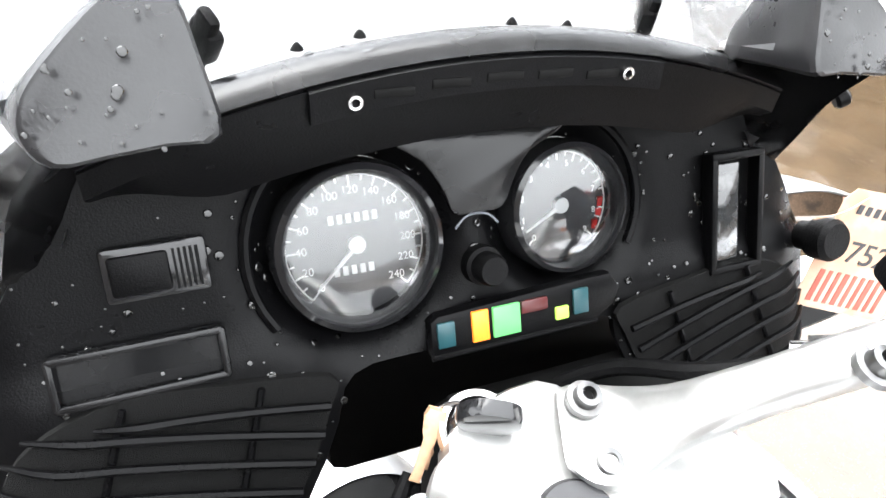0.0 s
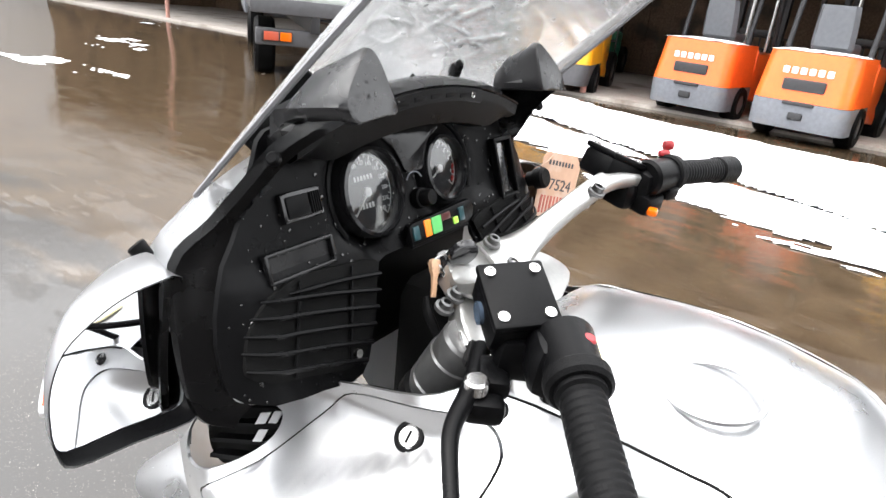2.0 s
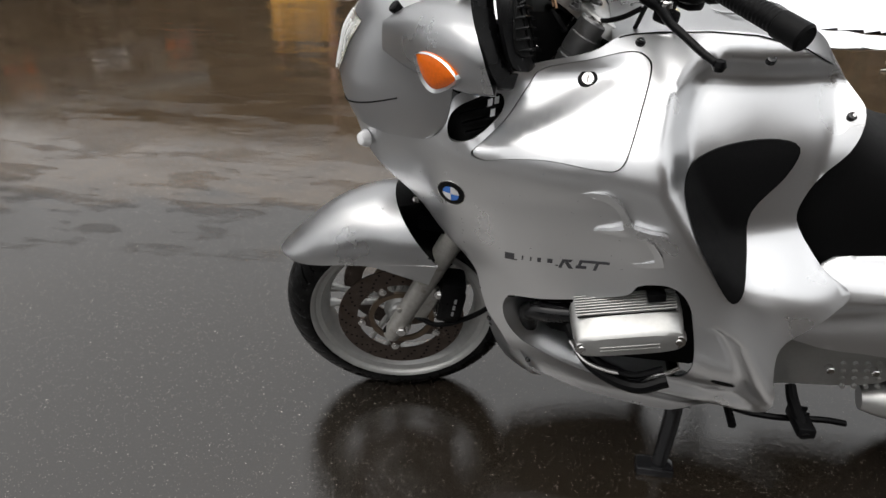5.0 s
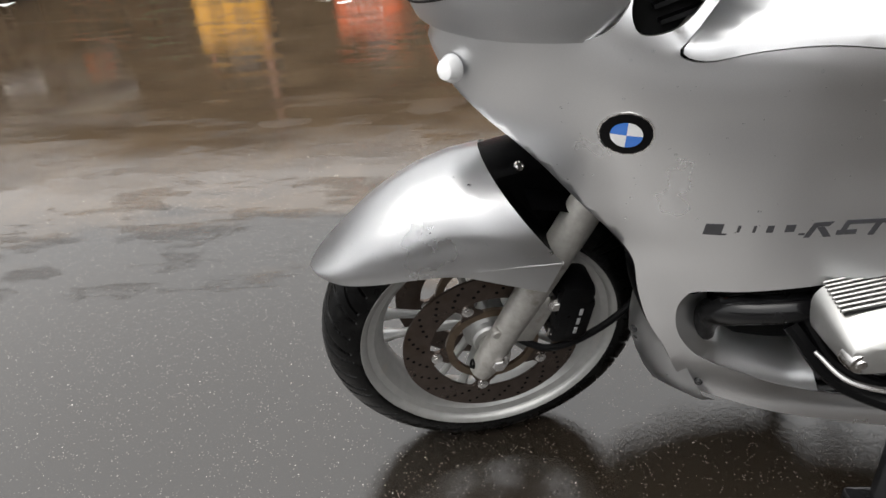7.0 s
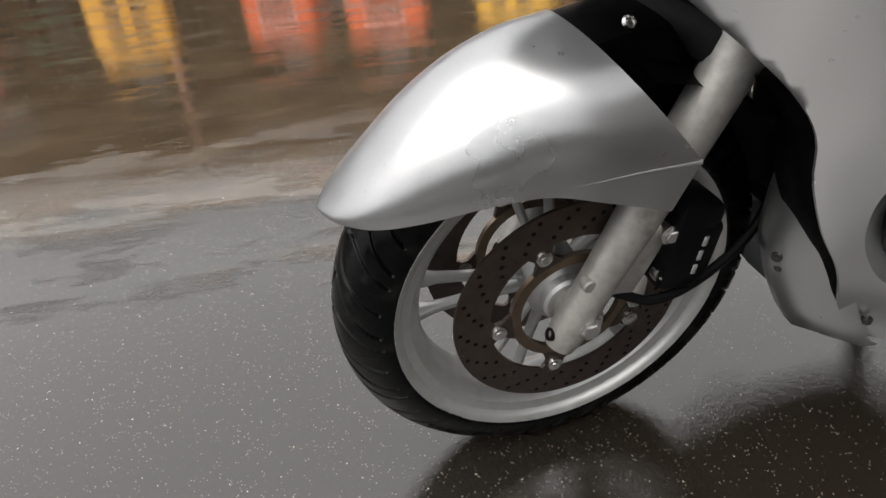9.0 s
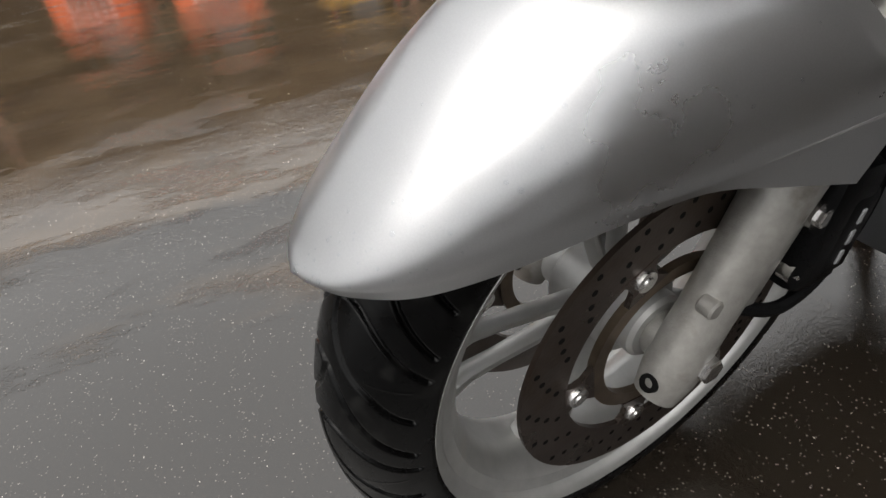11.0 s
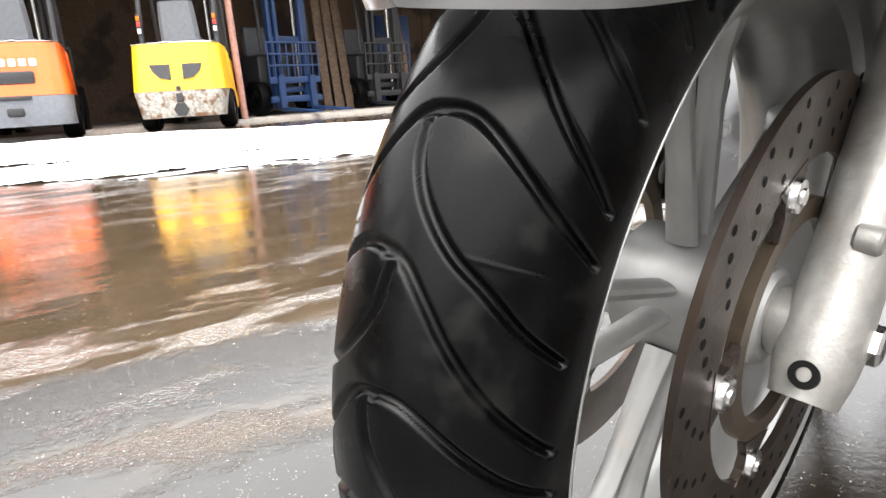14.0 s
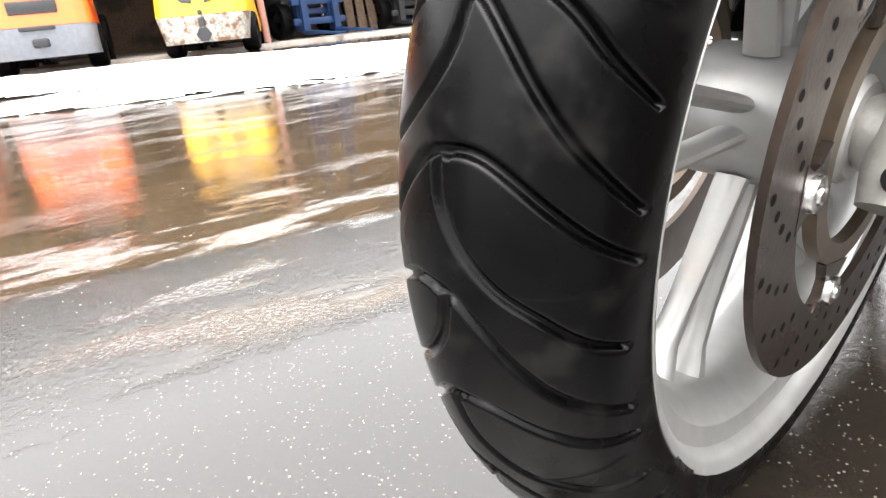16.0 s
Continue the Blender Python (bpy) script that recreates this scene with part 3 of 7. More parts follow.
# added block, also out of view, to darken reflections from the rear left
b = bmesh.new()
box(b, (0, 0, 4), (8, 24, 8), 0.05)
o = part("reflection_block", b, DARK_BLOCKER)
o.matrix_world = pose(-11, -15, 0)
tagged(o, "plain dark block added out of view to darken side reflections", "building")

# ---- forklifts ----
F_ORANGE = mat("orange forklift paint", (0.80, 0.12, 0.018), 0.32, 0, 0.06, 20, coat=0.3, stain=(0.6, 0.085, 0.015, 0.66), sscale=3)
F_YELLOW = mat("yellow forklift paint", (0.85, 0.44, 0.015), 0.4, 0, 0.08, 20, coat=0.2, stain=(0.70, 0.40, 0.03, 0.62), sscale=4)
F_AMBER = mat("deep yellow forklift paint", (0.82, 0.38, 0.015), 0.35, 0, 0.06, 20, coat=0.25)
F_GREEN = mat("green forklift paint", (0.03, 0.36, 0.24), 0.38, 0, 0.06, 20, coat=0.2)
F_BLUE = mat("blue forklift paint", (0.010, 0.036, 0.115), 0.45, 0, 0.12, 20, stain=(0.012, 0.03, 0.08, 0.55), sscale=4)
F_GREY = mat("grey counterweight", (0.15, 0.16, 0.18), 0.55, 0, 0.12, 20, stain=(0.17, 0.17, 0.18, 0.6), sscale=4)
F_WORN = mat("scraped grey counterweight", (0.30, 0.28, 0.25), 0.6, 0, 0.45, 30, bump=0.3, bscale=50, stain=(0.13, 0.065, 0.03, 0.50), sscale=9)
F_CHAR = mat("charcoal counterweight", (0.07, 0.07, 0.075), 0.55, 0, 0.12, 20)
F_PANEL = mat("grey engine cover", (0.10, 0.105, 0.115), 0.5, 0, 0.1, 20)
F_BLACK = mat("black forklift steel", (0.018, 0.018, 0.02), 0.5, 0, 0.2, 30)
LETTER = mat("white letter paint", (0.85, 0.85, 0.85), 0.5, 0, 0.03, 50)


def forklift(x, y, turn, paint, low, label, style, scale=1.0):
    """A counterbalance truck seen from behind: local +x points forward, away from the counterweight's rear face."""
    root = new("forklift")
    root.matrix_world = pose(x, y, ground_height(x + 0.5, y) + 0.0, 0, 0, turn) @ Matrix.Scale(scale, 4)
    tagged(root, label, "forklift", "parked forklifts")
    w = 0.535
    # counterweight: rounded block, with the lower band in its own paint
    def block(z0, z1, w0, w1, d0, d1, r=0.16):
        b = bmesh.new()
        secs = []
        for k in range(7):
            t = k / 6
            z, ww, back = z0 + (z1 - z0) * t, w0 + (w1 - w0) * t, d0 + (d1 - d0) * t
            pts = [(0.95, ww)]
            for a in range(7):
                ang = math.pi / 2 * a / 6
                pts.append((back + r - r * math.sin(ang), ww - r + r * math.cos(ang)))
            sec = pts + [(px, -py) for px, py in pts[::-1]]
            secs.append([(px, py, z) for px, py in sec])
        loft(b, secs, closed=True, caps=True)
        return b
    b = block(0.16, 0.47, w - 0.05 if style == "eyes" else w, w, 0.03, 0.0)
    lower = part("lower_counterweight", b, low, root)
    b = block(0.475, 1.02, w, w - 0.035, 0.0, 0.10)
    upper = part("upper_counterweight", b, paint, root)
    b = bmesh.new()
    if style == "grille":
        prism(b, [(-0.36, 0.98), (-0.30, 0.60), (-0.24, 0.55), (0.24, 0.55), (0.30, 0.60), (0.36, 0.98)], 0.05, Matrix(((0, 0, 1, 0.03), (1, 0, 0, 0), (0, 1, 0, 0), (0, 0, 0, 1))) @ pose(0, 0, 0), 0.01)
        b.transform(Matrix.Translation((0.03, 0, 0)) @ Matrix.Shear("YZ", 4, (0, 0)))
        for v in b.verts:
            v.co.x += 0.10 * (v.co.z - 0.475) / 0.545 - 0.035
        part("engine_cover", b, F_PANEL, upper)
        b = bmesh.new()
        box(b, (0.028, 0, 0.66), (0.05, 0.46, 0.13), 0.02)
        part("radiator_opening", b, F_BLACK, upper)
        b = bmesh.new()
        for k in range(6):
            box(b, (0.046, -0.235 + 0.094 * k, 0.815), (0.012, 0.066, 0.075), 0.012)
            box(b, (0.046, -0.235 + 0.094 * k, 0.815), (0.014, 0.026, 0.03 if k % 2 else 0.012), 0.004)
        part("maker_mark", b, LETTER, upper, "plain white bars in place of a maker name")
        b = bmesh.new()
        box(b, (-0.002, 0, 0.455), (0.05, 0.34, 0.045), 0.015)
        box(b, (0.02, 0, 0.31), (0.06, 0.16, 0.085), 0.02)
        part("tow_recess", b, F_BLACK, lower)
        b = bmesh.new()
        cyl(b, (0.02, 0, 0.26), (0.02, 0, 0.36), 0.02, n=10)
        part("tow_pin", b, F_GREY, lower)
    else:
        for s in (1, -1):
            b = bmesh.new()
            prism(b, [(0.07 * s, 0.60), (0.07 * s, 0.78), (0.30 * s, 0.78), (0.27 * s, 0.70), (0.19 * s, 0.62)], 0.09, Matrix(((0, 0, 1, -0.02), (1, 0, 0, 0), (0, 1, 0, 0), (0, 0, 0, 1))), 0.0)
            for v in b.verts:
                v.co.x += 0.10 * (v.co.z - 0.475) / 0.545
            part("vent_opening", b, F_BLACK, upper)
        b = bmesh.new()
        box(b, (0.0, 0, 0.50), (0.06, 0.05, 0.05), 0.01)
        box(b, (0.01, 0, 0.39), (0.06, 0.075, 0.10), 0.01)
        cyl(b, (-0.01, 0, 0.25), (0.06, 0, 0.25), 0.085, n=6)
        part("tow_recess", b, F_BLACK, lower)
    b = bmesh.new()
    xs2 = [0.10 + 0.05 * i for i in range(13)]
    ys2 = [-0.49 + 0.07 * j for j in range(15)]
    v2, f2 = sheet(xs2, ys2, lambda px, py: 1.022 + max(0.0, 0.03 * (1 - (py / 0.5) ** 4) * (1 - ((px - 0.4) / 0.33) ** 4)) + 0.012 * noise.noise((px * 9 + x, py * 9 + y, 0)))
    mv = [b.verts.new(p) for p in v2]
    for f in f2:
        b.faces.new([mv[i] for i in f])
    part("snow_cap", b, SNOW, root, "melting snow on top")
    b = bmesh.new()
    box(b, (1.35, 0, 0.62), (1.0, 0.98, 0.62), 0.06)
    part("chassis", b, paint, root)
    b = bmesh.new()
    prism(b, [(0.92, 0.30), (0.92, 0.98), (1.15, 0.72), (1.6, 0.34), (1.6, 0.22)], 1.06, Matrix(((1, 0, 0, 0), (0, 0, -1, 0.53), (0, 1, 0, 0), (0, 0, 0, 1))), 0.02)
    part("side_fender", b, paint, root)
    for px, r, wd in ((0.62, 0.24, 0.20), (2.0, 0.31, 0.24)):
        for s in (1, -1):
            b = bmesh.new()
            prof = [(r * 0.55, -wd / 2), (r * 0.9, -wd / 2), (r, -wd / 2 + 0.03), (r, wd / 2 - 0.03), (r * 0.9, wd / 2), (r * 0.55, wd / 2)]
            lathe(b, prof, Matrix.Translation((px, 0.47 * s, r)) @ pose(0, 0, 0, 90), 28, closed=True)
            tyre = part("wheel", b, RUBBER, root)
            b = bmesh.new()
            lathe(b, [(0, -wd / 2 + 0.05), (r * 0.5, -wd / 2 + 0.04), (r * 0.56, -wd / 2 + 0.02), (r * 0.56, wd / 2 - 0.02), (0, wd / 2 - 0.05)], Matrix.Translation((px, 0.47 * s, r)) @ pose(0, 0, 0, 90), 20)
            part("rim", b, low, tyre)
    b = bmesh.new()
    seat_secs = []
    for k in range(6):
        t = k / 5
        hw = 0.235 * (1 - 0.12 * t * t)
        seat_secs.append([(0.72 - 0.08 * t + dx, yy2, 1.10 + 0.46 * t) for dx, yy2 in ((0, -hw), (-0.07, -hw * 0.8), (-0.09, 0), (-0.07, hw * 0.8), (0, hw), (0.06, hw * 0.9), (0.06, -hw * 0.9))])
    loft(b, seat_secs, closed=True, caps=True)
    box(b, (0.95, 0, 1.10), (0.46, 0.46, 0.12), 0.04)
    part("seat", b, F_PANEL, root)
    for s in (1, -1):
        b = bmesh.new()
        tube(b, [(0.62, 0.45 * s, 1.0), (0.72, 0.45 * s, 1.5), (0.85, 0.44 * s, 2.05)], 0.032, n=8)
        part("guard_post", b, F_BLACK, root)
        b = bmesh.new()
        tube(b, [(1.75, 0.45 * s, 0.9), (1.65, 0.45 * s, 1.5), (1.5, 0.44 * s, 2.05)], 0.032, n=8)
        part("guard_post", b, F_BLACK, root)
        if style == "eyes":
            b = bmesh.new()
            box(b, (0.60, 0.45 * s, 1.30), (0.05, 0.05, 0.24), 0.012)
            lamp = part("tail_lamp", b, F_BLACK, root)
            for zz, mm in ((1.37, ORANGE_LENS), (1.30, RED), (1.22, WHITE)):
                b = bmesh.new()
                box(b, (0.575, 0.45 * s, zz), (0.012, 0.042, 0.055), 0.004)
                part("lens", b, mm, lamp)
    b = bmesh.new()
    for k in range(7):
        box(b, (0.86 + 0.11 * k, 0, 2.07), (0.035, 0.88, 0.03), 0.006)
    box(b, (1.18, 0.44, 2.07), (0.75, 0.05, 0.05), 0.01)
    box(b, (1.18, -0.44, 2.07), (0.75, 0.05, 0.05), 0.01)
    part("overhead_guard", b, F_BLACK, root)
    mast(root, 2.35, F_BLACK)
    return root


def mast(root, x, paint):
    for s in (1, -1):
        b = bmesh.new()
        box(b, (x, 0.33 * s, 1.15), (0.12, 0.07, 2.1), 0.008)
        box(b, (x + 0.05, 0.24 * s, 1.2), (0.10, 0.06, 2.0), 0.008)
        part("mast_rail", b, paint, root)
        b = bmesh.new()
        cyl(b, (x - 0.02, 0.17 * s, 0.3), (x - 0.02, 0.17 * s, 1.9), 0.03, n=10)
        part("lift_cylinder", b, STEEL, root)
        b = bmesh.new()
        prism(b, [(0, 0.62), (0, 0.06), (1.0, 0.03), (1.0, 0.05), (0.06, 0.12), (0.05, 0.62)], 0.11, Matrix(((1, 0, 0, x + 0.14), (0, 0, -1, 0.30 * s + 0.055), (0, 1, 0, 0.0), (0, 0, 0, 1))), 0.004)
        part("fork", b, paint, root)
    b = bmesh.new()
    for zz in (0.25, 0.55):
        box(b, (x + 0.12, 0, zz), (0.06, 0.98, 0.10), 0.008)
    carriage = part("carriage", b, paint, root)
    for zz in (0.78, 0.96, 1.14):
        b = bmesh.new()
        box(b, (x + 0.13, 0, zz), (0.03, 0.98, 0.03), 0.006)
        part("backrest_rail", b, paint, carriage)
    for k in range(9):
        b = bmesh.new()
        box(b, (x + 0.13, -0.48 + 0.12 * k, 0.85), (0.02, 0.025, 0.62), 0.004)
        part("backrest_bar", b, paint, carriage)
    for zz in (0.4, 1.2, 2.1):
        b = bmesh.new()
        box(b, (x, 0, zz), (0.08, 0.62, 0.09), 0.01)
        part("mast_crossbar", b, paint, root)


forklift(8.05, -1.45, -22, F_YELLOW, F_WORN, "yellow forklift with a scraped grey counterweight and twin vents", "eyes")
forklift(8.40, 0.22, -8, F_ORANGE, F_GREY, "orange forklift with grey counterweight and dark engine cover", "grille", 1.06)
forklift(8.95, 1.72, -8, F_ORANGE, F_GREY, "orange forklift with grey counterweight parked in the row", "grille", 1.04)
forklift(8.9, 3.75, 12, F_AMBER, F_CHAR, "deep yellow forklift with charcoal counterweight and snow on it", "eyes", 1.05)
forklift(12.2, 6.35, 10, F_GREEN, F_CHAR, "green forklift with dark counterweight at the shed", "eyes", 1.02)
forklift(12.6, 5.0, 8, F_GREEN, F_CHAR, "green forklift half hidden in the row", "eyes", 1.02)
forklift(12.3, 7.9, 20, F_ORANGE, F_GREY, "orange forklift beyond the flatbed truck", "grille", 1.02)


def mast_truck(x, y, turn, paint, label):
    """A forklift that shows its mast and forks."""
    root = new("forklift")
    root.matrix_world = pose(x, y, 0.22, 0, 0, turn)
    tagged(root, label, "forklift", "parked forklifts")
    mast(root, 0.0, paint)
    b = bmesh.new()
    box(b, (-0.9, 0, 0.62), (1.5, 1.0, 0.7), 0.06)
    part("chassis", b, F_BLACK, root)
    b = bmesh.new()
    box(b, (-1.0, 0, 1.25), (0.14, 0.46, 0.5), 0.05)
    part("seat", b, F_PANEL, root)
    for s in (1, -1):
        b = bmesh.new()
        lathe(b, [(0.16, -0.1), (0.27, -0.1), (0.29, -0.07), (0.29, 0.07), (0.27, 0.1), (0.16, 0.1)], Matrix.Translation((-0.3, 0.47 * s, 0.29)) @ pose(0, 0, 0, 90), 24, closed=True)
        part("wheel", b, RUBBER, root)
        b = bmesh.new()
        tube(b, [(-1.3, 0.45 * s, 0.95), (-1.1, 0.45 * s, 2.0), (-0.2, 0.45 * s, 2.05), (-0.05, 0.45 * s, 1.0)], 0.03, n=8, k=3)
        part("guard_post", b, F_BLACK, root)


mast_truck(10.3, -3.75, 192, F_BLUE, "blue forklift facing out, showing mast and carriage")
mast_truck(10.7, -5.75, 186, F_BLACK, "black forklift facing out with forks lowered")
b = bmesh.new()
box(b, (0, 0, 0.9), (0.6, 0.8, 1.8), 0.03)
for k in range(5):
    box(b, (-0.305, 0, 0.3 + 0.3 * k), (0.012, 0.7, 0.02), 0.004)
o = part("blue_cabinet", b, F_BLUE)
o.matrix_world = pose(12.2, -6.7, 0.22)
tagged(o, "tall blue steel cabinet in the shed", "cabinet")


# ---- flatbed truck ----
def flatbed(x, y, turn):
    root = new("flatbed_truck")
    root.matrix_world = pose(x, y, 0.0, 0, 0, turn) @ Matrix.Scale(1.2, 4)
    tagged(root, "flatbed truck with a grey steel deck seen from its tail", "truck")
    deck_grey = mat("worn deck steel", (0.40, 0.43, 0.41), 0.5, 0.3, 0.2, 10, stain=(0.62, 0.64, 0.64, 0.55), sscale=1.2)
    b = bmesh.new()
    box(b, (2.4, 0, 1.0), (4.8, 2.0, 0.07), 0.015)
    part("deck", b, deck_grey, root)
    b = bmesh.new()
    box(b, (2.4, 0.98, 0.93), (4.8, 0.05, 0.12), 0.01)
    box(b, (2.4, -0.98, 0.93), (4.8, 0.05, 0.12), 0.01)
    box(b, (0.02, 0, 0.91), (0.08, 2.0, 0.14), 0.01)
    part("deck_edge", b, F_CHAR, root)
    b = bmesh.new()
    for s in (1, -1):
        box(b, (2.6, 0.38 * s, 0.78), (5.2, 0.09, 0.2), 0.01)
    for k in range(6):
        box(b, (0.4 + 0.8 * k, 0, 0.86), (0.08, 1.9, 0.08), 0.008)
    part("chassis", b, F_BLACK, root)
    b = bmesh.new()
    box(b, (0.12, 0, 0.62), (0.10, 1.9, 0.16), 0.02)
    bar = part("tail_bar", b, F_CHAR, root)
    for s in (1, -1):
        b = bmesh.new()
        box(b, (0.06, 0.74 * s, 0.63), (0.05, 0.30, 0.10), 0.012)
        lamp = part("tail_lamp", b, F_BLACK, root)
        b = bmesh.new()
        box(b, (0.034, 0.80 * s, 0.63), (0.012, 0.14, 0.085), 0.006)
        part("lens", b, mat("dull red lens", (0.45, 0.08, 0.04), 0.3, 0, 0.1, 50), lamp)
        b = bmesh.new()
        box(b, (0.034, 0.66 * s, 0.63), (0.012, 0.11, 0.085), 0.006)
        part("lens", b, ORANGE_LENS, lamp)
    b = bmesh.new()
    box(b, (0.05, -0.05, 0.64), (0.012, 0.33, 0.13), 0.004)
    plate = part("number_plate", b, WHITE, root)
    b = bmesh.new()
    box(b, (0.040, -0.05, 0.625), (0.006, 0.25, 0.05), 0.002)
    box(b, (0.040, -0.05, 0.68), (0.006, 0.14, 0.018), 0.002)
    part("plate_bar", b, F_GREY, plate, "grey bars in place of the number")
    for px in (1.9, 4.9):
        for s in (1, -1):
            b = bmesh.new()
            r, wd = 0.36, 0.24
            lathe(b, [(r * 0.55, -wd / 2), (r * 0.92, -wd / 2), (r, -wd / 2 + 0.04), (r, wd / 2 - 0.04), (r * 0.92, wd / 2), (r * 0.55, wd / 2)], Matrix.Translation((px, 0.78 * s, r)) @ pose(0, 0, 0, 90), 28, closed=True)
            w = part("wheel", b, RUBBER, root)
            b = bmesh.new()
            lathe(b, [(0, -0.06), (r * 0.56, -0.08), (r * 0.56, 0.08), (0, 0.06)], Matrix.Translation((px, 0.78 * s, r)) @ pose(0, 0, 0, 90), 20)
            part("rim", b, F_GREY, w)
    b = bmesh.new()
    box(b, (5.7, 0, 1.35), (1.5, 1.95, 1.6), 0.12)
    part("cab", b, F_GREY, root)
    b = bmesh.new()
    box(b, (4.95, 0, 1.7), (0.03, 1.3, 0.5), 0.02)
    part("rear_window", b, GLOSS_BLACK, root)


flatbed(5.5, 4.85, 52)

# ---- motorcycle ----
BIKE = new("motorcycle")
BIKE.matrix_world = pose(0.014, 0, 0, 0, -1.5, 0)
tagged(BIKE, "silver touring motorcycle with full fairing, wet, leaning on its stand", "motorcycle")
RAKE, STEER_DEG = 27.0, 12.0
STEER_AXIS = Vector((0, -math.sin(radians(RAKE)), math.cos(radians(RAKE))))
STEER = Matrix.Translation((0, 0.122, 0)) @ Matrix.Rotation(radians(STEER_DEG), 4, STEER_AXIS) @ Matrix.Translation((0, -0.122, 0))
TO_X = pose(0, 0, 0, 0, 90, 0)


def at_wheel(x=0.0):
    return Matrix.Translation((x, 0, 0.299)) @ TO_X


# front wheel, its middle plane a little to the left of the frame's
WHEEL_M = STEER @ Matrix.Translation((-0.012, 0, 0))
TYRE_R, TYRE_W = 0.298, 0.061


LONG = [(0, 3), (0.1, -3), (0.7, -9), (3, -20), (6.3, -34), (10, -52), (14.5, -80)]
SHORT = [(0, 3), (-0.2, -3), (-0.3, -12), (0.1, -20), (1.2, -30), (3, -43), (5.4, -60), (8, -82)]
BRANCH = [(1, 2), (4, -1), (7, -10), (10, -25), (12.2, -42), (14.7, -58), (17, -78)]
PITCH = 22.5


def groove_map(nt_cell, phis):
    """Depth of the tread over one pitch of the pattern, which mirrors itself at half a pitch."""
    cell = np.zeros((nt_cell, len(phis)))
    th = np.arange(nt_cell) * PITCH / nt_cell
    kx, ky = 0.0050, 0.0011
    for shift, sign, curves in ((14.5, 1, (SHORT, BRANCH)), (14.5, -1, (LONG,)), (25.75, 1, (LONG,)), (25.75, -1, (SHORT, BRANCH))):
        for c in curves:
            pts = [(t + shift, f * sign) for t, f in spline(c, 5)]
            for rep in (-2, -1, 0, 1):
                for (t0, f0), (t1, f1) in zip(pts, pts[1:]):
                    ax, ay = (t0 + rep * PITCH) * kx, f0 * ky
                    dx, dy = (t1 - t0) * kx, (f1 - f0) * ky
                    px, py = th[:, None] * kx - ax, phis[None, :] * ky - ay
                    u = np.clip((px * dx + py * dy) / (dx * dx + dy * dy), 0, 1)
                    dist = np.hypot(px - u * dx, py - u * dy)
                    half = 0.0024 - 0.0007 * np.clip((np.abs(f0) - 55) / 30, 0, 1)
                    s = np.clip((half + 0.0012 - dist) / 0.0028, 0, 1)
                    cell = np.maximum(cell, 0.0036 * s * s * (3 - 2 * s))
    rib = np.clip(1 - np.abs(th - 92 % PITCH)[:, None] * kx / 0.0008, 0, 1) * ((np.abs(phis) > 30) & (np.abs(phis) < 72))[None, :]
    return cell - 0.0005 * rib * (cell < 0.0002)


def tyre_mesh(name, cells, per_cell, npf):
    lim = math.pi / 2 + 0.35
    phi = np.linspace(-lim, lim, npf)
    nt = cells * per_cell
    depth = np.tile(groove_map(per_cell, np.degrees(phi)), (cells, 1))
    th = np.radians(np.arange(nt) * 360.0 / nt)
    a = np.minimum(np.abs(phi), math.pi / 2)
    x, r = TYRE_W * np.sin(a), 0.238 + (TYRE_R - 0.238) * np.maximum(np.cos(a), 0) ** 0.9
    t = (np.abs(phi) - math.pi / 2) / 0.35
    x, r = np.where(t > 0, TYRE_W - 0.014 * t * t, x), np.where(t > 0, 0.238 - 0.016 * t, r)
    xx = np.sign(phi)[None, :] * (x[None, :] - np.sin(a)[None, :] * depth)
    rr = r[None, :] - np.cos(a)[None, :] * depth
    v = np.stack([xx, rr * np.sin(th)[:, None], 0.299 + rr * np.cos(th)[:, None]], axis=2).reshape(-1, 3)
    i, j = np.meshgrid(np.arange(nt), np.arange(npf - 1), indexing="ij")
    p, q = i * npf + j, ((i + 1) % nt) * npf + j
    f = np.stack([p, q, q + 1, p + 1], axis=2).reshape(-1, 4)
    m = bpy.data.meshes.new(name)
    m.from_pydata(v.tolist(), [], f.tolist())
    m.polygons.foreach_set("use_smooth", [True] * len(m.polygons))
    return m


b = bmesh.new()
rim_prof = [(0.227, 0.0575), (0.2325, 0.0600), (0.2345, 0.0575), (0.2305, 0.046), (0.222, 0.044), (0.219, 0.040), (0.203, 0.020), (0.203, -0.020), (0.219, -0.040), (0.222, -0.044), (0.2305, -0.046), (0.2345, -0.0575), (0.2325, -0.0600), (0.227, -0.0575), (0.2225, -0.0535), (0.2205, -0.047), (0.208, -0.043), (0.204, -0.037), (0.196, -0.030), (0.190, -0.016), (0.190, 0.016), (0.196, 0.030), (0.204, 0.037), (0.208, 0.043), (0.2205, 0.047), (0.2225, 0.0535)]
lathe(b, rim_prof, at_wheel(), 72, closed=True)
RIM_PAINT = mat("pale silver wheel paint", (0.43, 0.43, 0.42), 0.44, 0.68, 0.06, 60, bump=0.05, bscale=300, rvar=0.06, stain=(0.46, 0.44, 0.41, 0.62), sscale=16)
front_wheel = part("front_wheel", b, RIM_PAINT, BIKE, "silver cast wheel with five pairs of spokes", xf=WHEEL_M)
WHEEL_TURN = 83.0
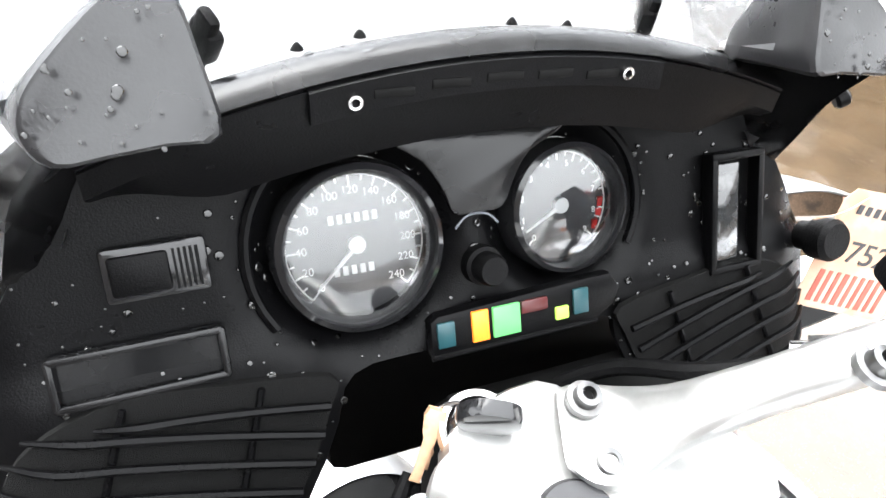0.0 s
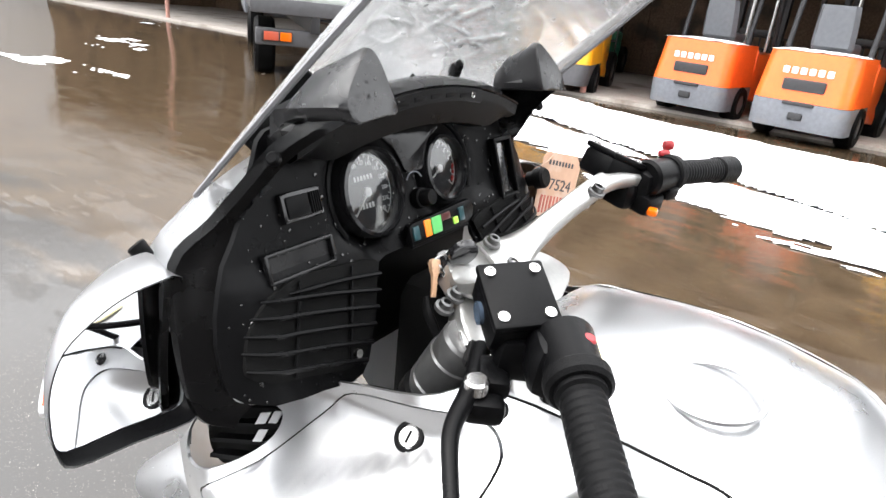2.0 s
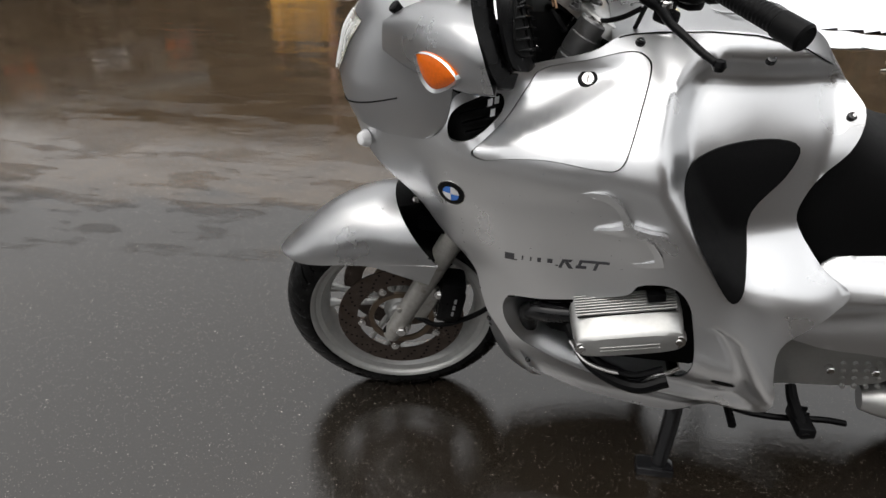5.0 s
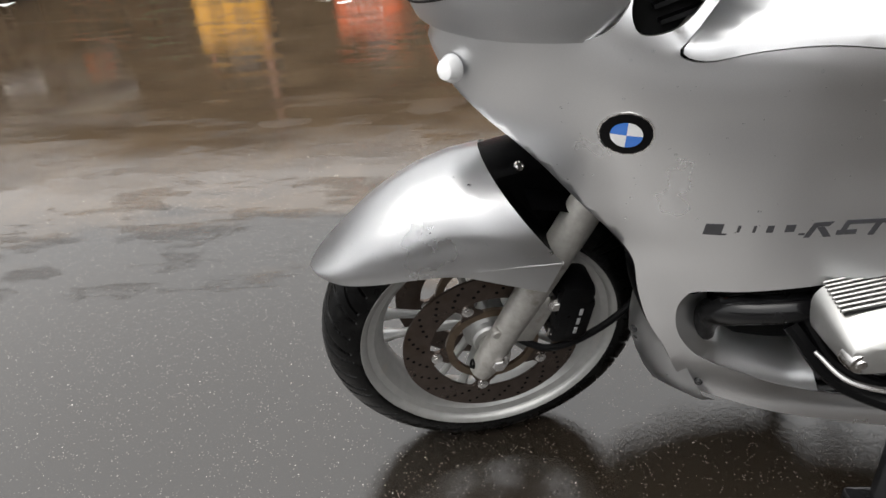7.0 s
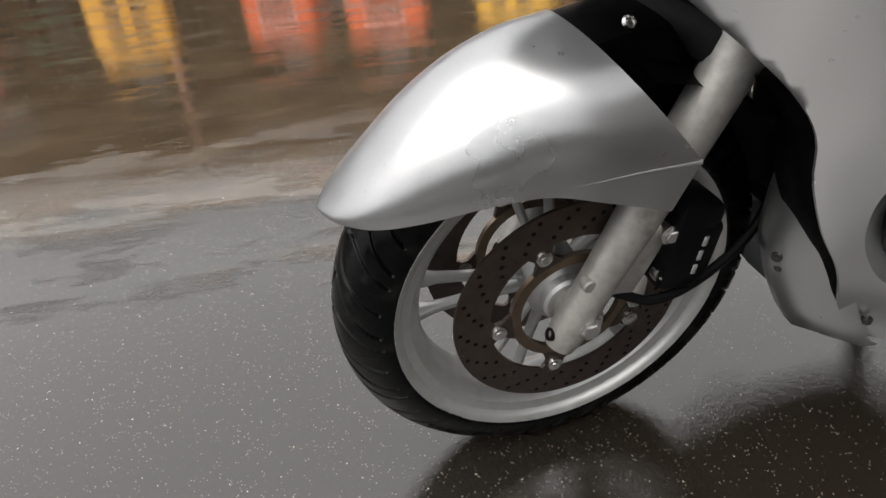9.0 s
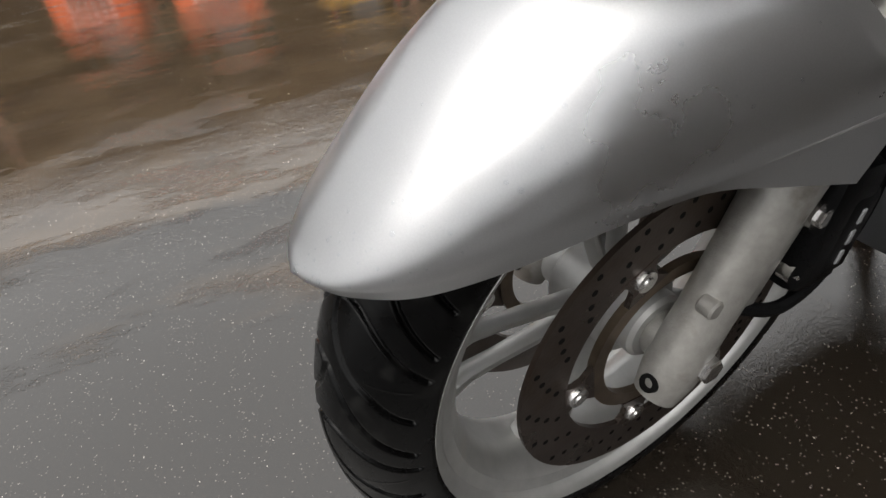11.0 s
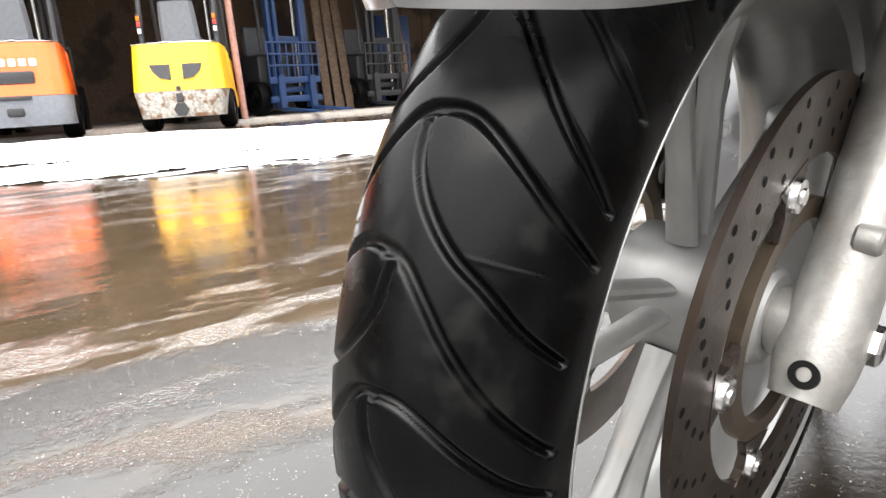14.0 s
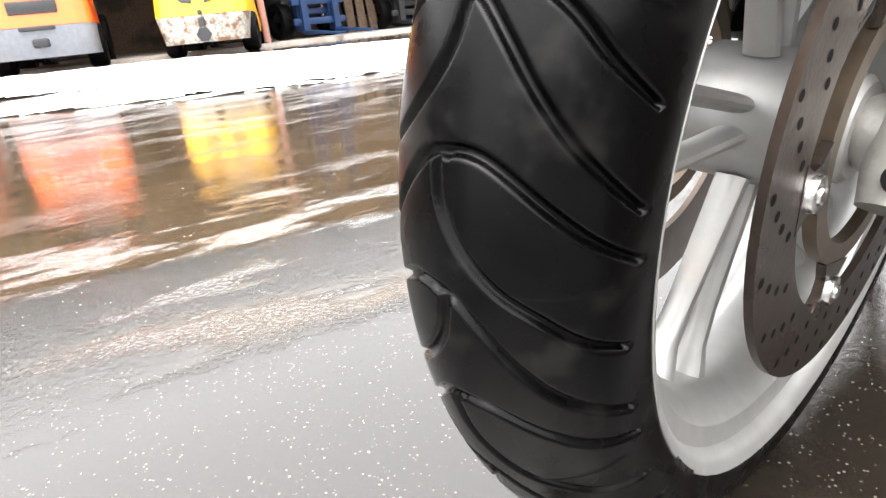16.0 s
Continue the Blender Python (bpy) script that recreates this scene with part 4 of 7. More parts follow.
for k in range(5):
    for s in (1, -1):
        b = bmesh.new()
        a = radians(72 * k + WHEEL_TURN)
        rows = []
        for t in (0, 0.2, 0.4, 0.6, 0.8, 0.92, 1.0):
            r = 0.045 + 0.150 * t
            off = s * (0.010 + 0.019 * t)
            foot = smooth01((t - 0.72) / 0.28)
            hw, hd = 0.0062 + 0.0050 * foot, 0.0120 - 0.004 * t + 0.009 * foot
            ring = []
            for q in range(12):
                u = 2 * math.pi * q / 12
                px, lat = hd * math.cos(u), off + hw * math.sin(u)
                ring.append((px, r * math.sin(a) + lat * math.cos(a), 0.299 + r * math.cos(a) - lat * math.sin(a)))
            rows.append(ring)
        loft(b, rows, closed=True, caps=True)
        part("spoke", b, RIM_PAINT, front_wheel, xf=WHEEL_M)
b = bmesh.new()
lathe(b, [(0, -0.062), (0.030, -0.062), (0.034, -0.058), (0.034, -0.045), (0.046, -0.036), (0.046, 0.036), (0.034, 0.045), (0.034, 0.062), (0, 0.062)], at_wheel(), 32)
part("hub", b, RIM_PAINT, front_wheel, xf=WHEEL_M)
m_tyre = tyre_mesh("tyre", 16, 140, 230)
m_tyre.transform(WHEEL_M)
m_tyre.materials.append(TYRE)
o = new("tyre", m_tyre)
o.parent = front_wheel
tagged(o, "black worn road tyre with curved tread grooves")

for k in range(9):
    b = bmesh.new()
    a = radians(128 + 1.1 * k)
    box(b, (-0.0603, 0.234 * math.sin(a), 0.299 + 0.234 * math.cos(a)), (0.0008, 0.0014 + 0.0010 * (k % 3), 0.006), 0.0002, (-math.degrees(a), 0, 0))
    part("sidewall_mark", b, TYRE, o, xf=WHEEL_M)

DISC_X = 0.068
for s in (-1, 1):
    b = bmesh.new()
    lathe(b, [(0.112, -0.0025), (0.160, -0.0025), (0.160, 0.0025), (0.112, 0.0025)], at_wheel(s * DISC_X), 72, closed=True)
    disc = part("brake_disc", b, DISC, front_wheel, "brown-stained drilled steel brake disc", xf=WHEEL_M)
    for k in range(5):
        b = bmesh.new()
        a = radians(72 * k + 24)
        rows = []
        for r, hw in ((0.114, 0.020), (0.104, 0.013), (0.094, 0.013), (0.082, 0.022)):
            rows.append([(s * DISC_X + dx, r * math.sin(a) + lat * math.cos(a), 0.299 + r * math.cos(a) - lat * math.sin(a)) for dx, lat in ((-0.003, -hw), (0.003, -hw), (0.003, hw), (-0.003, hw))])
        loft(b, rows, closed=True, caps=True)
        part("disc_carrier_arm", b, DISC, front_wheel, xf=WHEEL_M)
        b = bmesh.new()
        lathe(b, [(0, -0.009), (0.005, -0.009), (0.0055, -0.0075), (0.010, -0.007), (0.011, -0.004), (0.011, 0.004), (0, 0.004)] if s < 0 else [(0, 0.009), (0.005, 0.009), (0.0055, 0.0075), (0.010, 0.007), (0.011, 0.004), (0.011, -0.004), (0, -0.004)], Matrix.Translation((0, 0.1015 * math.sin(a), 0.1015 * math.cos(a))) @ at_wheel(s * DISC_X), 18)
        part("disc_bolt", b, STEEL, front_wheel, "bright steel disc bolt", xf=WHEEL_M)
    b = bmesh.new()
    lathe(b, [(0.070, -0.004), (0.084, -0.004), (0.084, 0.004), (0.070, 0.004)], at_wheel(s * (DISC_X - 0.002)), 64, closed=True)
    part("carrier_ring", b, RUST, front_wheel, "heat-tinted ring inside the disc", xf=WHEEL_M)
    b = bmesh.new()
    for row, r0 in ((0, 0.152), (1, 0.143), (2, 0.134), (3, 0.124)):
        for k in range(20):
            a = 2 * math.pi * (k + 0.25 * row) / 20
            c = Vector((s * (DISC_X + 0.0027), r0 * math.sin(a), 0.299 + r0 * math.cos(a)))
            vs = [b.verts.new(c + Vector((0, 0.0032 * math.sin(q * math.pi / 4), 0.0032 * math.cos(q * math.pi / 4)))) for q in range(8)]
            b.faces.new(vs)
    tagged(part("drill_holes", b, DARK, disc, xf=WHEEL_M), "rows of small drilled holes", kind="stuff")

# fork, calliper, axle
for s in (-1, 1):
    b = bmesh.new()
    tube(b, [(s * 0.094, 0.028, 0.262), (s * 0.094, 0.012, 0.292), (s * 0.094, -0.02, 0.355), (s * 0.094, -0.08, 0.47), (s * 0.094, -0.15, 0.605), (s * 0.094, -0.215, 0.732), (s * 0.094, -0.285, 0.868)], [0.020, 0.025, 0.024, 0.0275, 0.029, 0.030, 0.030], n=24, k=5)
    box(b, (s * 0.094, 0.002, 0.300), (0.046, 0.052, 0.050), 0.016, (27, 0, 0))
    box(b, (s * 0.096, -0.055, 0.385), (0.022, 0.07, 0.11), 0.008, (27, 0, 0))
    leg = part("fork_leg", b, ALU_DIRTY, BIKE, "weathered silver fork slider", xf=WHEEL_M)
    b = bmesh.new()
    cyl(b, (s * 0.092, -0.14, 0.60), (s * 0.092, -0.40, 1.06), 0.0205, n=20)
    part("fork_tube", b, STEEL, leg, xf=WHEEL_M)
    b = bmesh.new()
    cyl(b, (s * 0.108, -0.001, 0.300), (s * 0.125, -0.001, 0.300), 0.013, n=6, bevel=0.002)
    cyl(b, (s * 0.108, -0.001, 0.300), (s * 0.116, -0.001, 0.300), 0.019, n=20, bevel=0.002)
    part("axle_nut", b, STEEL, leg, xf=WHEEL_M)
    b = bmesh.new()
    lathe(b, [(0, 0.002), (0.0042, 0.002), (0.0046, 0.006), (0.0085, 0.006), (0.009, 0)], Matrix.Translation((s * 0.095, 0.0375, 0.2845)) @ pose(0, 0, 0, -62, 0, 0), 20)
    part("pinch_bolt", b, DARK, leg, xf=WHEEL_M)
    b = bmesh.new()
    lathe(b, [(0, 0), (0.020, 0), (0.024, 0.006), (0.024, 0.034), (0, 0.04)], Matrix.Translation((s * 0.06, 0, 0.299)) @ pose(0, 0, 0, 0, 90 * s, 0), 24)
    part("wheel_spacer", b, ALU_DIRTY, leg, xf=WHEEL_M)
    b = bmesh.new()
    cyl(b, (s * 0.096, -0.001, 0.364), (s * 0.112, -0.001, 0.364), 0.009, n=14, bevel=0.002)
    part("sensor_bolt", b, ALU_DIRTY, leg, xf=WHEEL_M)
    b = bmesh.new()
    box(b, (s * 0.088, -0.125, 0.392), (0.075, 0.062, 0.125), 0.014, (10, 0, 0))
    box(b, (s * 0.116, -0.135, 0.385), (0.022, 0.045, 0.085), 0.009, (10, 0, 0))
    cal = part("brake_calliper", b, BLACK, BIKE, "black four-piston brake calliper", xf=WHEEL_M)
    for zz in (0.416, 0.355):
        b = bmesh.new()
        cyl(b, (s * 0.103, -0.098, zz), (s * 0.121, -0.098, zz), 0.009, n=6, bevel=0.0015)
        cyl(b, (s * 0.103, -0.098, zz), (s * 0.115, -0.098, zz), 0.013, n=16)
        part("calliper_bolt", b, STEEL, cal, xf=WHEEL_M)
    b = bmesh.new()
    for k in range(3):
        box(b, (s * 0.1275, -0.137 + 0.004 * k, 0.405 - 0.02 * k), (0.002, 0.006, 0.014), 0.0008, (10, 0, 0))
    part("calliper_mark", b, SILVER_DARK, cal, xf=WHEEL_M)
b = bmesh.new()
tube(b, [(-0.10, -0.04, 0.335), (-0.115, -0.09, 0.318), (-0.11, -0.16, 0.33), (-0.09, -0.24, 0.37), (-0.05, -0.30, 0.44)], 0.0065, n=8)
part("brake_hose", b, RUBBER, BIKE, xf=WHEEL_M)
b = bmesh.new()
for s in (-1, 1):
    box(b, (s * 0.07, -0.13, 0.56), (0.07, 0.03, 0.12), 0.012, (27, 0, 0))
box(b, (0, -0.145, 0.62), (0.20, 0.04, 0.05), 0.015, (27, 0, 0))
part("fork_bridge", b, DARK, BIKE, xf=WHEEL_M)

# front fender: lower edge, crease line and ridge, each (y, z, half width), from the rear edge to the tip
f_low = [(-0.074, 0.472, 0.139), (-0.006, 0.4945, 0.130), (0.0586, 0.5116, 0.118), (0.124, 0.508, 0.106), (0.1835, 0.495, 0.0885), (0.232, 0.487, 0.069), (0.264, 0.4855, 0.0440), (0.279, 0.4855, 0.0205), (0.2825, 0.486, 0.002)]
f_mid = [(-0.096, 0.531, 0.145), (-0.020, 0.531, 0.138), (0.059, 0.521, 0.1215), (0.126, 0.520, 0.1085), (0.187, 0.506, 0.0905), (0.236, 0.496, 0.0700), (0.267, 0.492, 0.0450), (0.2815, 0.4895, 0.0210), (0.285, 0.4885, 0.002)]
f_top = [(-0.003, 0.650, 0), (0.060, 0.642, 0), (0.121, 0.622, 0), (0.175, 0.588, 0), (0.224, 0.547, 0), (0.256, 0.518, 0), (0.274, 0.501, 0), (0.2835, 0.4925, 0), (0.2865, 0.4895, 0)]
rows = []
for lo, mi, to in zip(spline(f_low, 6), spline(f_mid, 6), spline(f_top, 6)):
    side = []
    for k in range(5):
        u = k / 4
        y, z, x = lo + (mi - lo) * u
        side.append((max(x, 0.001), y, z))
    for k in range(1, 17):
        a = k / 16 * math.pi / 2
        sn, cs = math.sin(a) ** 0.95, max(math.cos(a), 0.0) ** 0.92
        side.append((max(mi[2], 0.001) * cs, mi[0] + (to[0] - mi[0]) * sn, mi[1] + (to[1] - mi[1]) * sn))
    rows.append([(-x, y, z) for x, y, z in side] + [(x, y, z) for x, y, z in side[-2::-1]])
rows = [[(x * (1 - 0.006 / max(max(q[0] for q in row), 0.012)) - 0.006, y, z) for x, y, z in row] for row in rows]
fender_rows = rows
b = bmesh.new()
loft(b, rows)
bmesh.ops.solidify(b, geom=b.faces[:], thickness=0.003)
fender = part("front_fender", b, SILVER, BIKE, "silver front mudguard with raindrops", xf=WHEEL_M, sharp=0.7)
b = bmesh.new()
rows = []
for k in range(9):
    a = radians(-10 - 8.5 * k)
    rows.append([(x, 0.325 * math.sin(a), 0.299 + 0.325 * math.cos(a) - 0.25 * max(abs(x) - 0.06, 0)) for x in (-0.105, -0.085, -0.05, 0, 0.05, 0.085, 0.105)])
loft(b, rows)
bmesh.ops.solidify(b, geom=b.faces[:], thickness=0.004)
part("inner_mudguard", b, BLACK, BIKE, "black inner mudguard", xf=WHEEL_M)

for s in (-1, 1):
    b = bmesh.new()
    tube(b, [(s * w, y, z) for y, z, w in [(q[0], q[1] - 0.001, q[2] - 0.0012) for q in spline(f_mid, 6)[:13]]], [0.0030 - 0.0002 * k for k in range(13)], n=8, k=1, smooth=False)
    part("fender_crease", b, SILVER, fender, xf=WHEEL_M)
# black tail of the fender, from its rear edge back to the fork
b = bmesh.new()
edge = [Vector(v) for v in fender_rows[0]][4:-4]
loft(b, [[(max(-w, min(w, v.x * 0.97)), v.y + dy, v.z + dz) for v in edge] for w, dy, dz in ((0.138, 0.010, -0.004), (0.064, -0.004, -0.002), (0.062, -0.045, 0.004), (0.060, -0.085, 0.004))])
bmesh.ops.solidify(b, geom=b.faces[:], thickness=0.003)
tail = part("fender_tail", b, BLACK, BIKE, "black rear section of the mudguard", xf=WHEEL_M)
for vx, vy, vz in ((-0.055, -0.050, 0.652), (-0.063, -0.090, 0.600)):
    b = bmesh.new()
    lathe(b, [(0, 0.003), (0.004, 0.003), (0.0045, 0.005), (0.007, 0.004), (0.008, 0)], Matrix.Translation((vx, vy, vz)) @ Vector((-0.8, -0.25, 0.55)).to_track_quat("Z", "Y").to_matrix().to_4x4(), 16)
    part("tail_bolt", b, STEEL, tail, xf=WHEEL_M)

# fairing skin: half width over the side plan
Y_K = [-0.98, -0.82, -0.70, -0.58, -0.46, -0.34, -0.24, -0.16, -0.08, 0.0, 0.08]
Z_K = [0.24, 0.42, 0.54, 0.66, 0.77, 0.87, 0.97, 1.06]
W_T = [
    [0.26, 0.34, 0.32, 0.25, 0.22, 0.19, 0.13, 0.06],
    [0.24, 0.385, 0.37, 0.32, 0.29, 0.27, 0.20, 0.12],
    [0.235, 0.368, 0.35, 0.335, 0.33, 0.30, 0.235, 0.145],
    [0.222, 0.325, 0.335, 0.335, 0.345, 0.325, 0.235, 0.155],
    [0.208, 0.274, 0.300, 0.310, 0.330, 0.326, 0.215, 0.150],
    [0.178, 0.224, 0.262, 0.292, 0.315, 0.322, 0.215, 0.170],
    [0.16, 0.195, 0.215, 0.262, 0.298, 0.308, 0.235, 0.200],
    [0.10, 0.115, 0.160, 0.220, 0.272, 0.288, 0.262, 0.240],
    [0.07, 0.085, 0.105, 0.140, 0.205, 0.240, 0.250, 0.250],
    [0.05, 0.060, 0.075, 0.095, 0.155, 0.180, 0.190, 0.170],
    [0.03, 0.040, 0.050, 0.060, 0.080, 0.100, 0.110, 0.090],
]
RIDGE_Z = [0.42, 0.50, 0.60, 0.67, 0.76, 0.83, 0.90, 0.96, 1.00, 1.06]
RIDGE_Y = [-0.80, -0.775, -0.705, -0.657, -0.59, -0.543, -0.530, -0.540, -0.565, -0.66]


def half_width(y, z):
    w = lerp_table(W_T, Y_K, Z_K, y, z)
    ridge = float(np.interp(z, RIDGE_Z, RIDGE_Y))
    bowl = smooth01((ridge - y) / 0.065) * smooth01((z - 0.62) / 0.11) * smooth01((1.03 - z) / 0.07) * smooth01((y + 0.93) / 0.10)
    fold = float(np.interp(y, (-0.50, -0.42, -0.33, -0.225), (0.990, 0.950, 0.905, 0.866)))
    tray = smooth01((z - fold) / 0.022) * smooth01((1.012 - z) / 0.05) * smooth01((y + 0.505) / 0.05) * smooth01((-0.205 - y) / 0.05)
    # hollow behind the cylinder, bounded by a curved crease
    crease = float(np.interp(z, (0.30, 0.338, 0.377, 0.419, 0.476, 0.531, 0.551, 0.564, 0.60), (-0.72, -0.747, -0.792, -0.796, -0.769, -0.732, -0.689, -0.638, -0.58)))
    scoop = smooth01((y - crease + 0.012) / 0.05) * smooth01((-0.585 - y) / 0.04) * smooth01((z - 0.29) / 0.05)
    tuck = smooth01((0.37 - z) / 0.12)
    return w - 0.092 * bowl - 0.024 * tray - 0.048 * scoop - 0.014 * tuck


def on_side(off=0.0):
    return lambda y, z: (-(half_width(y, z) + off), y, z)


side_out = [(0.045, 0.860), (0.028, 0.80), (-0.012, 0.755), (-0.070, 0.698), (-0.122, 0.650), (-0.183, 0.592), (-0.216, 0.545), (-0.228, 0.490), (-0.246, 0.435),
            (-0.277, 0.380), (-0.308, 0.310), (-0.348, 0.256), (-0.45, 0.230), (-0.57, 0.214), (-0.68, 0.216), (-0.755, 0.275), (-0.80, 0.35), (-0.805, 0.43), (-0.79, 0.50), (-0.80, 0.56),
            (-0.87, 0.60), (-0.91, 0.63), (-0.855, 0.67), (-0.812, 0.73), (-0.822, 0.78), (-0.870, 0.86), (-0.885, 0.921), (-0.868, 0.952), (-0.82, 0.998), (-0.74, 1.036),
            (-0.63, 1.052), (-0.50, 1.044), (-0.455, 1.038), (-0.405, 1.012), (-0.30, 0.990), (-0.262, 0.972), (-0.20, 0.958), (-0.175, 0.945), (-0.165, 0.905), (-0.13, 0.872), (-0.04, 0.862)]
cyl_hole = [(-0.299, 0.511), (-0.352, 0.529), (-0.407, 0.551), (-0.469, 0.577), (-0.518, 0.601), (-0.534, 0.626), (-0.562, 0.637), (-0.592, 0.637), (-0.621, 0.615), (-0.644, 0.565), (-0.663, 0.493), (-0.668, 0.425), (-0.648, 0.360), (-0.562, 0.318), (-0.460, 0.318), (-0.396, 0.334), (-0.336, 0.357), (-0.305, 0.390), (-0.286, 0.428), (-0.280, 0.468), (-0.286, 0.496)]
lid_line = [(-0.214, 0.866), (-0.235, 0.853), (-0.285, 0.862), (-0.35, 0.866), (-0.43, 0.858), (-0.468, 0.862), (-0.486, 0.90), (-0.510, 0.985), (-0.502, 1.010), (-0.47, 1.016), (-0.40, 1.000), (-0.325, 0.984), (-0.300, 0.955), (-0.262, 0.905)]
vent_line = [(-0.168, 0.905), (-0.182, 0.932), (-0.222, 0.947), (-0.256, 0.945), (-0.262, 0.925), (-0.240, 0.900), (-0.205, 0.882), (-0.176, 0.880)]
knee_line = [(-0.592, 0.790), (-0.590, 0.835), (-0.640, 0.868), (-0.730, 0.880), (-0.785, 0.866), (-0.770, 0.816), (-0.722, 0.756), (-0.722, 0.690), (-0.712, 0.632), (-0.690, 0.625), (-0.640, 0.700)]
for s in (-1, 1):
    sheet_bm = skin(side_out, [cyl_hole, vent_line, lid_line], on_side(), 0.013, 0.004)
    sheet_bm = sheet_bm if s < 0 else mirrored(sheet_bm)
    side = part("side_fairing", sheet_bm, SILVER, BIKE, "silver side fairing panel with rain on it", sharp=0.9)
    c = np.mean(np.array(lid_line), axis=0)
    lid = [tuple(c + (np.array(p) - c) * 0.978) for p in lid_line]
    t = skin(lid, [], on_side(0.0), 0.012, 0.006)
    part("glovebox_lid", t if s < 0 else mirrored(t), SILVER, side, "silver glovebox lid with a thin dark gap", sharp=0.9)
    # near-black sheet behind the lid paints the shade in its gap
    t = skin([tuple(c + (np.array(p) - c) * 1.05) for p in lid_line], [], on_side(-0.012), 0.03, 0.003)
    part("lid_gap_shade", t if s < 0 else mirrored(t), DARK, side)
    ly, lz = -0.405, 0.968
    hw = half_width(ly, lz)
    dx = (half_width(ly, lz + 0.01) - half_width(ly, lz - 0.01)) / 0.02
    nrm = Vector((-1, (half_width(ly + 0.01, lz) - half_width(ly - 0.01, lz)) / -0.02, -dx)).normalized()
    lm = Matrix.Translation((-hw, ly, lz)) @ nrm.to_track_quat("Z", "Y").to_matrix().to_4x4()
    b = bmesh.new()
    lathe(b, [(0, 0.004), (0.0105, 0.004), (0.0115, 0.003), (0.0118, -0.006), (0, -0.006)], lm, 28)
    lock = part("lid_lock", b if s < 0 else mirrored(b), STEEL, side, "round steel lock")
    b = bmesh.new()
    lathe(b, [(0.0112, 0.0025), (0.0125, 0.0050), (0.0160, 0.0048), (0.0178, 0.0015), (0.0180, -0.006)], lm, 28)
    part("lock_ring", b if s < 0 else mirrored(b), BLACK, side)
    b = bmesh.new()
    box(b, (0, 0, 0.0045), (0.002, 0.013, 0.001))
    b.transform(lm)
    part("keyway", b if s < 0 else mirrored(b), DARK, lock)
    t = skin(knee_line, [], on_side(0.004), 0.014, 0.008)
    part("knee_pad", t if s < 0 else mirrored(t), RUBBER, side, "black rubber knee pad", sharp=0.9)
    # near-black sheet stands in for the shade inside the vent
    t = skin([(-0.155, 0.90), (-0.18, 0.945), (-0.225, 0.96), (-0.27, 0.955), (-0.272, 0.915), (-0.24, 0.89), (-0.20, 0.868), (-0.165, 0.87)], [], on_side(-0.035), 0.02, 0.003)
    part("vent_shade", t if s < 0 else mirrored(t), DARK, side)
    for k in range(4):
        t = skin([(-0.180 - 0.006 * k, 0.930 - 0.014 * k), (-0.254 - 0.002 * k, 0.941 - 0.014 * k), (-0.253 - 0.002 * k, 0.937 - 0.014 * k), (-0.181 - 0.006 * k, 0.926 - 0.014 * k)], [], on_side(-0.016), 0.02, 0.012, 1)
        part("vent_slat", t if s < 0 else mirrored(t), BLACK, side)
    for py, pz in ((-0.238, 0.932), (-0.249, 0.934), (-0.244, 0.917)):
        t = skin([(py + 0.004, pz + 0.005), (py - 0.004, pz + 0.006), (py - 0.004, pz - 0.004), (py + 0.004, pz - 0.005)], [], on_side(-0.008), 0.02, 0.002, 1)
        part("vent_clip", t if s < 0 else mirrored(t), WHITE, side, "white clip inside the vent")
    lip = [(-0.183, 0.592), (-0.216, 0.545), (-0.228, 0.490), (-0.246, 0.435), (-0.277, 0.380), (-0.308, 0.310)]
    t = bmesh.new()
    loft(t, [[(-(half_width(y, z) - off), y + fwd * (0.35 + 0.65 * smooth01((z - 0.42) / 0.08)), z - fwd * 0.4) for off, fwd in ((0.001, -0.002), (0.012, 0.004), (0.035, 0.006), (0.075, 0.002))] for y, z in spline(lip, 4)])
    bmesh.ops.solidify(t, geom=t.faces[:], thickness=0.003)
    part("fairing_lip", t if s < 0 else mirrored(t), BLACK, side, "black inner lip of the wheel opening")
    for yy, zz in ((-0.488, 1.030), (-0.868, 0.915), (-0.705, 1.012)):
        hw = half_width(yy, zz)
        b = bmesh.new()
        sm = Matrix.Translation((-hw, yy, zz)) @ Vector((-0.6, 0, 0.8)).to_track_quat("Z", "Y").to_matrix().to_4x4()
        lathe(b, [(0, 0.001), (0.004, 0.001), (0.0045, 0.0035), (0.0075, 0.003), (0.009, 0.0), (0.009, -0.006)], sm, 18)
        part("panel_screw", b if s < 0 else mirrored(b), GLOSS_BLACK, side)

# badge, model lettering shapes and raised flashes
def stuck(poly, fn_off, name, material, parent, label="", thick=0.0012, k=3, step=0.010):
    for s in (-1, 1):
        t = skin(poly, [], on_side(fn_off), step, thick, k)
        part(name, t if s < 0 else mirrored(t), material, parent, label, sharp=0.9)


def disc_poly(cy, cz, r, n=16, a0=0.0, a1=2 * math.pi, centre=False):
    pts = [(cy + r * math.cos(a0 + (a1 - a0) * i / n), cz + r * math.sin(a0 + (a1 - a0) * i / n)) for i in range(n + (1 if centre else 0))]
    return ([(cy, cz)] + pts) if centre else pts


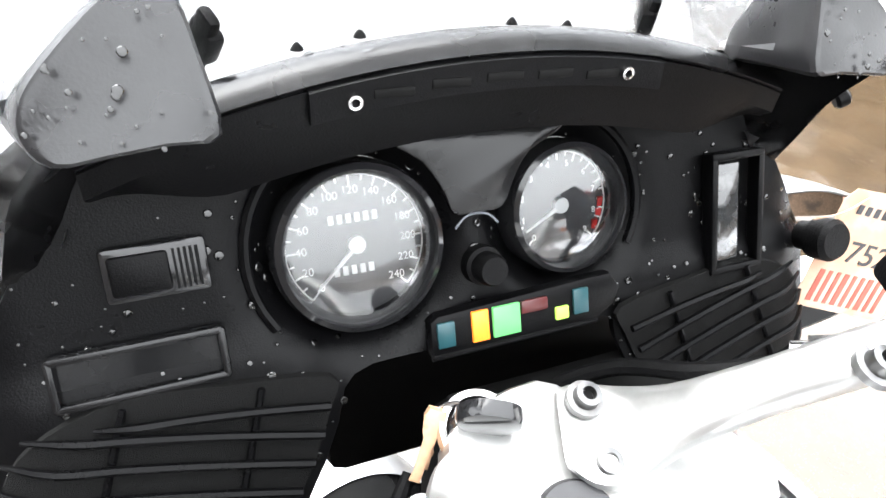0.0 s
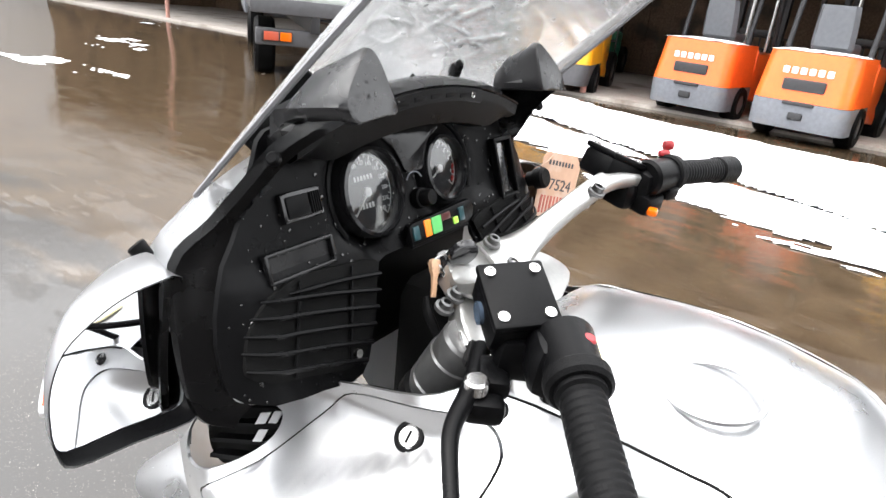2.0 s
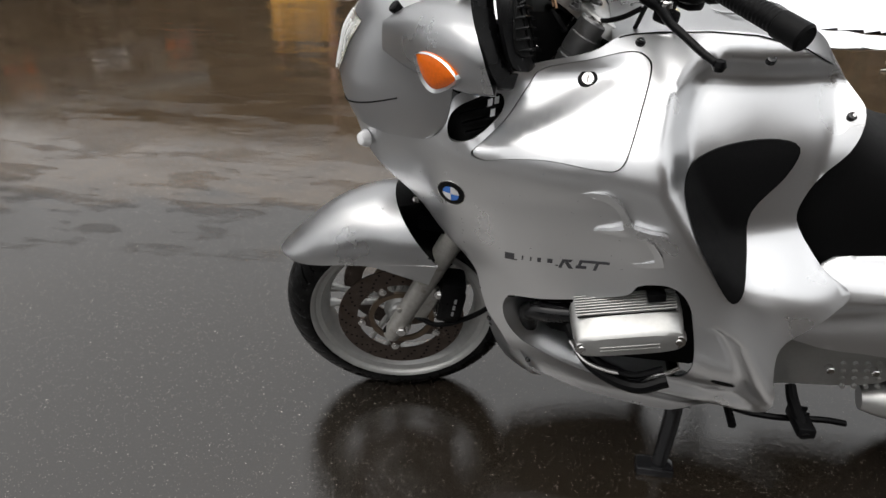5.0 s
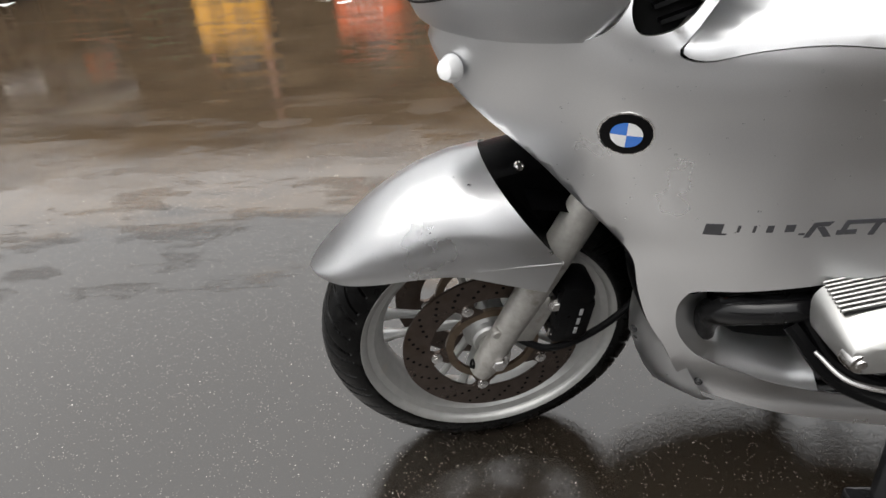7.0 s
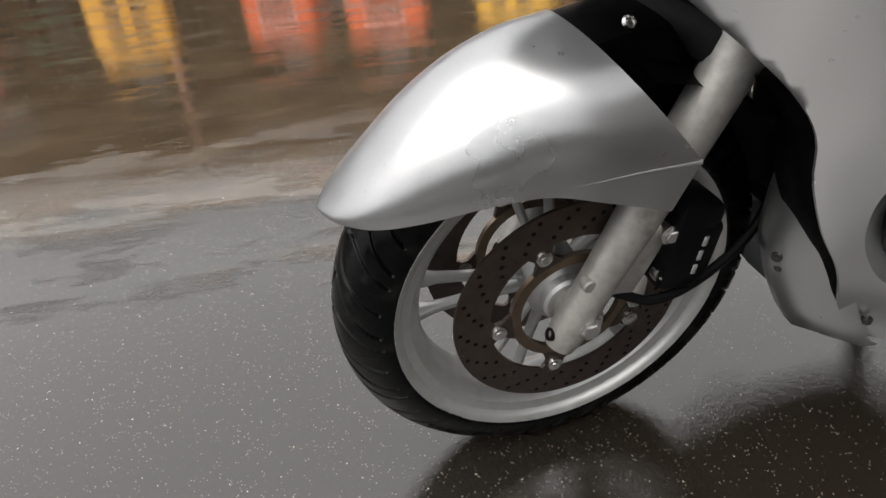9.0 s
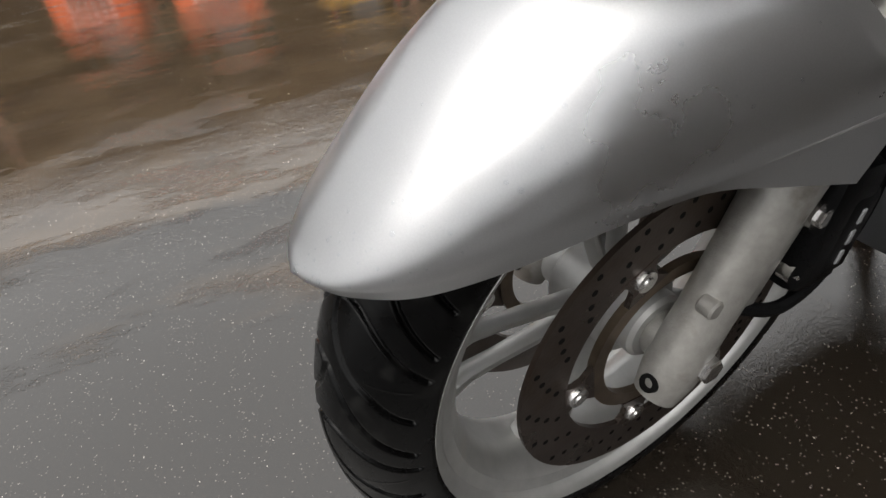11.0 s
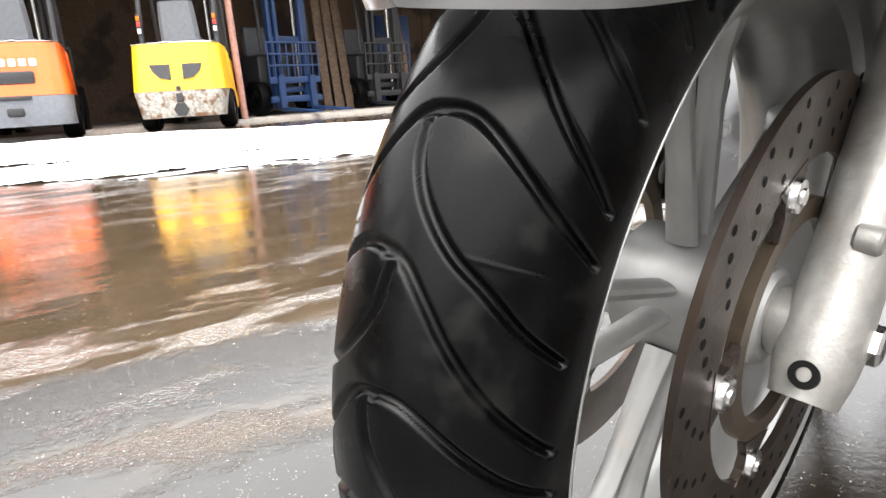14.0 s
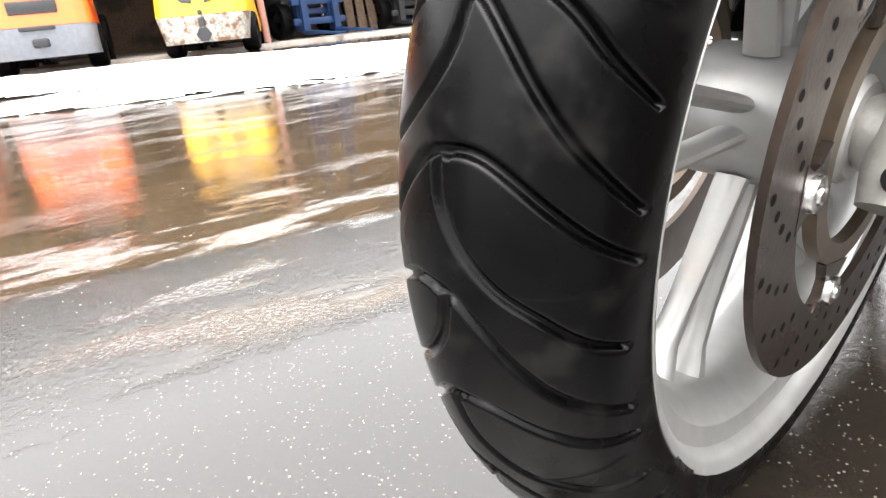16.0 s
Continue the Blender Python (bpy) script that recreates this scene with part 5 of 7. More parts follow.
BY, BZ = -0.174, 0.767
stuck(disc_poly(BY, BZ, 0.029), 0.0012, "badge_rim", STEEL, BIKE, "round badge, bright rim", 0.003, 1)
stuck(disc_poly(BY, BZ, 0.027), 0.0022, "badge_ring", BLACK, BIKE, "black badge ring", 0.002, 1)
for q in range(4):
    stuck(disc_poly(BY, BZ, 0.0165, 8, q * math.pi / 2, (q + 1) * math.pi / 2, True), 0.0032, "badge_quarter", BLUE if q % 2 == 0 else WHITE, BIKE, "blue badge quarter" if q % 2 == 0 else "white badge quarter", 0.001, 1, 0.008)


def logo_strip(y0, y1, z0, z1, slant=0.0):
    k = 0.13
    return [(y0, z0 - k * (y0 + 0.28)), (y1, z0 - k * (y1 + 0.28)), (y1 - slant, z1 - k * (y1 + 0.28)), (y0 - slant, z1 - k * (y0 + 0.28))]


stuck([(-0.712, 0.404), (-0.715, 0.412), (-0.748, 0.414), (-0.752, 0.405), (-0.735, 0.400)], 0.0012, "drain_slot", DARK, BIKE, "", 0.001, 2)
for y0, y1, z0, z1, sl in ((-0.300, -0.281, 0.622, 0.641, 0), (-0.386, -0.300, 0.622, 0.625, 0), (-0.318, -0.315, 0.628, 0.639, 0), (-0.334, -0.331, 0.628, 0.639, 0), (-0.352, -0.345, 0.628, 0.639, 0), (-0.374, -0.364, 0.628, 0.639, 0),
                           (-0.392, -0.386, 0.618, 0.641, 0.006), (-0.408, -0.390, 0.634, 0.641, 0.004), (-0.414, -0.406, 0.618, 0.632, -0.010), (-0.438, -0.418, 0.620, 0.627, 0), (-0.426, -0.420, 0.620, 0.641, 0.004), (-0.478, -0.424, 0.635, 0.641, 0), (-0.456, -0.450, 0.618, 0.637, 0.004)):
    stuck(logo_strip(y0, y1, z0, z1, sl), 0.0006, "model_mark", INK, BIKE, "", 0.0008, 1, 0.02)


def flash(poly, name="raised_flash"):
    for s in (-1, 1):
        t = skin(poly, [], lambda y, z: (-(half_width(y, z) + 0.015 * smooth01((poly[0][0] - y) / 0.09)), y, z), 0.010, 0.014, 2)
        part(name, t if s < 0 else mirrored(t), SILVER, BIKE, sharp=0.5)


flash([(-0.406, 0.812), (-0.452, 0.820), (-0.482, 0.800), (-0.505, 0.762), (-0.555, 0.757), (-0.552, 0.749), (-0.45, 0.738), (-0.448, 0.744), (-0.488, 0.758), (-0.470, 0.795), (-0.445, 0.806)])
flash([(-0.518, 0.742), (-0.545, 0.728), (-0.568, 0.684), (-0.515, 0.667), (-0.512, 0.674), (-0.552, 0.690), (-0.536, 0.720)])

# tank top between the side panels
rows = []
ky = [-0.44, -0.47, -0.52, -0.60, -0.68, -0.76, -0.83, -0.868, -0.884]
kz_top = [1.052, 1.066, 1.078, 1.084, 1.078, 1.060, 1.020, 0.970, 0.935]
kz_seam = [1.032, 1.040, 1.046, 1.050, 1.046, 1.028, 0.990, 0.944, 0.920]
for q in range(41):
    y = ky[0] + (ky[-1] - ky[0]) * q / 40
    zt, zs = float(np.interp(-y, [-v for v in ky], kz_top)), float(np.interp(-y, [-v for v in ky], kz_seam))
    w = half_width(y, zs) + 0.001 - 0.012 * smooth01((-0.80 - y) / 0.08)
    row = []
    for k in range(25):
        u = -1 + 2 * k / 24
        row.append((w * u, y, zs + (zt - zs) * (1 - abs(u) ** 2.4) - 0.002))
    rows.append(row)
b = bmesh.new()
loft(b, rows)
bmesh.ops.solidify(b, geom=b.faces[:], thickness=0.004)
tank = part("fuel_tank", b, SILVER, BIKE, "silver fuel tank top with a pale yellow sticker", sharp=0.9)
b = bmesh.new()
lathe(b, [(0.030, -0.004), (0.0305, 0.0010), (0.0318, 0.0016), (0.0331, 0.0010), (0.0335, -0.004)], Matrix.Translation((-0.070, -0.648, 1.0775)) @ pose(0, 0, 0, -4, -8, 0) @ Matrix.Diagonal((1.3, 1.4, 0.7, 1)), 40)
part("filler_ring", b, SILVER, tank)
for e in (0, -1):
    b = bmesh.new()
    tube(b, [(r[e][0], r[e][1], r[e][2] + 0.0022) for r in rows[1:-1]], 0.0013, n=6, k=1, smooth=False)
    part("tank_seam", b, DARK, tank)
STICKER = mat("pale yellow sticker", (0.72, 0.66, 0.40), 0.5, 0, 0.04, 60)
b = bmesh.new()
lathe(b, [(0, 0.0006), (0.030, 0.0006), (0.030, -0.002)], Matrix.Translation((-0.075, -0.545, 1.0725)) @ pose(0, 0, 0, 8, -7, 0) @ Matrix.Diagonal((0.9, 0.6, 1, 1)), 28)
part("sticker", b, STICKER, tank)
# seat
rows = []
for y, zt, zb, w in ((-0.800, 0.86, 0.62, 0.150), (-0.84, 0.905, 0.61, 0.165), (-0.885, 0.912, 0.61, 0.172), (-0.94, 0.880, 0.615, 0.176), (-1.02, 0.845, 0.632, 0.175), (-1.12, 0.838, 0.64, 0.185), (-1.22, 0.845, 0.66, 0.185), (-1.30, 0.885, 0.69, 0.175), (-1.42, 0.905, 0.72, 0.165), (-1.58, 0.905, 0.76, 0.14)):
    row = []
    for k in range(21):
        a = math.pi * k / 20
        row.append((-w * math.copysign(abs(math.cos(a)) ** 0.55, math.cos(a)), y, zb + (zt - zb) * math.sin(a) ** 0.7))
    rows.append(row)
b = bmesh.new()
sm = [spline([r[k] for r in rows], 4) for k in range(21)]
loft(b, [[tuple(c[i]) for c in sm] for i in range(len(sm[0]))], caps=True)
seat = part("seat", b, SEAT, BIKE, "black vinyl seat with chalk marks")
def seat_side(y, z):
    sn = min(max((z - 0.636) / 0.206, 0.0), 0.999) ** (1 / 0.7)
    return (-0.1845 * math.sqrt(1 - sn * sn) ** 0.55, y, z + 0.0006)


for strokes in (((-0.02, 0), (-0.01, 0.02), (0.01, 0.018), (0.0, 0.0), (0.016, -0.012), (-0.004, -0.022)), ((0.045, 0.02), (0.035, 0.0), (0.055, -0.004), (0.05, 0.022), (0.05, -0.02)), ((0.08, 0.02), (0.10, 0.016), (0.085, -0.02), (0.11, -0.018)), ((0.0, -0.05), (0.03, -0.048), (0.012, -0.08)), ((0.05, -0.05), (0.075, -0.055), (0.055, -0.08), (0.085, -0.08)), ((0.13, 0.015), (0.125, -0.018)), ((0.11, -0.05), (0.105, -0.07), (0.125, -0.068), (0.12, -0.05), (0.118, -0.085))):
    b = bmesh.new()
    tube(b, [seat_side(-1.06 - u, 0.806 + v * 0.45) for u, v in strokes], 0.0013, n=5, k=3)
    part("chalk_stroke", b, CHALK, seat, "loose white chalk stroke")

# rear side cover, foot rest plate, rear wheel
def rear_x(y, z):
    fold = 0.535 + 0.22 * (-0.82 - y)
    under = smooth01((fold - z) / 0.022) * smooth01((z - fold + 0.085) / 0.06) * smooth01((-0.79 - y) / 0.05) * smooth01((y + 1.10) / 0.10)
    w = 0.240 - 0.075 * smooth01((z - 0.575) / 0.085) - 0.016 * under + 0.02 * smooth01((-0.9 - y) / 0.4) + 0.05 * smooth01((-0.80 - y) / -0.1)
    return (-w, y, z)


for s in (-1, 1):
    t = skin([(-0.79, 0.505), (-0.80, 0.565), (-0.87, 0.605), (-0.915, 0.636), (-1.05, 0.655), (-1.20, 0.70), (-1.50, 0.76), (-1.58, 0.66), (-1.50, 0.46), (-1.25, 0.43), (-1.15, 0.435), (-1.04, 0.455), (-0.92, 0.458)], [], rear_x, 0.016, 0.004, 3)
    cover = part("rear_side_cover", t if s < 0 else mirrored(t), SILVER, BIKE, "silver side cover below the seat", sharp=0.9)
    t = skin([(-1.036, 0.572), (-1.055, 0.618), (-1.115, 0.662), (-1.20, 0.692), (-1.36, 0.712), (-1.48, 0.70), (-1.52, 0.60), (-1.46, 0.49), (-1.32, 0.452), (-1.205, 0.447), (-1.110, 0.458), (-1.055, 0.505)], [], lambda y, z: (rear_x(y, z)[0] - 0.004, y, z), 0.02, 0.010, 3)
    part("luggage_recess", t if s < 0 else mirrored(t), RUBBER, cover, "black recess for the luggage case", sharp=0.9)
    b = bmesh.new()
    tube(b, [(-0.200, -1.06, 0.300), (-0.205, -1.12, 0.308), (-0.210, -1.30, 0.322), (-0.215, -1.62, 0.350)], [0.026, 0.042, 0.052, 0.054], n=24, k=5)
    part("silencer", b if s < 0 else mirrored(b), ALU, BIKE, "silver exhaust silencer")
    t = skin([(-0.76, 0.455), (-0.90, 0.466), (-1.04, 0.480), (-1.12, 0.46), (-1.10, 0.37), (-1.02, 0.335), (-0.90, 0.325), (-0.80, 0.315), (-0.76, 0.36)], [], lambda y, z: (-0.215 - 0.01 * math.sin(8 * y), y, z), 0.02, 0.006, 3)
    plate = part("footrest_plate", t if s < 0 else mirrored(t), ALU, BIKE, "grey aluminium footrest plate with rows of small holes", sharp=0.9)
    b = bmesh.new()
    for i in range(5):
        for j in range(4):
            cyl(b, (-0.228, -0.985 - 0.022 * i - 0.005 * j, 0.415 - 0.02 * j + 0.003 * i), (-0.2345, -0.985 - 0.022 * i - 0.005 * j, 0.415 - 0.02 * j + 0.003 * i), 0.0055, 0.004, n=10)
    part("plate_studs", b if s < 0 else mirrored(b), ALU, plate)
    for yy, zz in ((-0.83, 0.448), (-0.965, 0.470), (-0.965, 0.395), (-1.05, 0.40)):
        b = bmesh.new()
        cyl(b, (-0.218, yy, zz), (-0.236, yy, zz), 0.009, n=6, bevel=0.002)
        part("plate_bolt", b if s < 0 else mirrored(b), STEEL, plate)
    b = bmesh.new()
    tube(b, [(-0.225, -0.905, 0.335), (-0.26, -0.905, 0.322), (-0.335, -0.915, 0.300)], [0.011, 0.012, 0.012], n=10)
    box(b, (-0.295, -0.915, 0.303), (0.085, 0.036, 0.024), 0.006, (0, 8, 0))
    for k in range(5):
        box(b, (-0.268 - 0.015 * k, -0.915, 0.314 - 0.002 * k), (0.006, 0.036, 0.008), 0.001, (0, 8, 0))
    part("footrest", b if s < 0 else mirrored(b), RUBBER, BIKE, "black ribbed rubber footrest")
b = bmesh.new()
tube(b, [(-0.20, -0.78, 0.275), (-0.235, -0.80, 0.262), (-0.25, -0.88, 0.262), (-0.25, -0.98, 0.270), (-0.245, -1.03, 0.262)], 0.007, n=8)
cyl(b, (-0.235, -0.79, 0.262), (-0.29, -0.79, 0.262), 0.009, n=10)
part("gear_lever", b, BLACK, BIKE)
b = bmesh.new()
lathe(b, [(0.20, -0.085), (0.235, -0.088), (0.275, -0.08), (0.305, -0.045), (0.312, 0), (0.305, 0.045), (0.275, 0.08), (0.235, 0.088), (0.20, 0.085)], Matrix.Translation((0, -1.49, 0.312)) @ TO_X, 64)
part("rear_tyre", b, TYRE, BIKE)
b = bmesh.new()
lathe(b, [(0.04, -0.05), (0.08, -0.04), (0.19, -0.06), (0.225, -0.085), (0.228, -0.07), (0.2, 0.0), (0.228, 0.07), (0.225, 0.085), (0.19, 0.06), (0.08, 0.04), (0.04, 0.05)], Matrix.Translation((0, -1.49, 0.312)) @ TO_X, 48)
part("rear_rim", b, RIM_PAINT, BIKE)
b = bmesh.new()
tube(b, [(0.08, -0.95, 0.36), (0.10, -1.2, 0.33), (0.10, -1.49, 0.312)], [0.05, 0.045, 0.06], n=14)
part("swing_arm", b, BLACK, BIKE)

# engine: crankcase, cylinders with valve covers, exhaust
# near-black colour on casing and frame boxes carries the shade of the bay
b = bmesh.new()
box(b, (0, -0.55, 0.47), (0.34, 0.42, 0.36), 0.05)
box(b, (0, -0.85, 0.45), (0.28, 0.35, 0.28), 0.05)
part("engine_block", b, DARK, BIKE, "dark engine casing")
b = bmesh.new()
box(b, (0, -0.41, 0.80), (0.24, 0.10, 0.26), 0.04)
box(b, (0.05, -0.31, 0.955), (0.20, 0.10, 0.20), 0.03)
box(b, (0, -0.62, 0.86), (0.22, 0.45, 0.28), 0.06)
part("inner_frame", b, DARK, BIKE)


def cover_ring(t, grow=0.0):
    """Section of the valve cover at depth t, from the flange (0) to the outer face (1); its upper side slopes outwards."""
    w = 0.106 - 0.008 * t ** 2 + grow
    top, low = 0.045 - 0.034 * t ** 1.4 + grow, -0.046 + 0.005 * t - grow
    mid, h = (top + low) / 2, (top - low) / 2
    pts = []
    for q in range(36):
        a = 2 * math.pi * q / 36
        pts.append((-0.082 * t, w * math.copysign(abs(math.cos(a)) ** 0.45, math.cos(a)), mid + h * math.copysign(abs(math.sin(a)) ** 0.55, math.sin(a))))
    return pts


for s in (-1, 1):
    cm = Matrix.Translation((-0.290, -0.523, 0.540)) @ pose(0, 0, 0, -11, 0, 3)
    b = bmesh.new()
    loft(b, [cover_ring(t) for t in (0, 0.3, 0.6, 0.85, 0.96, 1.0)] + [[(-0.087, q[1] * 0.88, q[2] * 0.8 - 0.004) for q in cover_ring(1.0)]], closed=True, caps=True)
    b.transform(cm)
    vc = part("valve_cover", b if s < 0 else mirrored(b), ALU, BIKE, "silver aluminium valve cover with fins")
    for k in range(8):
        b = bmesh.new()
        t = 0.06 + 0.068 * k
        (x0, _, z0), (x1, _, z1) = cover_ring(t - 0.02)[9], cover_ring(t + 0.02)[9]
        slope = math.degrees(math.atan2(z1 - z0, x0 - x1))
        wy = 2 * (0.106 - 0.008 * t * t) * 0.90
        box(b, ((x0 + x1) / 2, 0, (z0 + z1) / 2 + 0.002), (0.0030, wy, 0.006), 0.0012, (0, slope, 0))
        b.transform(cm)
        fin = part("cover_fin", b if s < 0 else mirrored(b), ALU, vc)
        # near-black strip laid on the slope paints the shade between fins
        b = bmesh.new()
        box(b, ((x0 + x1) / 2 - 0.0028, 0, (z0 + z1) / 2 + 0.0002 - 0.0028 * math.tan(radians(-slope))), (0.0030, wy * 0.97, 0.0016), 0, (0, slope, 0))
        b.transform(cm)
        part("fin_shade_strip", b if s < 0 else mirrored(b), DARK, vc)
    for py, pz in ((0.080, -0.004), (-0.080, -0.004)):
        b = bmesh.new()
        lathe(b, [(0, 0.012), (0.006, 0.012), (0.007, 0.010), (0.013, 0.010), (0.015, 0.004), (0.017, -0.01)], cm @ Matrix.Translation((-0.076, py * 1.1, pz - 0.012)) @ pose(0, 0, 0, 0, -90, 0), 20)
        part("cover_bolt", b if s < 0 else mirrored(b), STEEL, vc)
    b = bmesh.new()
    box(b, (-0.087, 0, -0.016), (0.004, 0.11, 0.003), 0.001)
    box(b, (-0.087, 0, -0.024), (0.004, 0.11, 0.003), 0.001)
    b.transform(cm)
    part("cover_rib", b if s < 0 else mirrored(b), ALU, vc)
    b = bmesh.new()
    box(b, (-0.028, -0.058, 0.054), (0.026, 0.034, 0.018), 0.004)
    b.transform(cm)
    part("plug_cap", b if s < 0 else mirrored(b), BLACK, vc)
    # cylinder and its fins take the same near black, bay shade included
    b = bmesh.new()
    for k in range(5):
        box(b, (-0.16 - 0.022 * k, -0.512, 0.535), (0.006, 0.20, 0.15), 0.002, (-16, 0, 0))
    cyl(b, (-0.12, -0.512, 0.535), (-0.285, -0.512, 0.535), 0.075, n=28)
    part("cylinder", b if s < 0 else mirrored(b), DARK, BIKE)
    b = bmesh.new()
    tube(b, [(-0.26, -0.45, 0.50), (-0.255, -0.395, 0.492), (-0.235, -0.350, 0.475), (-0.190, -0.335, 0.43), (-0.16, -0.36, 0.34), (-0.18, -0.50, 0.26), (-0.15, -0.75, 0.24)], 0.021, n=14)
    part("exhaust_pipe", b if s < 0 else mirrored(b), BLACK_WET, BIKE, "black exhaust header pipe")
    b = bmesh.new()
    tube(b, [(-0.262, -0.43, 0.490), (-0.315, -0.47, 0.440), (-0.375, -0.54, 0.452), (-0.375, -0.60, 0.475)], 0.007, n=8)
    tube(b, [(-0.262, -0.42, 0.470), (-0.320, -0.47, 0.418), (-0.385, -0.55, 0.430), (-0.385, -0.61, 0.455)], 0.012, n=8)
    guard = part("cylinder_guard", b if s < 0 else mirrored(b), BLACK, BIKE, "black guard bar under the cylinder")
    b = bmesh.new()
    tube(b, [(-0.322, -0.424, 0.476), (-0.352, -0.460, 0.452), (-0.368, -0.53, 0.446), (-0.370, -0.60, 0.458), (-0.362, -0.632, 0.470)], [0.003, 0.004, 0.0045, 0.0045, 0.004], n=8)
    part("guard_strip", b if s < 0 else mirrored(b), STEEL, guard, "bright strip along the guard")
    # silver hollow that leads from the edge of the opening in to the engine
    b = bmesh.new()
    edge = spline([(-0.500, 0.318), (-0.460, 0.318), (-0.396, 0.334), (-0.336, 0.357), (-0.305, 0.390), (-0.286, 0.428), (-0.280, 0.468), (-0.290, 0.500)], 5)
    loft(b, [[(-(half_width(y, z) - dx), y + (-0.46 - y) * k, z + (0.47 - z) * k) for k, dx in ((-0.01, 0.002), (0.06, 0.005), (0.16, 0.016), (0.27, 0.038), (0.36, 0.075))] for y, z in edge])
    bmesh.ops.solidify(b, geom=b.faces[:], thickness=0.003)
    part("inner_leg_shield", b if s < 0 else mirrored(b), SILVER, BIKE, sharp=0.9)
# belly scoop behind the front wheel: a silver cheek on each side
for s in (-1, 1):
    b = bmesh.new()
    loft(b, [[(-0.085, yf - 0.012, z), (-0.118, yf - 0.002, z), (-0.135, yf - 0.002, z), (-0.155, (yf * 2 + yo) / 3, z), (-0.175, (yf + yo * 2) / 3 - 0.002, z), (-xo, yo - 0.006, z)] for z, yf, xo, yo in
             ((0.462, -0.247, 0.192, -0.250), (0.43, -0.241, 0.192, -0.262), (0.39, -0.238, 0.190, -0.282), (0.353, -0.240, 0.188, -0.300), (0.317, -0.252, 0.186, -0.318), (0.280, -0.268, 0.184, -0.336), (0.252, -0.286, 0.182, -0.352), (0.236, -0.318, 0.176, -0.375))])
    bmesh.ops.solidify(b, geom=b.faces[:], thickness=0.004)
    part("belly_scoop", b if s < 0 else mirrored(b), SILVER, BIKE, "silver lower cheek behind the wheel", sharp=0.9)
    for yy, zz in ((-0.246, 0.365), (-0.252, 0.350), (-0.345, 0.288)):
        b = bmesh.new()
        lathe(b, [(0, 0.003), (0.0035, 0.003), (0.004, 0.002), (0.006, 0.002), (0.007, -0.002)], Matrix.Translation((-0.140 if yy > -0.3 else -0.185, yy + 0.001, zz)) @ Vector((-0.75, 0.6, -0.1)).to_track_quat("Z", "Y").to_matrix().to_4x4(), 14)
        part("scoop_screw", b if s < 0 else mirrored(b), GLOSS_BLACK, BIKE)
# belly and stand
rows = []
for q in range(12):
    y = -0.30 - 0.42 * q / 11
    z = float(np.interp(-y, [0.30, 0.45, 0.57, 0.72], [0.285, 0.232, 0.216, 0.226]))
    w = half_width(y, z) - 0.002
    rows.append([(w * u, y, z + 0.001 - 0.03 * (1 - u * u)) for u in (-1, -0.8, -0.5, 0, 0.5, 0.8, 1)])
b = bmesh.new()
loft(b, rows)
bmesh.ops.solidify(b, geom=b.faces[:], thickness=0.004)
part("belly_pan", b, SILVER_DARK, BIKE)
b = bmesh.new()
tube(b, [(-0.15, -0.70, 0.27), (-0.19, -0.695, 0.16), (-0.215, -0.685, 0.03)], [0.021, 0.020, 0.018], n=14)
tube(b, [(0.15, -0.70, 0.27), (0.19, -0.695, 0.16), (0.215, -0.685, 0.03)], [0.021, 0.020, 0.018], n=14)
cyl(b, (-0.16, -0.70, 0.22), (0.16, -0.70, 0.22), 0.016, n=12)
box(b, (-0.218, -0.675, 0.014), (0.05, 0.09, 0.028), 0.008)
box(b, (0.218, -0.675, 0.014), (0.05, 0.09, 0.028), 0.008)
part("centre_stand", b, GLOSS_BLACK, BIKE, "black steel centre stand")

# raindrops on fender, side panels and tank
f_rows = [[Vector(q) for q in r[:len(r) // 2 + 1]] for r in fender_rows]


def on_fender(u, v):
    i, j = min(int(u), len(f_rows) - 2), min(int(v), len(f_rows[0]) - 2)
    a, c = u - i, v - j
    return f_rows[i][j] * (1 - a) * (1 - c) + f_rows[i + 1][j] * a * (1 - c) + f_rows[i][j + 1] * (1 - a) * c + f_rows[i + 1][j + 1] * a * c


rain_on("raindrops", on_fender, (0, len(f_rows) - 1.01), (3, len(f_rows[0]) - 1.01), 110, fender, 3, (0.0008, 0.0024), None, WHEEL_M, 0.05, DROP_BRIGHT)
rain_on("raindrops", lambda u, v: (-(half_width(u, v) + 0.0006), u, v), (-0.86, -0.1), (0.62, 1.03), 170, BIKE, 4, (0.0008, 0.0024), lambda u, v: inside((u, v), side_out) and not inside((u, v), vent_line) and not inside((u, v), knee_line), water=DROP_BRIGHT)

# upper fairing: nose, headlight, mirrors
POD_RIM = [(-0.306, -0.209, 1.118), (-0.338, -0.213, 1.123), (-0.370, -0.218, 1.121), (-0.401, -0.225, 1.113), (-0.428, -0.233, 1.101), (-0.446, -0.243, 1.080), (-0.454, -0.252, 1.056), (-0.456, -0.261, 1.032),
           (-0.446, -0.265, 1.017), (-0.394, -0.261, 1.007), (-0.338, -0.257, 0.995), (-0.322, -0.250, 1.003), (-0.317, -0.236, 1.045), (-0.309, -0.221, 1.085)]
Z_N = [0.868, 0.90, 0.95, 1.02, 1.08, 1.13, 1.175, 1.20]
Y_F = [0.072, 0.088, 0.094, 0.072, 0.030, -0.020, -0.075, -0.110]
Y_S = [-0.150, -0.165, -0.175, -0.180, -0.160, -0.185, -0.225, -0.245]
W_N = [0.270, 0.278, 0.282, 0.282, 0.278, 0.262, 0.240, 0.228]


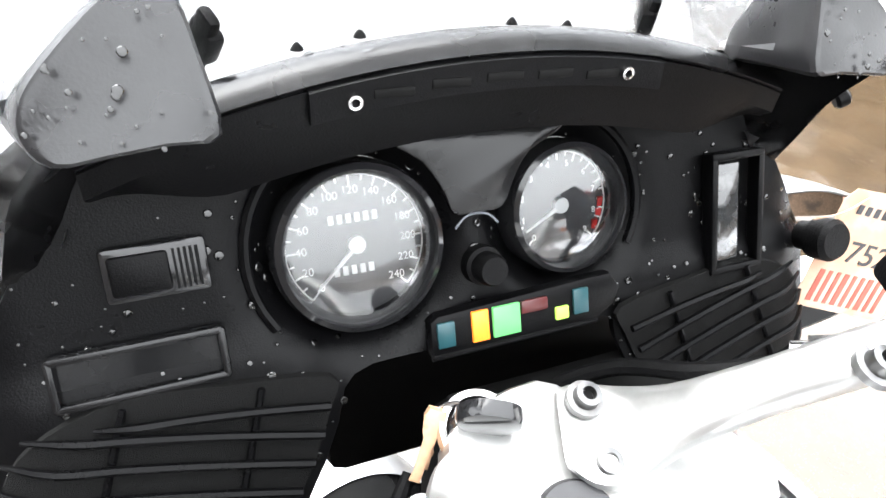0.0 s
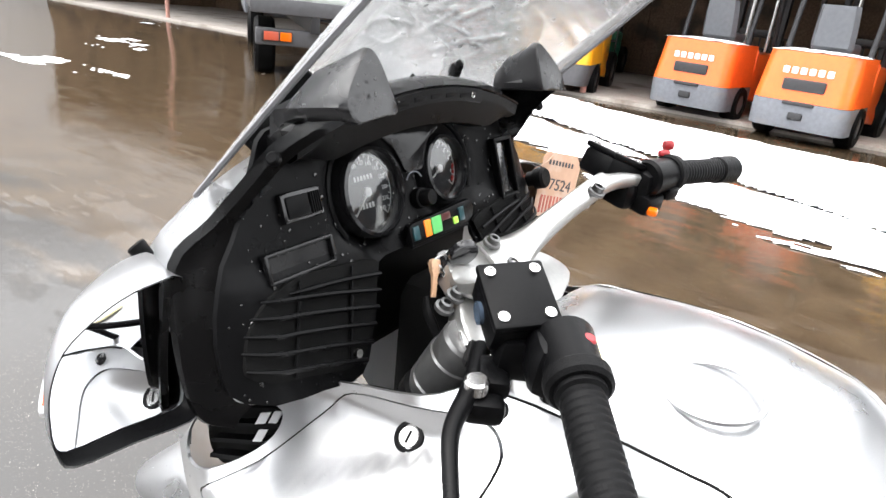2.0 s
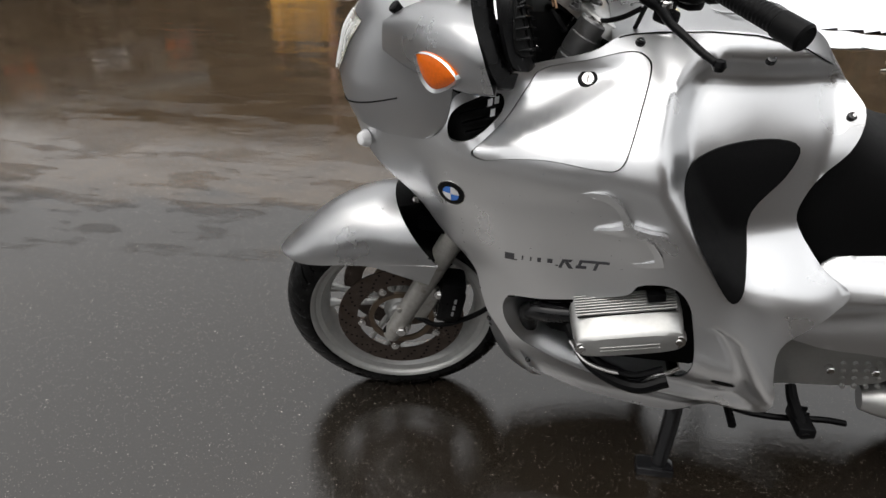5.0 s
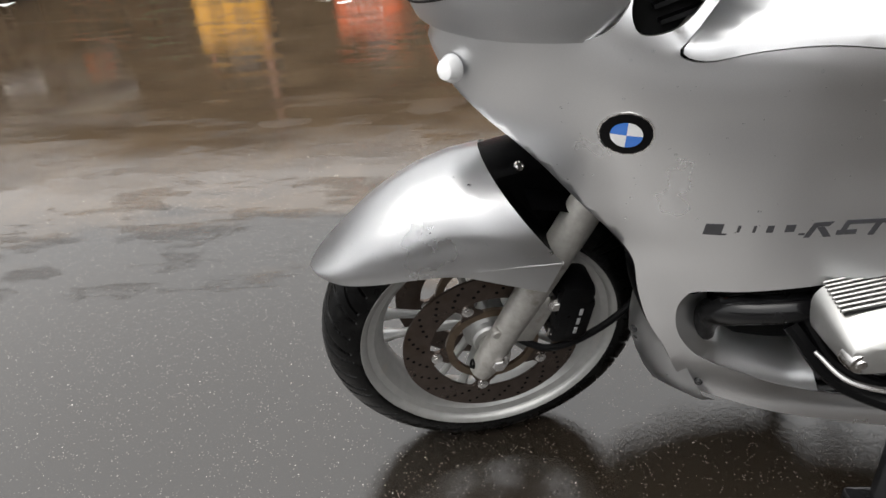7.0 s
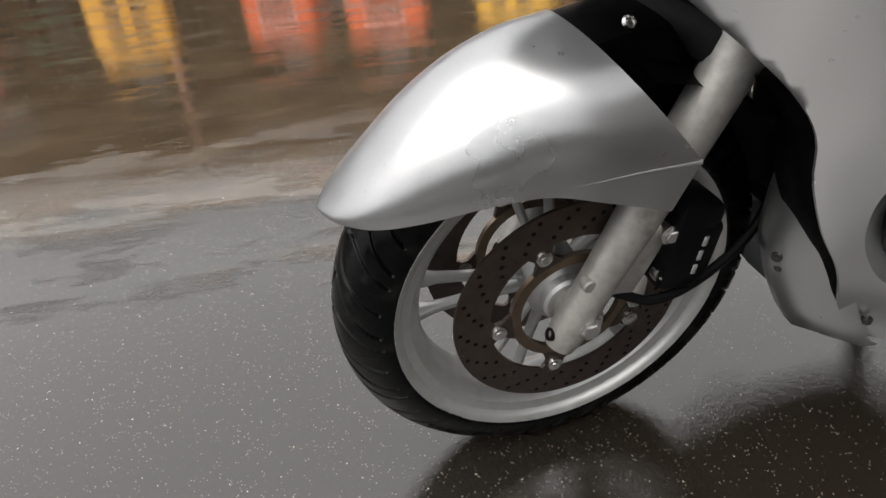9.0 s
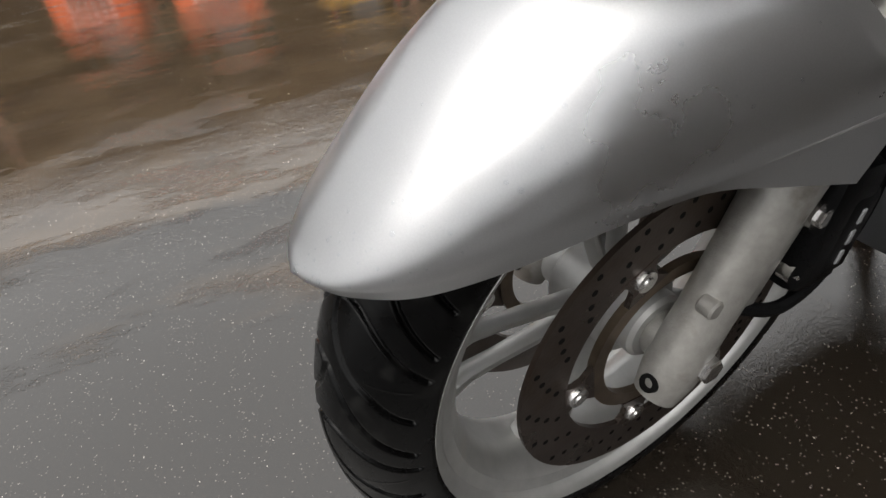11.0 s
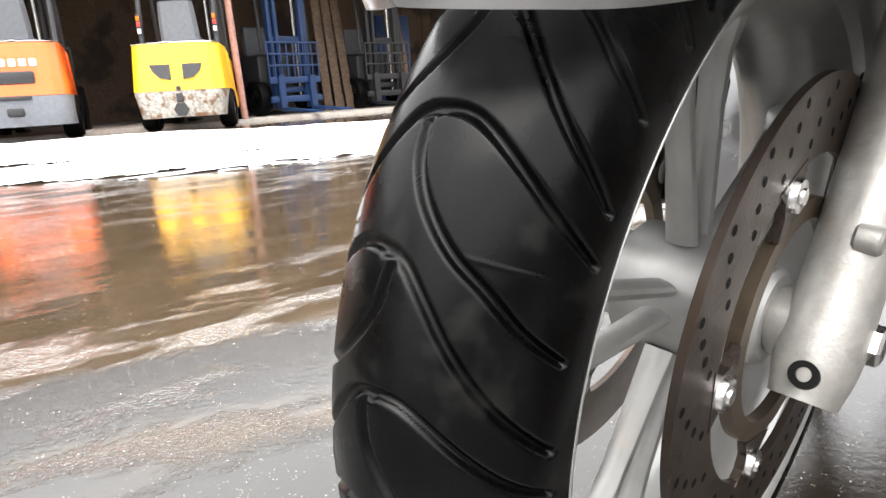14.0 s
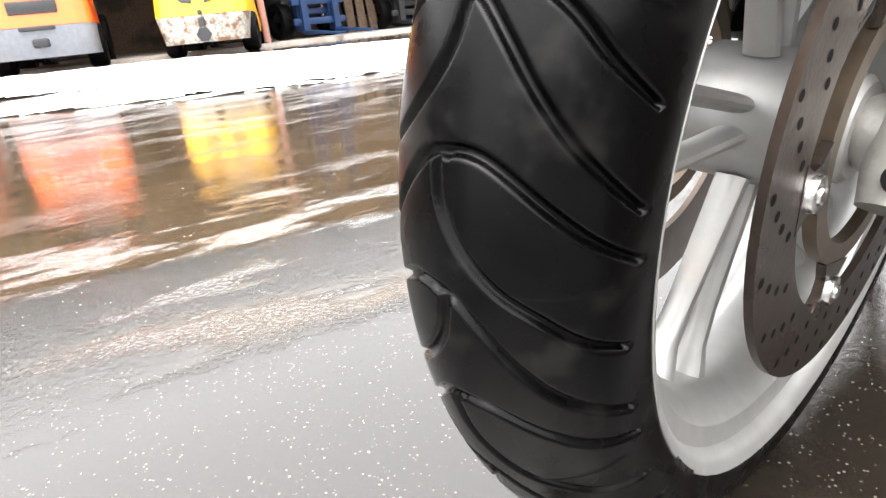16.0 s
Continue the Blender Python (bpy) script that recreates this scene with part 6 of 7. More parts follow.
def nose_point(z, a, out=0.0):
    """a: 0 at the middle of the nose, 90 degrees at the side."""
    yf, ys, w = (float(np.interp(z, Z_N, t)) for t in (Y_F, Y_S, W_N))
    c, s = math.cos(a), math.sin(a)
    return ((w + out) * math.copysign(abs(s) ** 0.86, s), ys + (yf + out - ys) * abs(c) ** 0.86, z)


rows = []
for k in range(29):
    z = Z_N[0] + (Z_N[-1] - Z_N[0]) * k / 28
    rows.append([nose_point(z, radians(-90 + 180 * j / 60)) for j in range(61)])
b = bmesh.new()
loft(b, rows)
bmesh.ops.solidify(b, geom=b.faces[:], thickness=0.004)
upper = part("upper_fairing", b, SILVER, BIKE, "silver upper fairing around the headlight", sharp=0.9)
b = bmesh.new()
tube(b, [nose_point(0.885 + 0.058 * (q / 12) ** 2, radians(6 * q), 0.0008) for q in range(-12, 13)], 0.0016, n=6, k=2)
part("fairing_seam", b, DARK, upper)
# headlight lens and bulb reflector
rows = []
for k in range(13):
    z = 0.935 + 0.120 * k / 12
    am = 24 + 17 * (k / 12) ** 0.8
    rows.append([nose_point(z, radians(-am + 2 * am * j / 30), 0.005 - 0.002 * abs(j - 15) / 15) for j in range(31)])
b = bmesh.new()
loft(b, rows)
bmesh.ops.solidify(b, geom=b.faces[:], thickness=0.003)
lens = part("headlight", b, CLEAR, BIKE, "clear headlight glass")
lens.visible_shadow = False
rows = []
for k in range(13):
    z = 0.933 + 0.124 * k / 12
    am = 25 + 17 * (k / 12) ** 0.8
    rows.append([nose_point(z, radians(-am + 2 * am * j / 30), 0.0016) for j in range(31)])
b = bmesh.new()
loft(b, rows)
part("headlight_reflector", b, REFLECTOR, lens)
for j in range(12):
    a = radians(-33 + 6 * j)
    z0 = 0.945 + 0.09 * max(abs(math.degrees(a)) - 24, 0) / 17
    b = bmesh.new()
    tube(b, [nose_point(z0 + (1.045 - z0) * k / 4, a, 0.0042) for k in range(5)], 0.0022, n=6, k=2)
    part("lens_rib", b, WHITE, lens)
for s in (-1, 1):
    b = bmesh.new()
    p = Vector((-0.262, -0.098, 1.078))
    cyl(b, p, p + Vector((-0.005, 0.009, 0.011)), 0.011, 0.009, n=14)
    cyl(b, p + Vector((-0.005, 0.009, 0.009)), p + Vector((-0.012, 0.021, 0.023)), 0.009, 0.011, n=14, bevel=0.002)
    part("screen_stop", b if s < 0 else mirrored(b), RUBBER, BIKE, "small black rubber stop")
    b = bmesh.new()
    lathe(b, [(0, 0.02), (0.012, 0.016), (0.018, 0.004), (0.018, 0)], Matrix.Translation((-0.160, 0.018, 0.815)) @ Vector((-0.75, 0.65, 0.1)).to_track_quat("Z", "Y").to_matrix().to_4x4(), 20)
    part("side_reflector", b if s < 0 else mirrored(b), WHITE, BIKE)

    # mirror pod: shell that opens to the rear and runs forward into the nose, glass, indicator
    rim_line = [tuple(p) for p in spline(POD_RIM, 3, True)]
    n_rim = len(rim_line)
    rows = []
    for k in range(13):
        t = k / 12
        f = t ** 1.5
        row = []
        for x, y, z in rim_line:
            xt, zt = -0.262 + 0.16 * (x + 0.39), 1.045 + 0.42 * (z - 1.06)
            row.append((x + (xt - x) * f, y + (-0.055 - y) * t, z + (zt - z) * t ** 2.0 - 0.004 * math.sin(math.pi * t) * (1 if z < 1.05 else -1)))
        rows.append(row)
    b = bmesh.new()
    loft(b, rows[::-1], closed=True)
    bmesh.ops.solidify(b, geom=b.faces[:], thickness=0.005)
    pod = part("mirror_pod", b if s < 0 else mirrored(b), SILVER, BIKE, "silver mirror housing", sharp=0.9)
    rows = rows[::-1]
    ring = rows[-1]
    c = Vector((sum(p[0] for p in ring) / n_rim, sum(p[1] for p in ring) / n_rim, sum(p[2] for p in ring) / n_rim))

    def inset(g2, fwd):
        """The rim drawn in towards its middle, on the plane of the glass, pushed forward into the housing."""
        out = []
        for p in ring:
            x, z = c.x + (p[0] - c.x) * g2, c.z + (p[2] - c.z) * g2
            out.append((x, c.y + 0.010 + fwd + 0.18 * (x - c.x) + 0.25 * (z - c.z), z))
        return out
    b = bmesh.new()
    loft(b, [inset(g2, 0.005) for g2 in (0.95, 0.6, 0.3, 0.02)], closed=True)
    b.faces.new(b.verts[-n_rim:])
    glass = part("mirror_glass", b if s < 0 else mirrored(b), MIRROR, pod, "clean mirror glass", flat=True)
    b = bmesh.new()
    loft(b, [[tuple(c + (Vector(p) - c) * 0.978) for p in ring], inset(0.965, -0.001), inset(0.925, 0.003)], closed=True)
    part("mirror_gasket", b if s < 0 else mirrored(b), BLACK, pod)
    b = bmesh.new()
    iu = Vector((-0.634, -0.731, -0.258)).normalized()
    iv = Vector((-0.75, 0.64, -0.15))
    iv = (iv - iu * iv.dot(iu)).normalized()
    im = Matrix.Translation(Vector((-0.374, -0.140, 1.049)) + iu * 0.046 + iv.cross(iu) * -0.003 + iv * 0.005) @ Matrix((iu, iv.cross(iu), iv)).transposed().to_4x4() @ Matrix.Rotation(radians(11), 4, "Z")
    drop = [(x - 0.045, y + 0.014) for x, y in [tuple(v) for v in spline([(0.0, 0.004), (0.030, 0.014), (0.065, 0.013), (0.092, 0.000), (0.088, -0.012), (0.062, -0.031), (0.034, -0.043), (0.013, -0.036), (0.000, -0.016)], 4, True)]]
    loft(b, [[(x * g2, y * g2, h) for x, y in drop] for g2, h in ((1.0, -0.024), (1.0, -0.002), (0.85, 0.001), (0.5, 0.003), (0.05, 0.0035))], closed=True, caps=True)
    b.transform(im)
    ind = part("indicator", b if s < 0 else mirrored(b), ORANGE_LENS, pod, "orange indicator lens")
    b = bmesh.new()
    loft(b, [[(x * g2, y * g2 + dy, h) for x, y in drop] for g2, dy, h in ((1.0, 0.0, -0.002), (1.06, -0.004, 0.001), (1.12, -0.006, -0.026))], closed=True)
    b.transform(im)
    part("indicator_rim", b if s < 0 else mirrored(b), SILVER, pod)

# windscreen with marker scribble and its black lift arms
def screen_point(u, v):
    """u across (-1 to 1), v up (0 to 1)."""
    w = 0.276 - 0.004 * v - 0.03 * v ** 5
    bow = 1 - abs(u) ** 2.2
    return (w * u, -0.188 - 0.297 * v + 0.115 * bow, 1.182 + 0.290 * v + 0.045 * bow * (0.5 + 0.5 * v))


b = bmesh.new()
loft(b, [[screen_point(-1 + 2 * j / 32, k / 20) for j in range(33)] for k in range(21)])
bmesh.ops.solidify(b, geom=b.faces[:], thickness=0.004)
screen = part("windscreen", b, SCREEN, BIKE, "clear scratched windscreen with white marker scribble", sharp=1.2)
screen.visible_shadow = False
EDGE_GREY = mat("grey screen edge", (0.16, 0.16, 0.17), 0.3, 0, 0.05, 50)
for u in (-1, 1):
    b = bmesh.new()
    tube(b, [screen_point(u, 0.02 + 0.96 * k / 10) for k in range(11)], 0.0030 if u < 0 else 0.0020, n=6, k=2)
    part("screen_edge", b, EDGE_GREY, screen)
for strokes in (((0.55, 0.30), (0.62, 0.38), (0.52, 0.40), (0.66, 0.46)), ((0.36, 0.34), (0.50, 0.42), (0.34, 0.46), (0.46, 0.56)), ((0.20, 0.40), (0.30, 0.52), (0.14, 0.50), (0.30, 0.62), (0.12, 0.60)), ((0.05, 0.50), (0.12, 0.66), (-0.05, 0.58)), ((-0.15, 0.40), (0.05, 0.36), (0.10, 0.44), (-0.20, 0.46), (-0.16, 0.41))):
    b = bmesh.new()
    pts = [Vector(screen_point(u, v)) + Vector((0, 0.004, 0.004)) for u, v in strokes]
    tube(b, [tuple(p) for p in pts], 0.0022, n=5, k=5)
    part("marker_stroke", b, CHALK, screen, "loose white marker stroke")
for s in (-1, 1):
    b = bmesh.new()
    p, q = Vector((-0.174, -0.146, 1.210)), Vector((-0.141, -0.206, 1.296))
    am, ln = axis_matrix(p, q)
    bar_bm = bmesh.new()
    box(bar_bm, (0, 0, ln / 2), (0.008, 0.014, ln), 0.003)
    box(bar_bm, (0.002, 0, ln * 0.82), (0.012, 0.020, 0.022), 0.004)
    box(bar_bm, (0, 0, 0.010), (0.012, 0.018, 0.020), 0.004)
    bar_bm.transform(am)
    join(b, bar_bm)
    part("screen_arm", b if s < 0 else mirrored(b), BLACK, BIKE, "black screen lift arm")

# ---- cockpit ----
def dash(x, z, out=0.0):
    """A point of the sloping instrument face; out lifts it towards the rider."""
    y = -0.243 - 0.35 * (1.165 - z)
    return Vector((x, y - 0.944 * out, z + 0.33 * out))


DASH_M = Matrix(((1, 0, 0, 0), (0, 0.33, -0.944, -0.243), (0, 0.944, 0.33, 1.165), (0, 0, 0, 1)))


def on_dash(x, z, out=0.0):
    """A frame on the instrument face: x right, y up the face, z towards the rider."""
    m = DASH_M.copy()
    m.translation = dash(x, z, out)
    return m


dash_out = [(-0.312, 1.045), (-0.298, 1.112), (-0.262, 1.172), (-0.235, 1.215), (-0.21, 1.245), (-0.15, 1.250), (-0.09, 1.245), (0.0, 1.252), (0.09, 1.245), (0.15, 1.25), (0.21, 1.245), (0.235, 1.215), (0.262, 1.172), (0.298, 1.112), (0.312, 1.045),
            (0.30, 1.008), (0.215, 0.990), (0.158, 0.984), (0.124, 1.028), (0.106, 1.07), (0.10, 1.086), (0.04, 1.090), (-0.04, 1.092), (-0.09, 1.088), (-0.104, 1.06), (-0.124, 1.028), (-0.158, 0.984), (-0.215, 0.990), (-0.30, 1.008)]
holes = [disc_poly(-0.076, 1.164, 0.052, 28), disc_poly(0.071, 1.167, 0.0445, 28)]


def dash_fn(x, z):
    wing = 0.03 * smooth01((abs(x) - 0.26) / 0.08)
    well = max(0.0, 1 - ((x + 0.076) ** 2 + (z - 1.164) ** 2) ** 0.5 / 0.078) + max(0.0, 1 - ((x - 0.071) ** 2 + (z - 1.167) ** 2) ** 0.5 / 0.070)
    return tuple(dash(x, z, -0.022 * smooth01(well * 2.2) + 0.006 * smooth01((abs(x) - 0.10) / 0.02) * smooth01((1.13 - z) / 0.02)) + Vector((0, wing, 0)))


t = skin(dash_out, holes, dash_fn, 0.011, 0.006, 3, (0, 1, 0))
dashboard = part("dashboard", t, BLACK, BIKE, "wet black plastic instrument panel", sharp=0.9)
for gx2, gz, gr, name in ((-0.076, 1.164, 0.052, "speedometer"), (0.071, 1.167, 0.0445, "rev_counter")):
    m = on_dash(gx2, gz, 0.0)
    b = bmesh.new()
    lathe(b, [(gr * 0.86, -0.012), (gr * 0.88, 0.004), (gr * 0.93, 0.008), (gr * 1.0, 0.006), (gr * 1.05, -0.002), (gr * 1.05, -0.03)], m, 56)
    gauge = part(name, b, GLOSS_BLACK, BIKE, "round instrument with black bezel")
    b = bmesh.new()
    lathe(b, [(0, -0.012), (gr * 0.9, -0.012), (gr * 0.9, -0.02)], m, 56)
    part("dial", b, DIAL, gauge, "dark dial with white markings")
    b = bmesh.new()
    n_t = 25
    for k in range(n_t):
        a = radians(225 - 270 * k / (n_t - 1))
        ln = 0.006 if k % 2 == 0 else 0.0035
        r1 = gr * 0.84
        box(b, (0, 0, 0), (ln, 0.0012, 0.0004))
        for v in b.verts[-8:]:
            v.co = m @ Vector((0, 0, -0.0115)) + m.to_3x3() @ Vector(((r1 - ln / 2) * math.cos(a) + v.co.x * math.cos(a) - v.co.y * math.sin(a), (r1 - ln / 2) * math.sin(a) + v.co.x * math.sin(a) + v.co.y * math.cos(a), v.co.z))
    part("tick_marks", b, DIAL_MARK, gauge)
    b = bmesh.new()
    arc = [(m @ Vector((gr * 0.845 * math.cos(radians(225 - 6 * k)), gr * 0.845 * math.sin(radians(225 - 6 * k)), -0.0116))) for k in range(46)]
    tube(b, [tuple(p) for p in arc], 0.0006, n=4, k=1, smooth=False)
    part("scale_arc", b, DIAL_MARK, gauge)
    count = 13 if name == "speedometer" else 10
    for k in range(count):
        a = radians(225 - 270 * k / (count - 1))
        txt = str(20 * k) if name == "speedometer" else str(k)
        writing(txt, gr * 0.14, m @ Matrix.Translation((gr * 0.66 * math.cos(a), gr * 0.66 * math.sin(a), -0.0116)), DIAL_MARK, gauge, "numeral", 0.0002)
    b = bmesh.new()
    if name == "rev_counter":
        for k in range(3):
            a0 = radians(-4 - 14 * k)
            box(b, tuple(m @ Vector((gr * 0.76 * math.cos(a0), gr * 0.76 * math.sin(a0), -0.0117))), (0.004, 0.002, 0.007), 0, (0, 0, 0))
        part("red_zone", b, RED, gauge)
    else:
        for zz, n_d in ((0.017, 6), (-0.016, 5)):
            for k in range(n_d):
                t2 = bmesh.new()
                box(t2, (-0.014 + 0.0056 * k, zz, -0.0116), (0.0035, 0.006, 0.0006), 0.0005)
                t2.transform(m)
                join(b, t2)
        part("odometer_digits", b, DIAL_MARK, gauge, "pale bars in place of odometer digits")
    b = bmesh.new()
    na = radians(222 if name == "speedometer" else 207)
    tip, tail = m @ Vector((gr * 0.72 * math.cos(na), gr * 0.72 * math.sin(na), -0.008)), m @ Vector((-gr * 0.02 * math.cos(na), -gr * 0.02 * math.sin(na), -0.008))
    cyl(b, tail, tip, 0.0017, 0.0008, n=6)
    lathe(b, [(0, -0.006), (0.0055, -0.007), (0.006, -0.011)], m, 18)
    part("needle", b, DIAL_MARK, gauge)
    b = bmesh.new()
    lathe(b, [(0, 0.0035), (gr * 0.3, 0.0032), (gr * 0.6, 0.0022), (gr * 0.88, 0.0)], m, 48)
    pane = part("glass", b, PANE, gauge)
    pane.visible_shadow = False

# brow over the instruments, horns beside it, rail with screws
def brow_z(x):
    return 1.252 + 0.022 * (1 - (x / 0.16) ** 2)


b = bmesh.new()
rows = []
for k in range(41):
    x = -0.212 + 0.424 * k / 40
    z0 = brow_z(x)
    e = smooth01((0.212 - abs(x)) / 0.07)
    rows.append([(x, -0.205, z0 - 0.020 - 0.030 * e), (x, -0.252, z0 - 0.014 - 0.026 * e), (x, -0.262, z0 - 0.008), (x, -0.264, z0 + 0.006), (x, -0.240, z0 + 0.006), (x, -0.205, z0 - 0.012)])
loft(b, rows, closed=True, caps=True)
brow = part("instrument_brow", b, BLACK, BIKE, "black brow over the instruments", sharp=0.45)
b = bmesh.new()
rows = []
for k in range(41):
    x = -0.212 + 0.424 * k / 40
    z0 = brow_z(x)
    rows.append([(x, -0.262, z0 + 0.005), (x, -0.2655, z0 + 0.009), (x, -0.260, z0 + 0.015), (x, -0.250, z0 + 0.017), (x, -0.238, z0 + 0.016), (x, -0.222, z0 + 0.008), (x, -0.207, z0 - 0.008), (x, -0.215, z0 - 0.010)])
loft(b, rows, closed=True, caps=True)
part("brow_top", b, BLACK_WET, brow, "wet rounded top edge", sharp=0.9)
b = bmesh.new()
rows = []
for k in range(33):
    x = -0.105 + 0.21 * k / 32
    z0 = brow_z(x) - 0.002
    rows.append([(x, -0.262, z0 - 0.009), (x, -0.268, z0 - 0.008), (x, -0.268, z0 + 0.008), (x, -0.262, z0 + 0.010)])
loft(b, rows, closed=True, caps=True)
rail = part("brow_rail", b, BLACK, brow)
for k in range(5):
    x = -0.062 + 0.031 * k
    b = bmesh.new()
    box(b, (x, -0.2675, brow_z(x) - 0.003), (0.022, 0.003, 0.0055), 0.0012)
    part("rail_slot", b, DARK, brow)
for x, zz in ((-0.083, 1.265), (0.078, 1.267)):
    b = bmesh.new()
    lathe(b, [(0, 0.005), (0.0019, 0.005), (0.0022, 0.009), (0.0038, 0.0088), (0.0042, 0.0)], Matrix.Translation((x, -0.262, zz)) @ pose(0, 0, 0, 90), 20)
    part("rail_screw", b, STEEL, brow, "bright hex socket screw")
for x in (-0.098, -0.062, 0.035, 0.075):
    b = bmesh.new()
    lathe(b, [(0.0040, 0), (0.0030, 0.0020), (0.001, 0.0042), (0, 0.0045)], Matrix.Translation((x, -0.205, brow_z(x) + 0.009)), 10)
    part("brow_peg", b, BLACK, brow)
b = bmesh.new()
rows = []
for k in range(31):
    u = -0.74 + 1.48 * k / 30
    e = Vector(nose_point(1.20, radians(90 * u)))
    i0 = Vector((0.172 * u, -0.240 - 0.01 * abs(u) ** 3, brow_z(0.160 * u) + 0.012))
    rows.append([tuple(i0 + (e - i0) * t + Vector((0, 0, 0.010 * math.sin(math.pi * t)))) for t in (0, 0.2, 0.4, 0.6, 0.8, 1.0)])
loft(b, rows)
bmesh.ops.solidify(b, geom=b.faces[:], thickness=0.003)
part("screen_deck", b, SILVER, BIKE, "silver deck under the windscreen", sharp=0.9)
# added near-black block fills the gap below the dash with painted shade
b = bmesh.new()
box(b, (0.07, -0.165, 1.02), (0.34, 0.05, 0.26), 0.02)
part("cockpit_shade", b, DARK, BIKE)
HORN_FACE = [(-0.150, 1.279), (-0.153, 1.305), (-0.158, 1.326), (-0.167, 1.334), (-0.182, 1.326), (-0.200, 1.311), (-0.213, 1.297), (-0.216, 1.284), (-0.208, 1.274), (-0.190, 1.275), (-0.168, 1.277)]
for s in (-1, 1):
    rows = []
    face = spline(HORN_FACE, 3, True)
    cx3, cz3 = -0.182, 1.300
    for dy, grow, drop, out in ((0.0, 0.90, 0, 0), (0.0005, 0.96, 0, 0), (0.003, 1.0, 0, 0), (0.009, 1.025, 0.001, 0.001), (0.035, 1.05, 0.010, 0.008), (0.065, 1.04, 0.026, 0.014), (0.085, 0.9, 0.045, 0.018)):
        rows.append([(cx3 + (x - cx3) * grow - out, -0.333 + dy + 0.42 * (z - 1.275) * (1 if dy < 0.03 else 0.4), cz3 + (z - cz3) * grow - drop * (1 if z > 1.29 else 0.35)) for x, z in face])
    b = bmesh.new()
    loft(b, rows, closed=True, caps=True)
    horn = part("cockpit_horn", b if s < 0 else mirrored(b), HORN, BIKE, "black plastic shoulder beside the screen, wet", sharp=0.5)
    rain_on("raindrops", (lambda u, v: (u, -0.3385 + 0.42 * (v - 1.275), v)) if s < 0 else (lambda u, v: (-u, -0.3385 + 0.42 * (v - 1.275), v)), (-0.215, -0.15), (1.275, 1.335), 26, horn, 20 + s, (0.0007, 0.0022), lambda u, v: inside((u, v), HORN_FACE))
    # rim of the cockpit from the horn down to the mirror: inner wall, rounded edge, silver return
    inner = [(-0.185, -0.225, 1.262), (-0.215, -0.226, 1.228), (-0.236, -0.232, 1.19), (-0.258, -0.240, 1.15), (-0.282, -0.242, 1.11), (-0.298, -0.258, 1.05), (-0.303, -0.272, 1.012), (-0.292, -0.288, 1.004)]
    crest = [(-0.212, -0.326, 1.277), (-0.236, -0.284, 1.240), (-0.252, -0.257, 1.203), (-0.270, -0.229, 1.163), (-0.302, -0.209, 1.122), (-0.322, -0.236, 1.05), (-0.325, -0.259, 1.000), (-0.306, -0.283, 0.988)]
    outer = [(-0.204, -0.308, 1.288), (-0.243, -0.266, 1.250), (-0.260, -0.240, 1.211), (-0.278, -0.212, 1.169), (-0.309, -0.192, 1.127), (-0.328, -0.222, 1.05), (-0.329, -0.250, 0.993), (-0.308, -0.275, 0.980)]
    ci, cc, co = spline(inner, 4), spline(crest, 4), spline(outer, 4)
    b = bmesh.new()
    loft(b, [[tuple(a), tuple(a * 0.4 + c * 0.6 + np.array((-0.004, 0, 0))), tuple(c), tuple(c * 0.5 + d * 0.5 + np.array((-0.003, -0.003, 0))), tuple(d)] for a, c, d in zip(ci, cc, co)])
    bmesh.ops.solidify(b, geom=b.faces[:], thickness=0.003)
    rim = part("cockpit_rim", b if s < 0 else mirrored(b), BLACK_WET, BIKE, "wet black cockpit rim", sharp=0.6)
    b = bmesh.new()
    loft(b, [[tuple(d), (d[0] * 0.97, d[1] + 0.03, d[2] - 0.004), (d[0] * 0.90, d[1] + 0.07, d[2] - 0.010)] for d in co[9:20]])
    bmesh.ops.solidify(b, geom=b.faces[:], thickness=0.003)
    part("fairing_edge", b if s < 0 else mirrored(b), SILVER, BIKE, "silver edge of the upper fairing", sharp=0.9)
    b = bmesh.new()
    p = Vector((-0.250, -0.276, 1.236))
    cyl(b, p, p + Vector((-0.008, -0.003, 0.005)), 0.0065, n=16, bevel=0.002)
    part("shoulder_screw", b if s < 0 else mirrored(b), BLACK, rim)

# raised black ridge round both instruments, standing in for the wells' shadow arcs
b = bmesh.new()
ridge = [(-0.076 + 0.068 * math.cos(radians(a)), 1.164 + 0.068 * math.sin(radians(a))) for a in range(215, 60, -12)] + [(-0.01, 1.232), (0.03, 1.232)] + [(0.071 + 0.060 * math.cos(radians(a)), 1.167 + 0.060 * math.sin(radians(a))) for a in range(100, -40, -12)]
tube(b, [tuple(Vector(dash_fn(x, z)) + Vector((0, -0.001, 0))) for x, z in ridge], 0.0036, n=8, k=2)
part("well_shade_ridge", b, BLACK, dashboard)

# switch, tray slot, warning lamps, knobs, clock
b = bmesh.new()
m = on_dash(-0.190, 1.172, 0.0)
box(b, (0, 0, 0.003), (0.054, 0.031, 0.010), 0.003)
b.transform(m)
part("switch_frame", b, GLOSS_BLACK, dashboard)
b = bmesh.new()
box(b, (-0.008, 0, 0.0085), (0.030, 0.022, 0.004), 0.002)
b.transform(m)
part("rocker_switch", b, BLACK, dashboard, "black rocker switch")
b = bmesh.new()
for k in range(5):
    box(b, (0.010 + 0.003 * k, 0, 0.009), (0.0012, 0.022, 0.003))
b.transform(m)
part("rocker_ribs", b, BLACK, dashboard)
b = bmesh.new()
m = on_dash(-0.207, 1.122, 0.0)
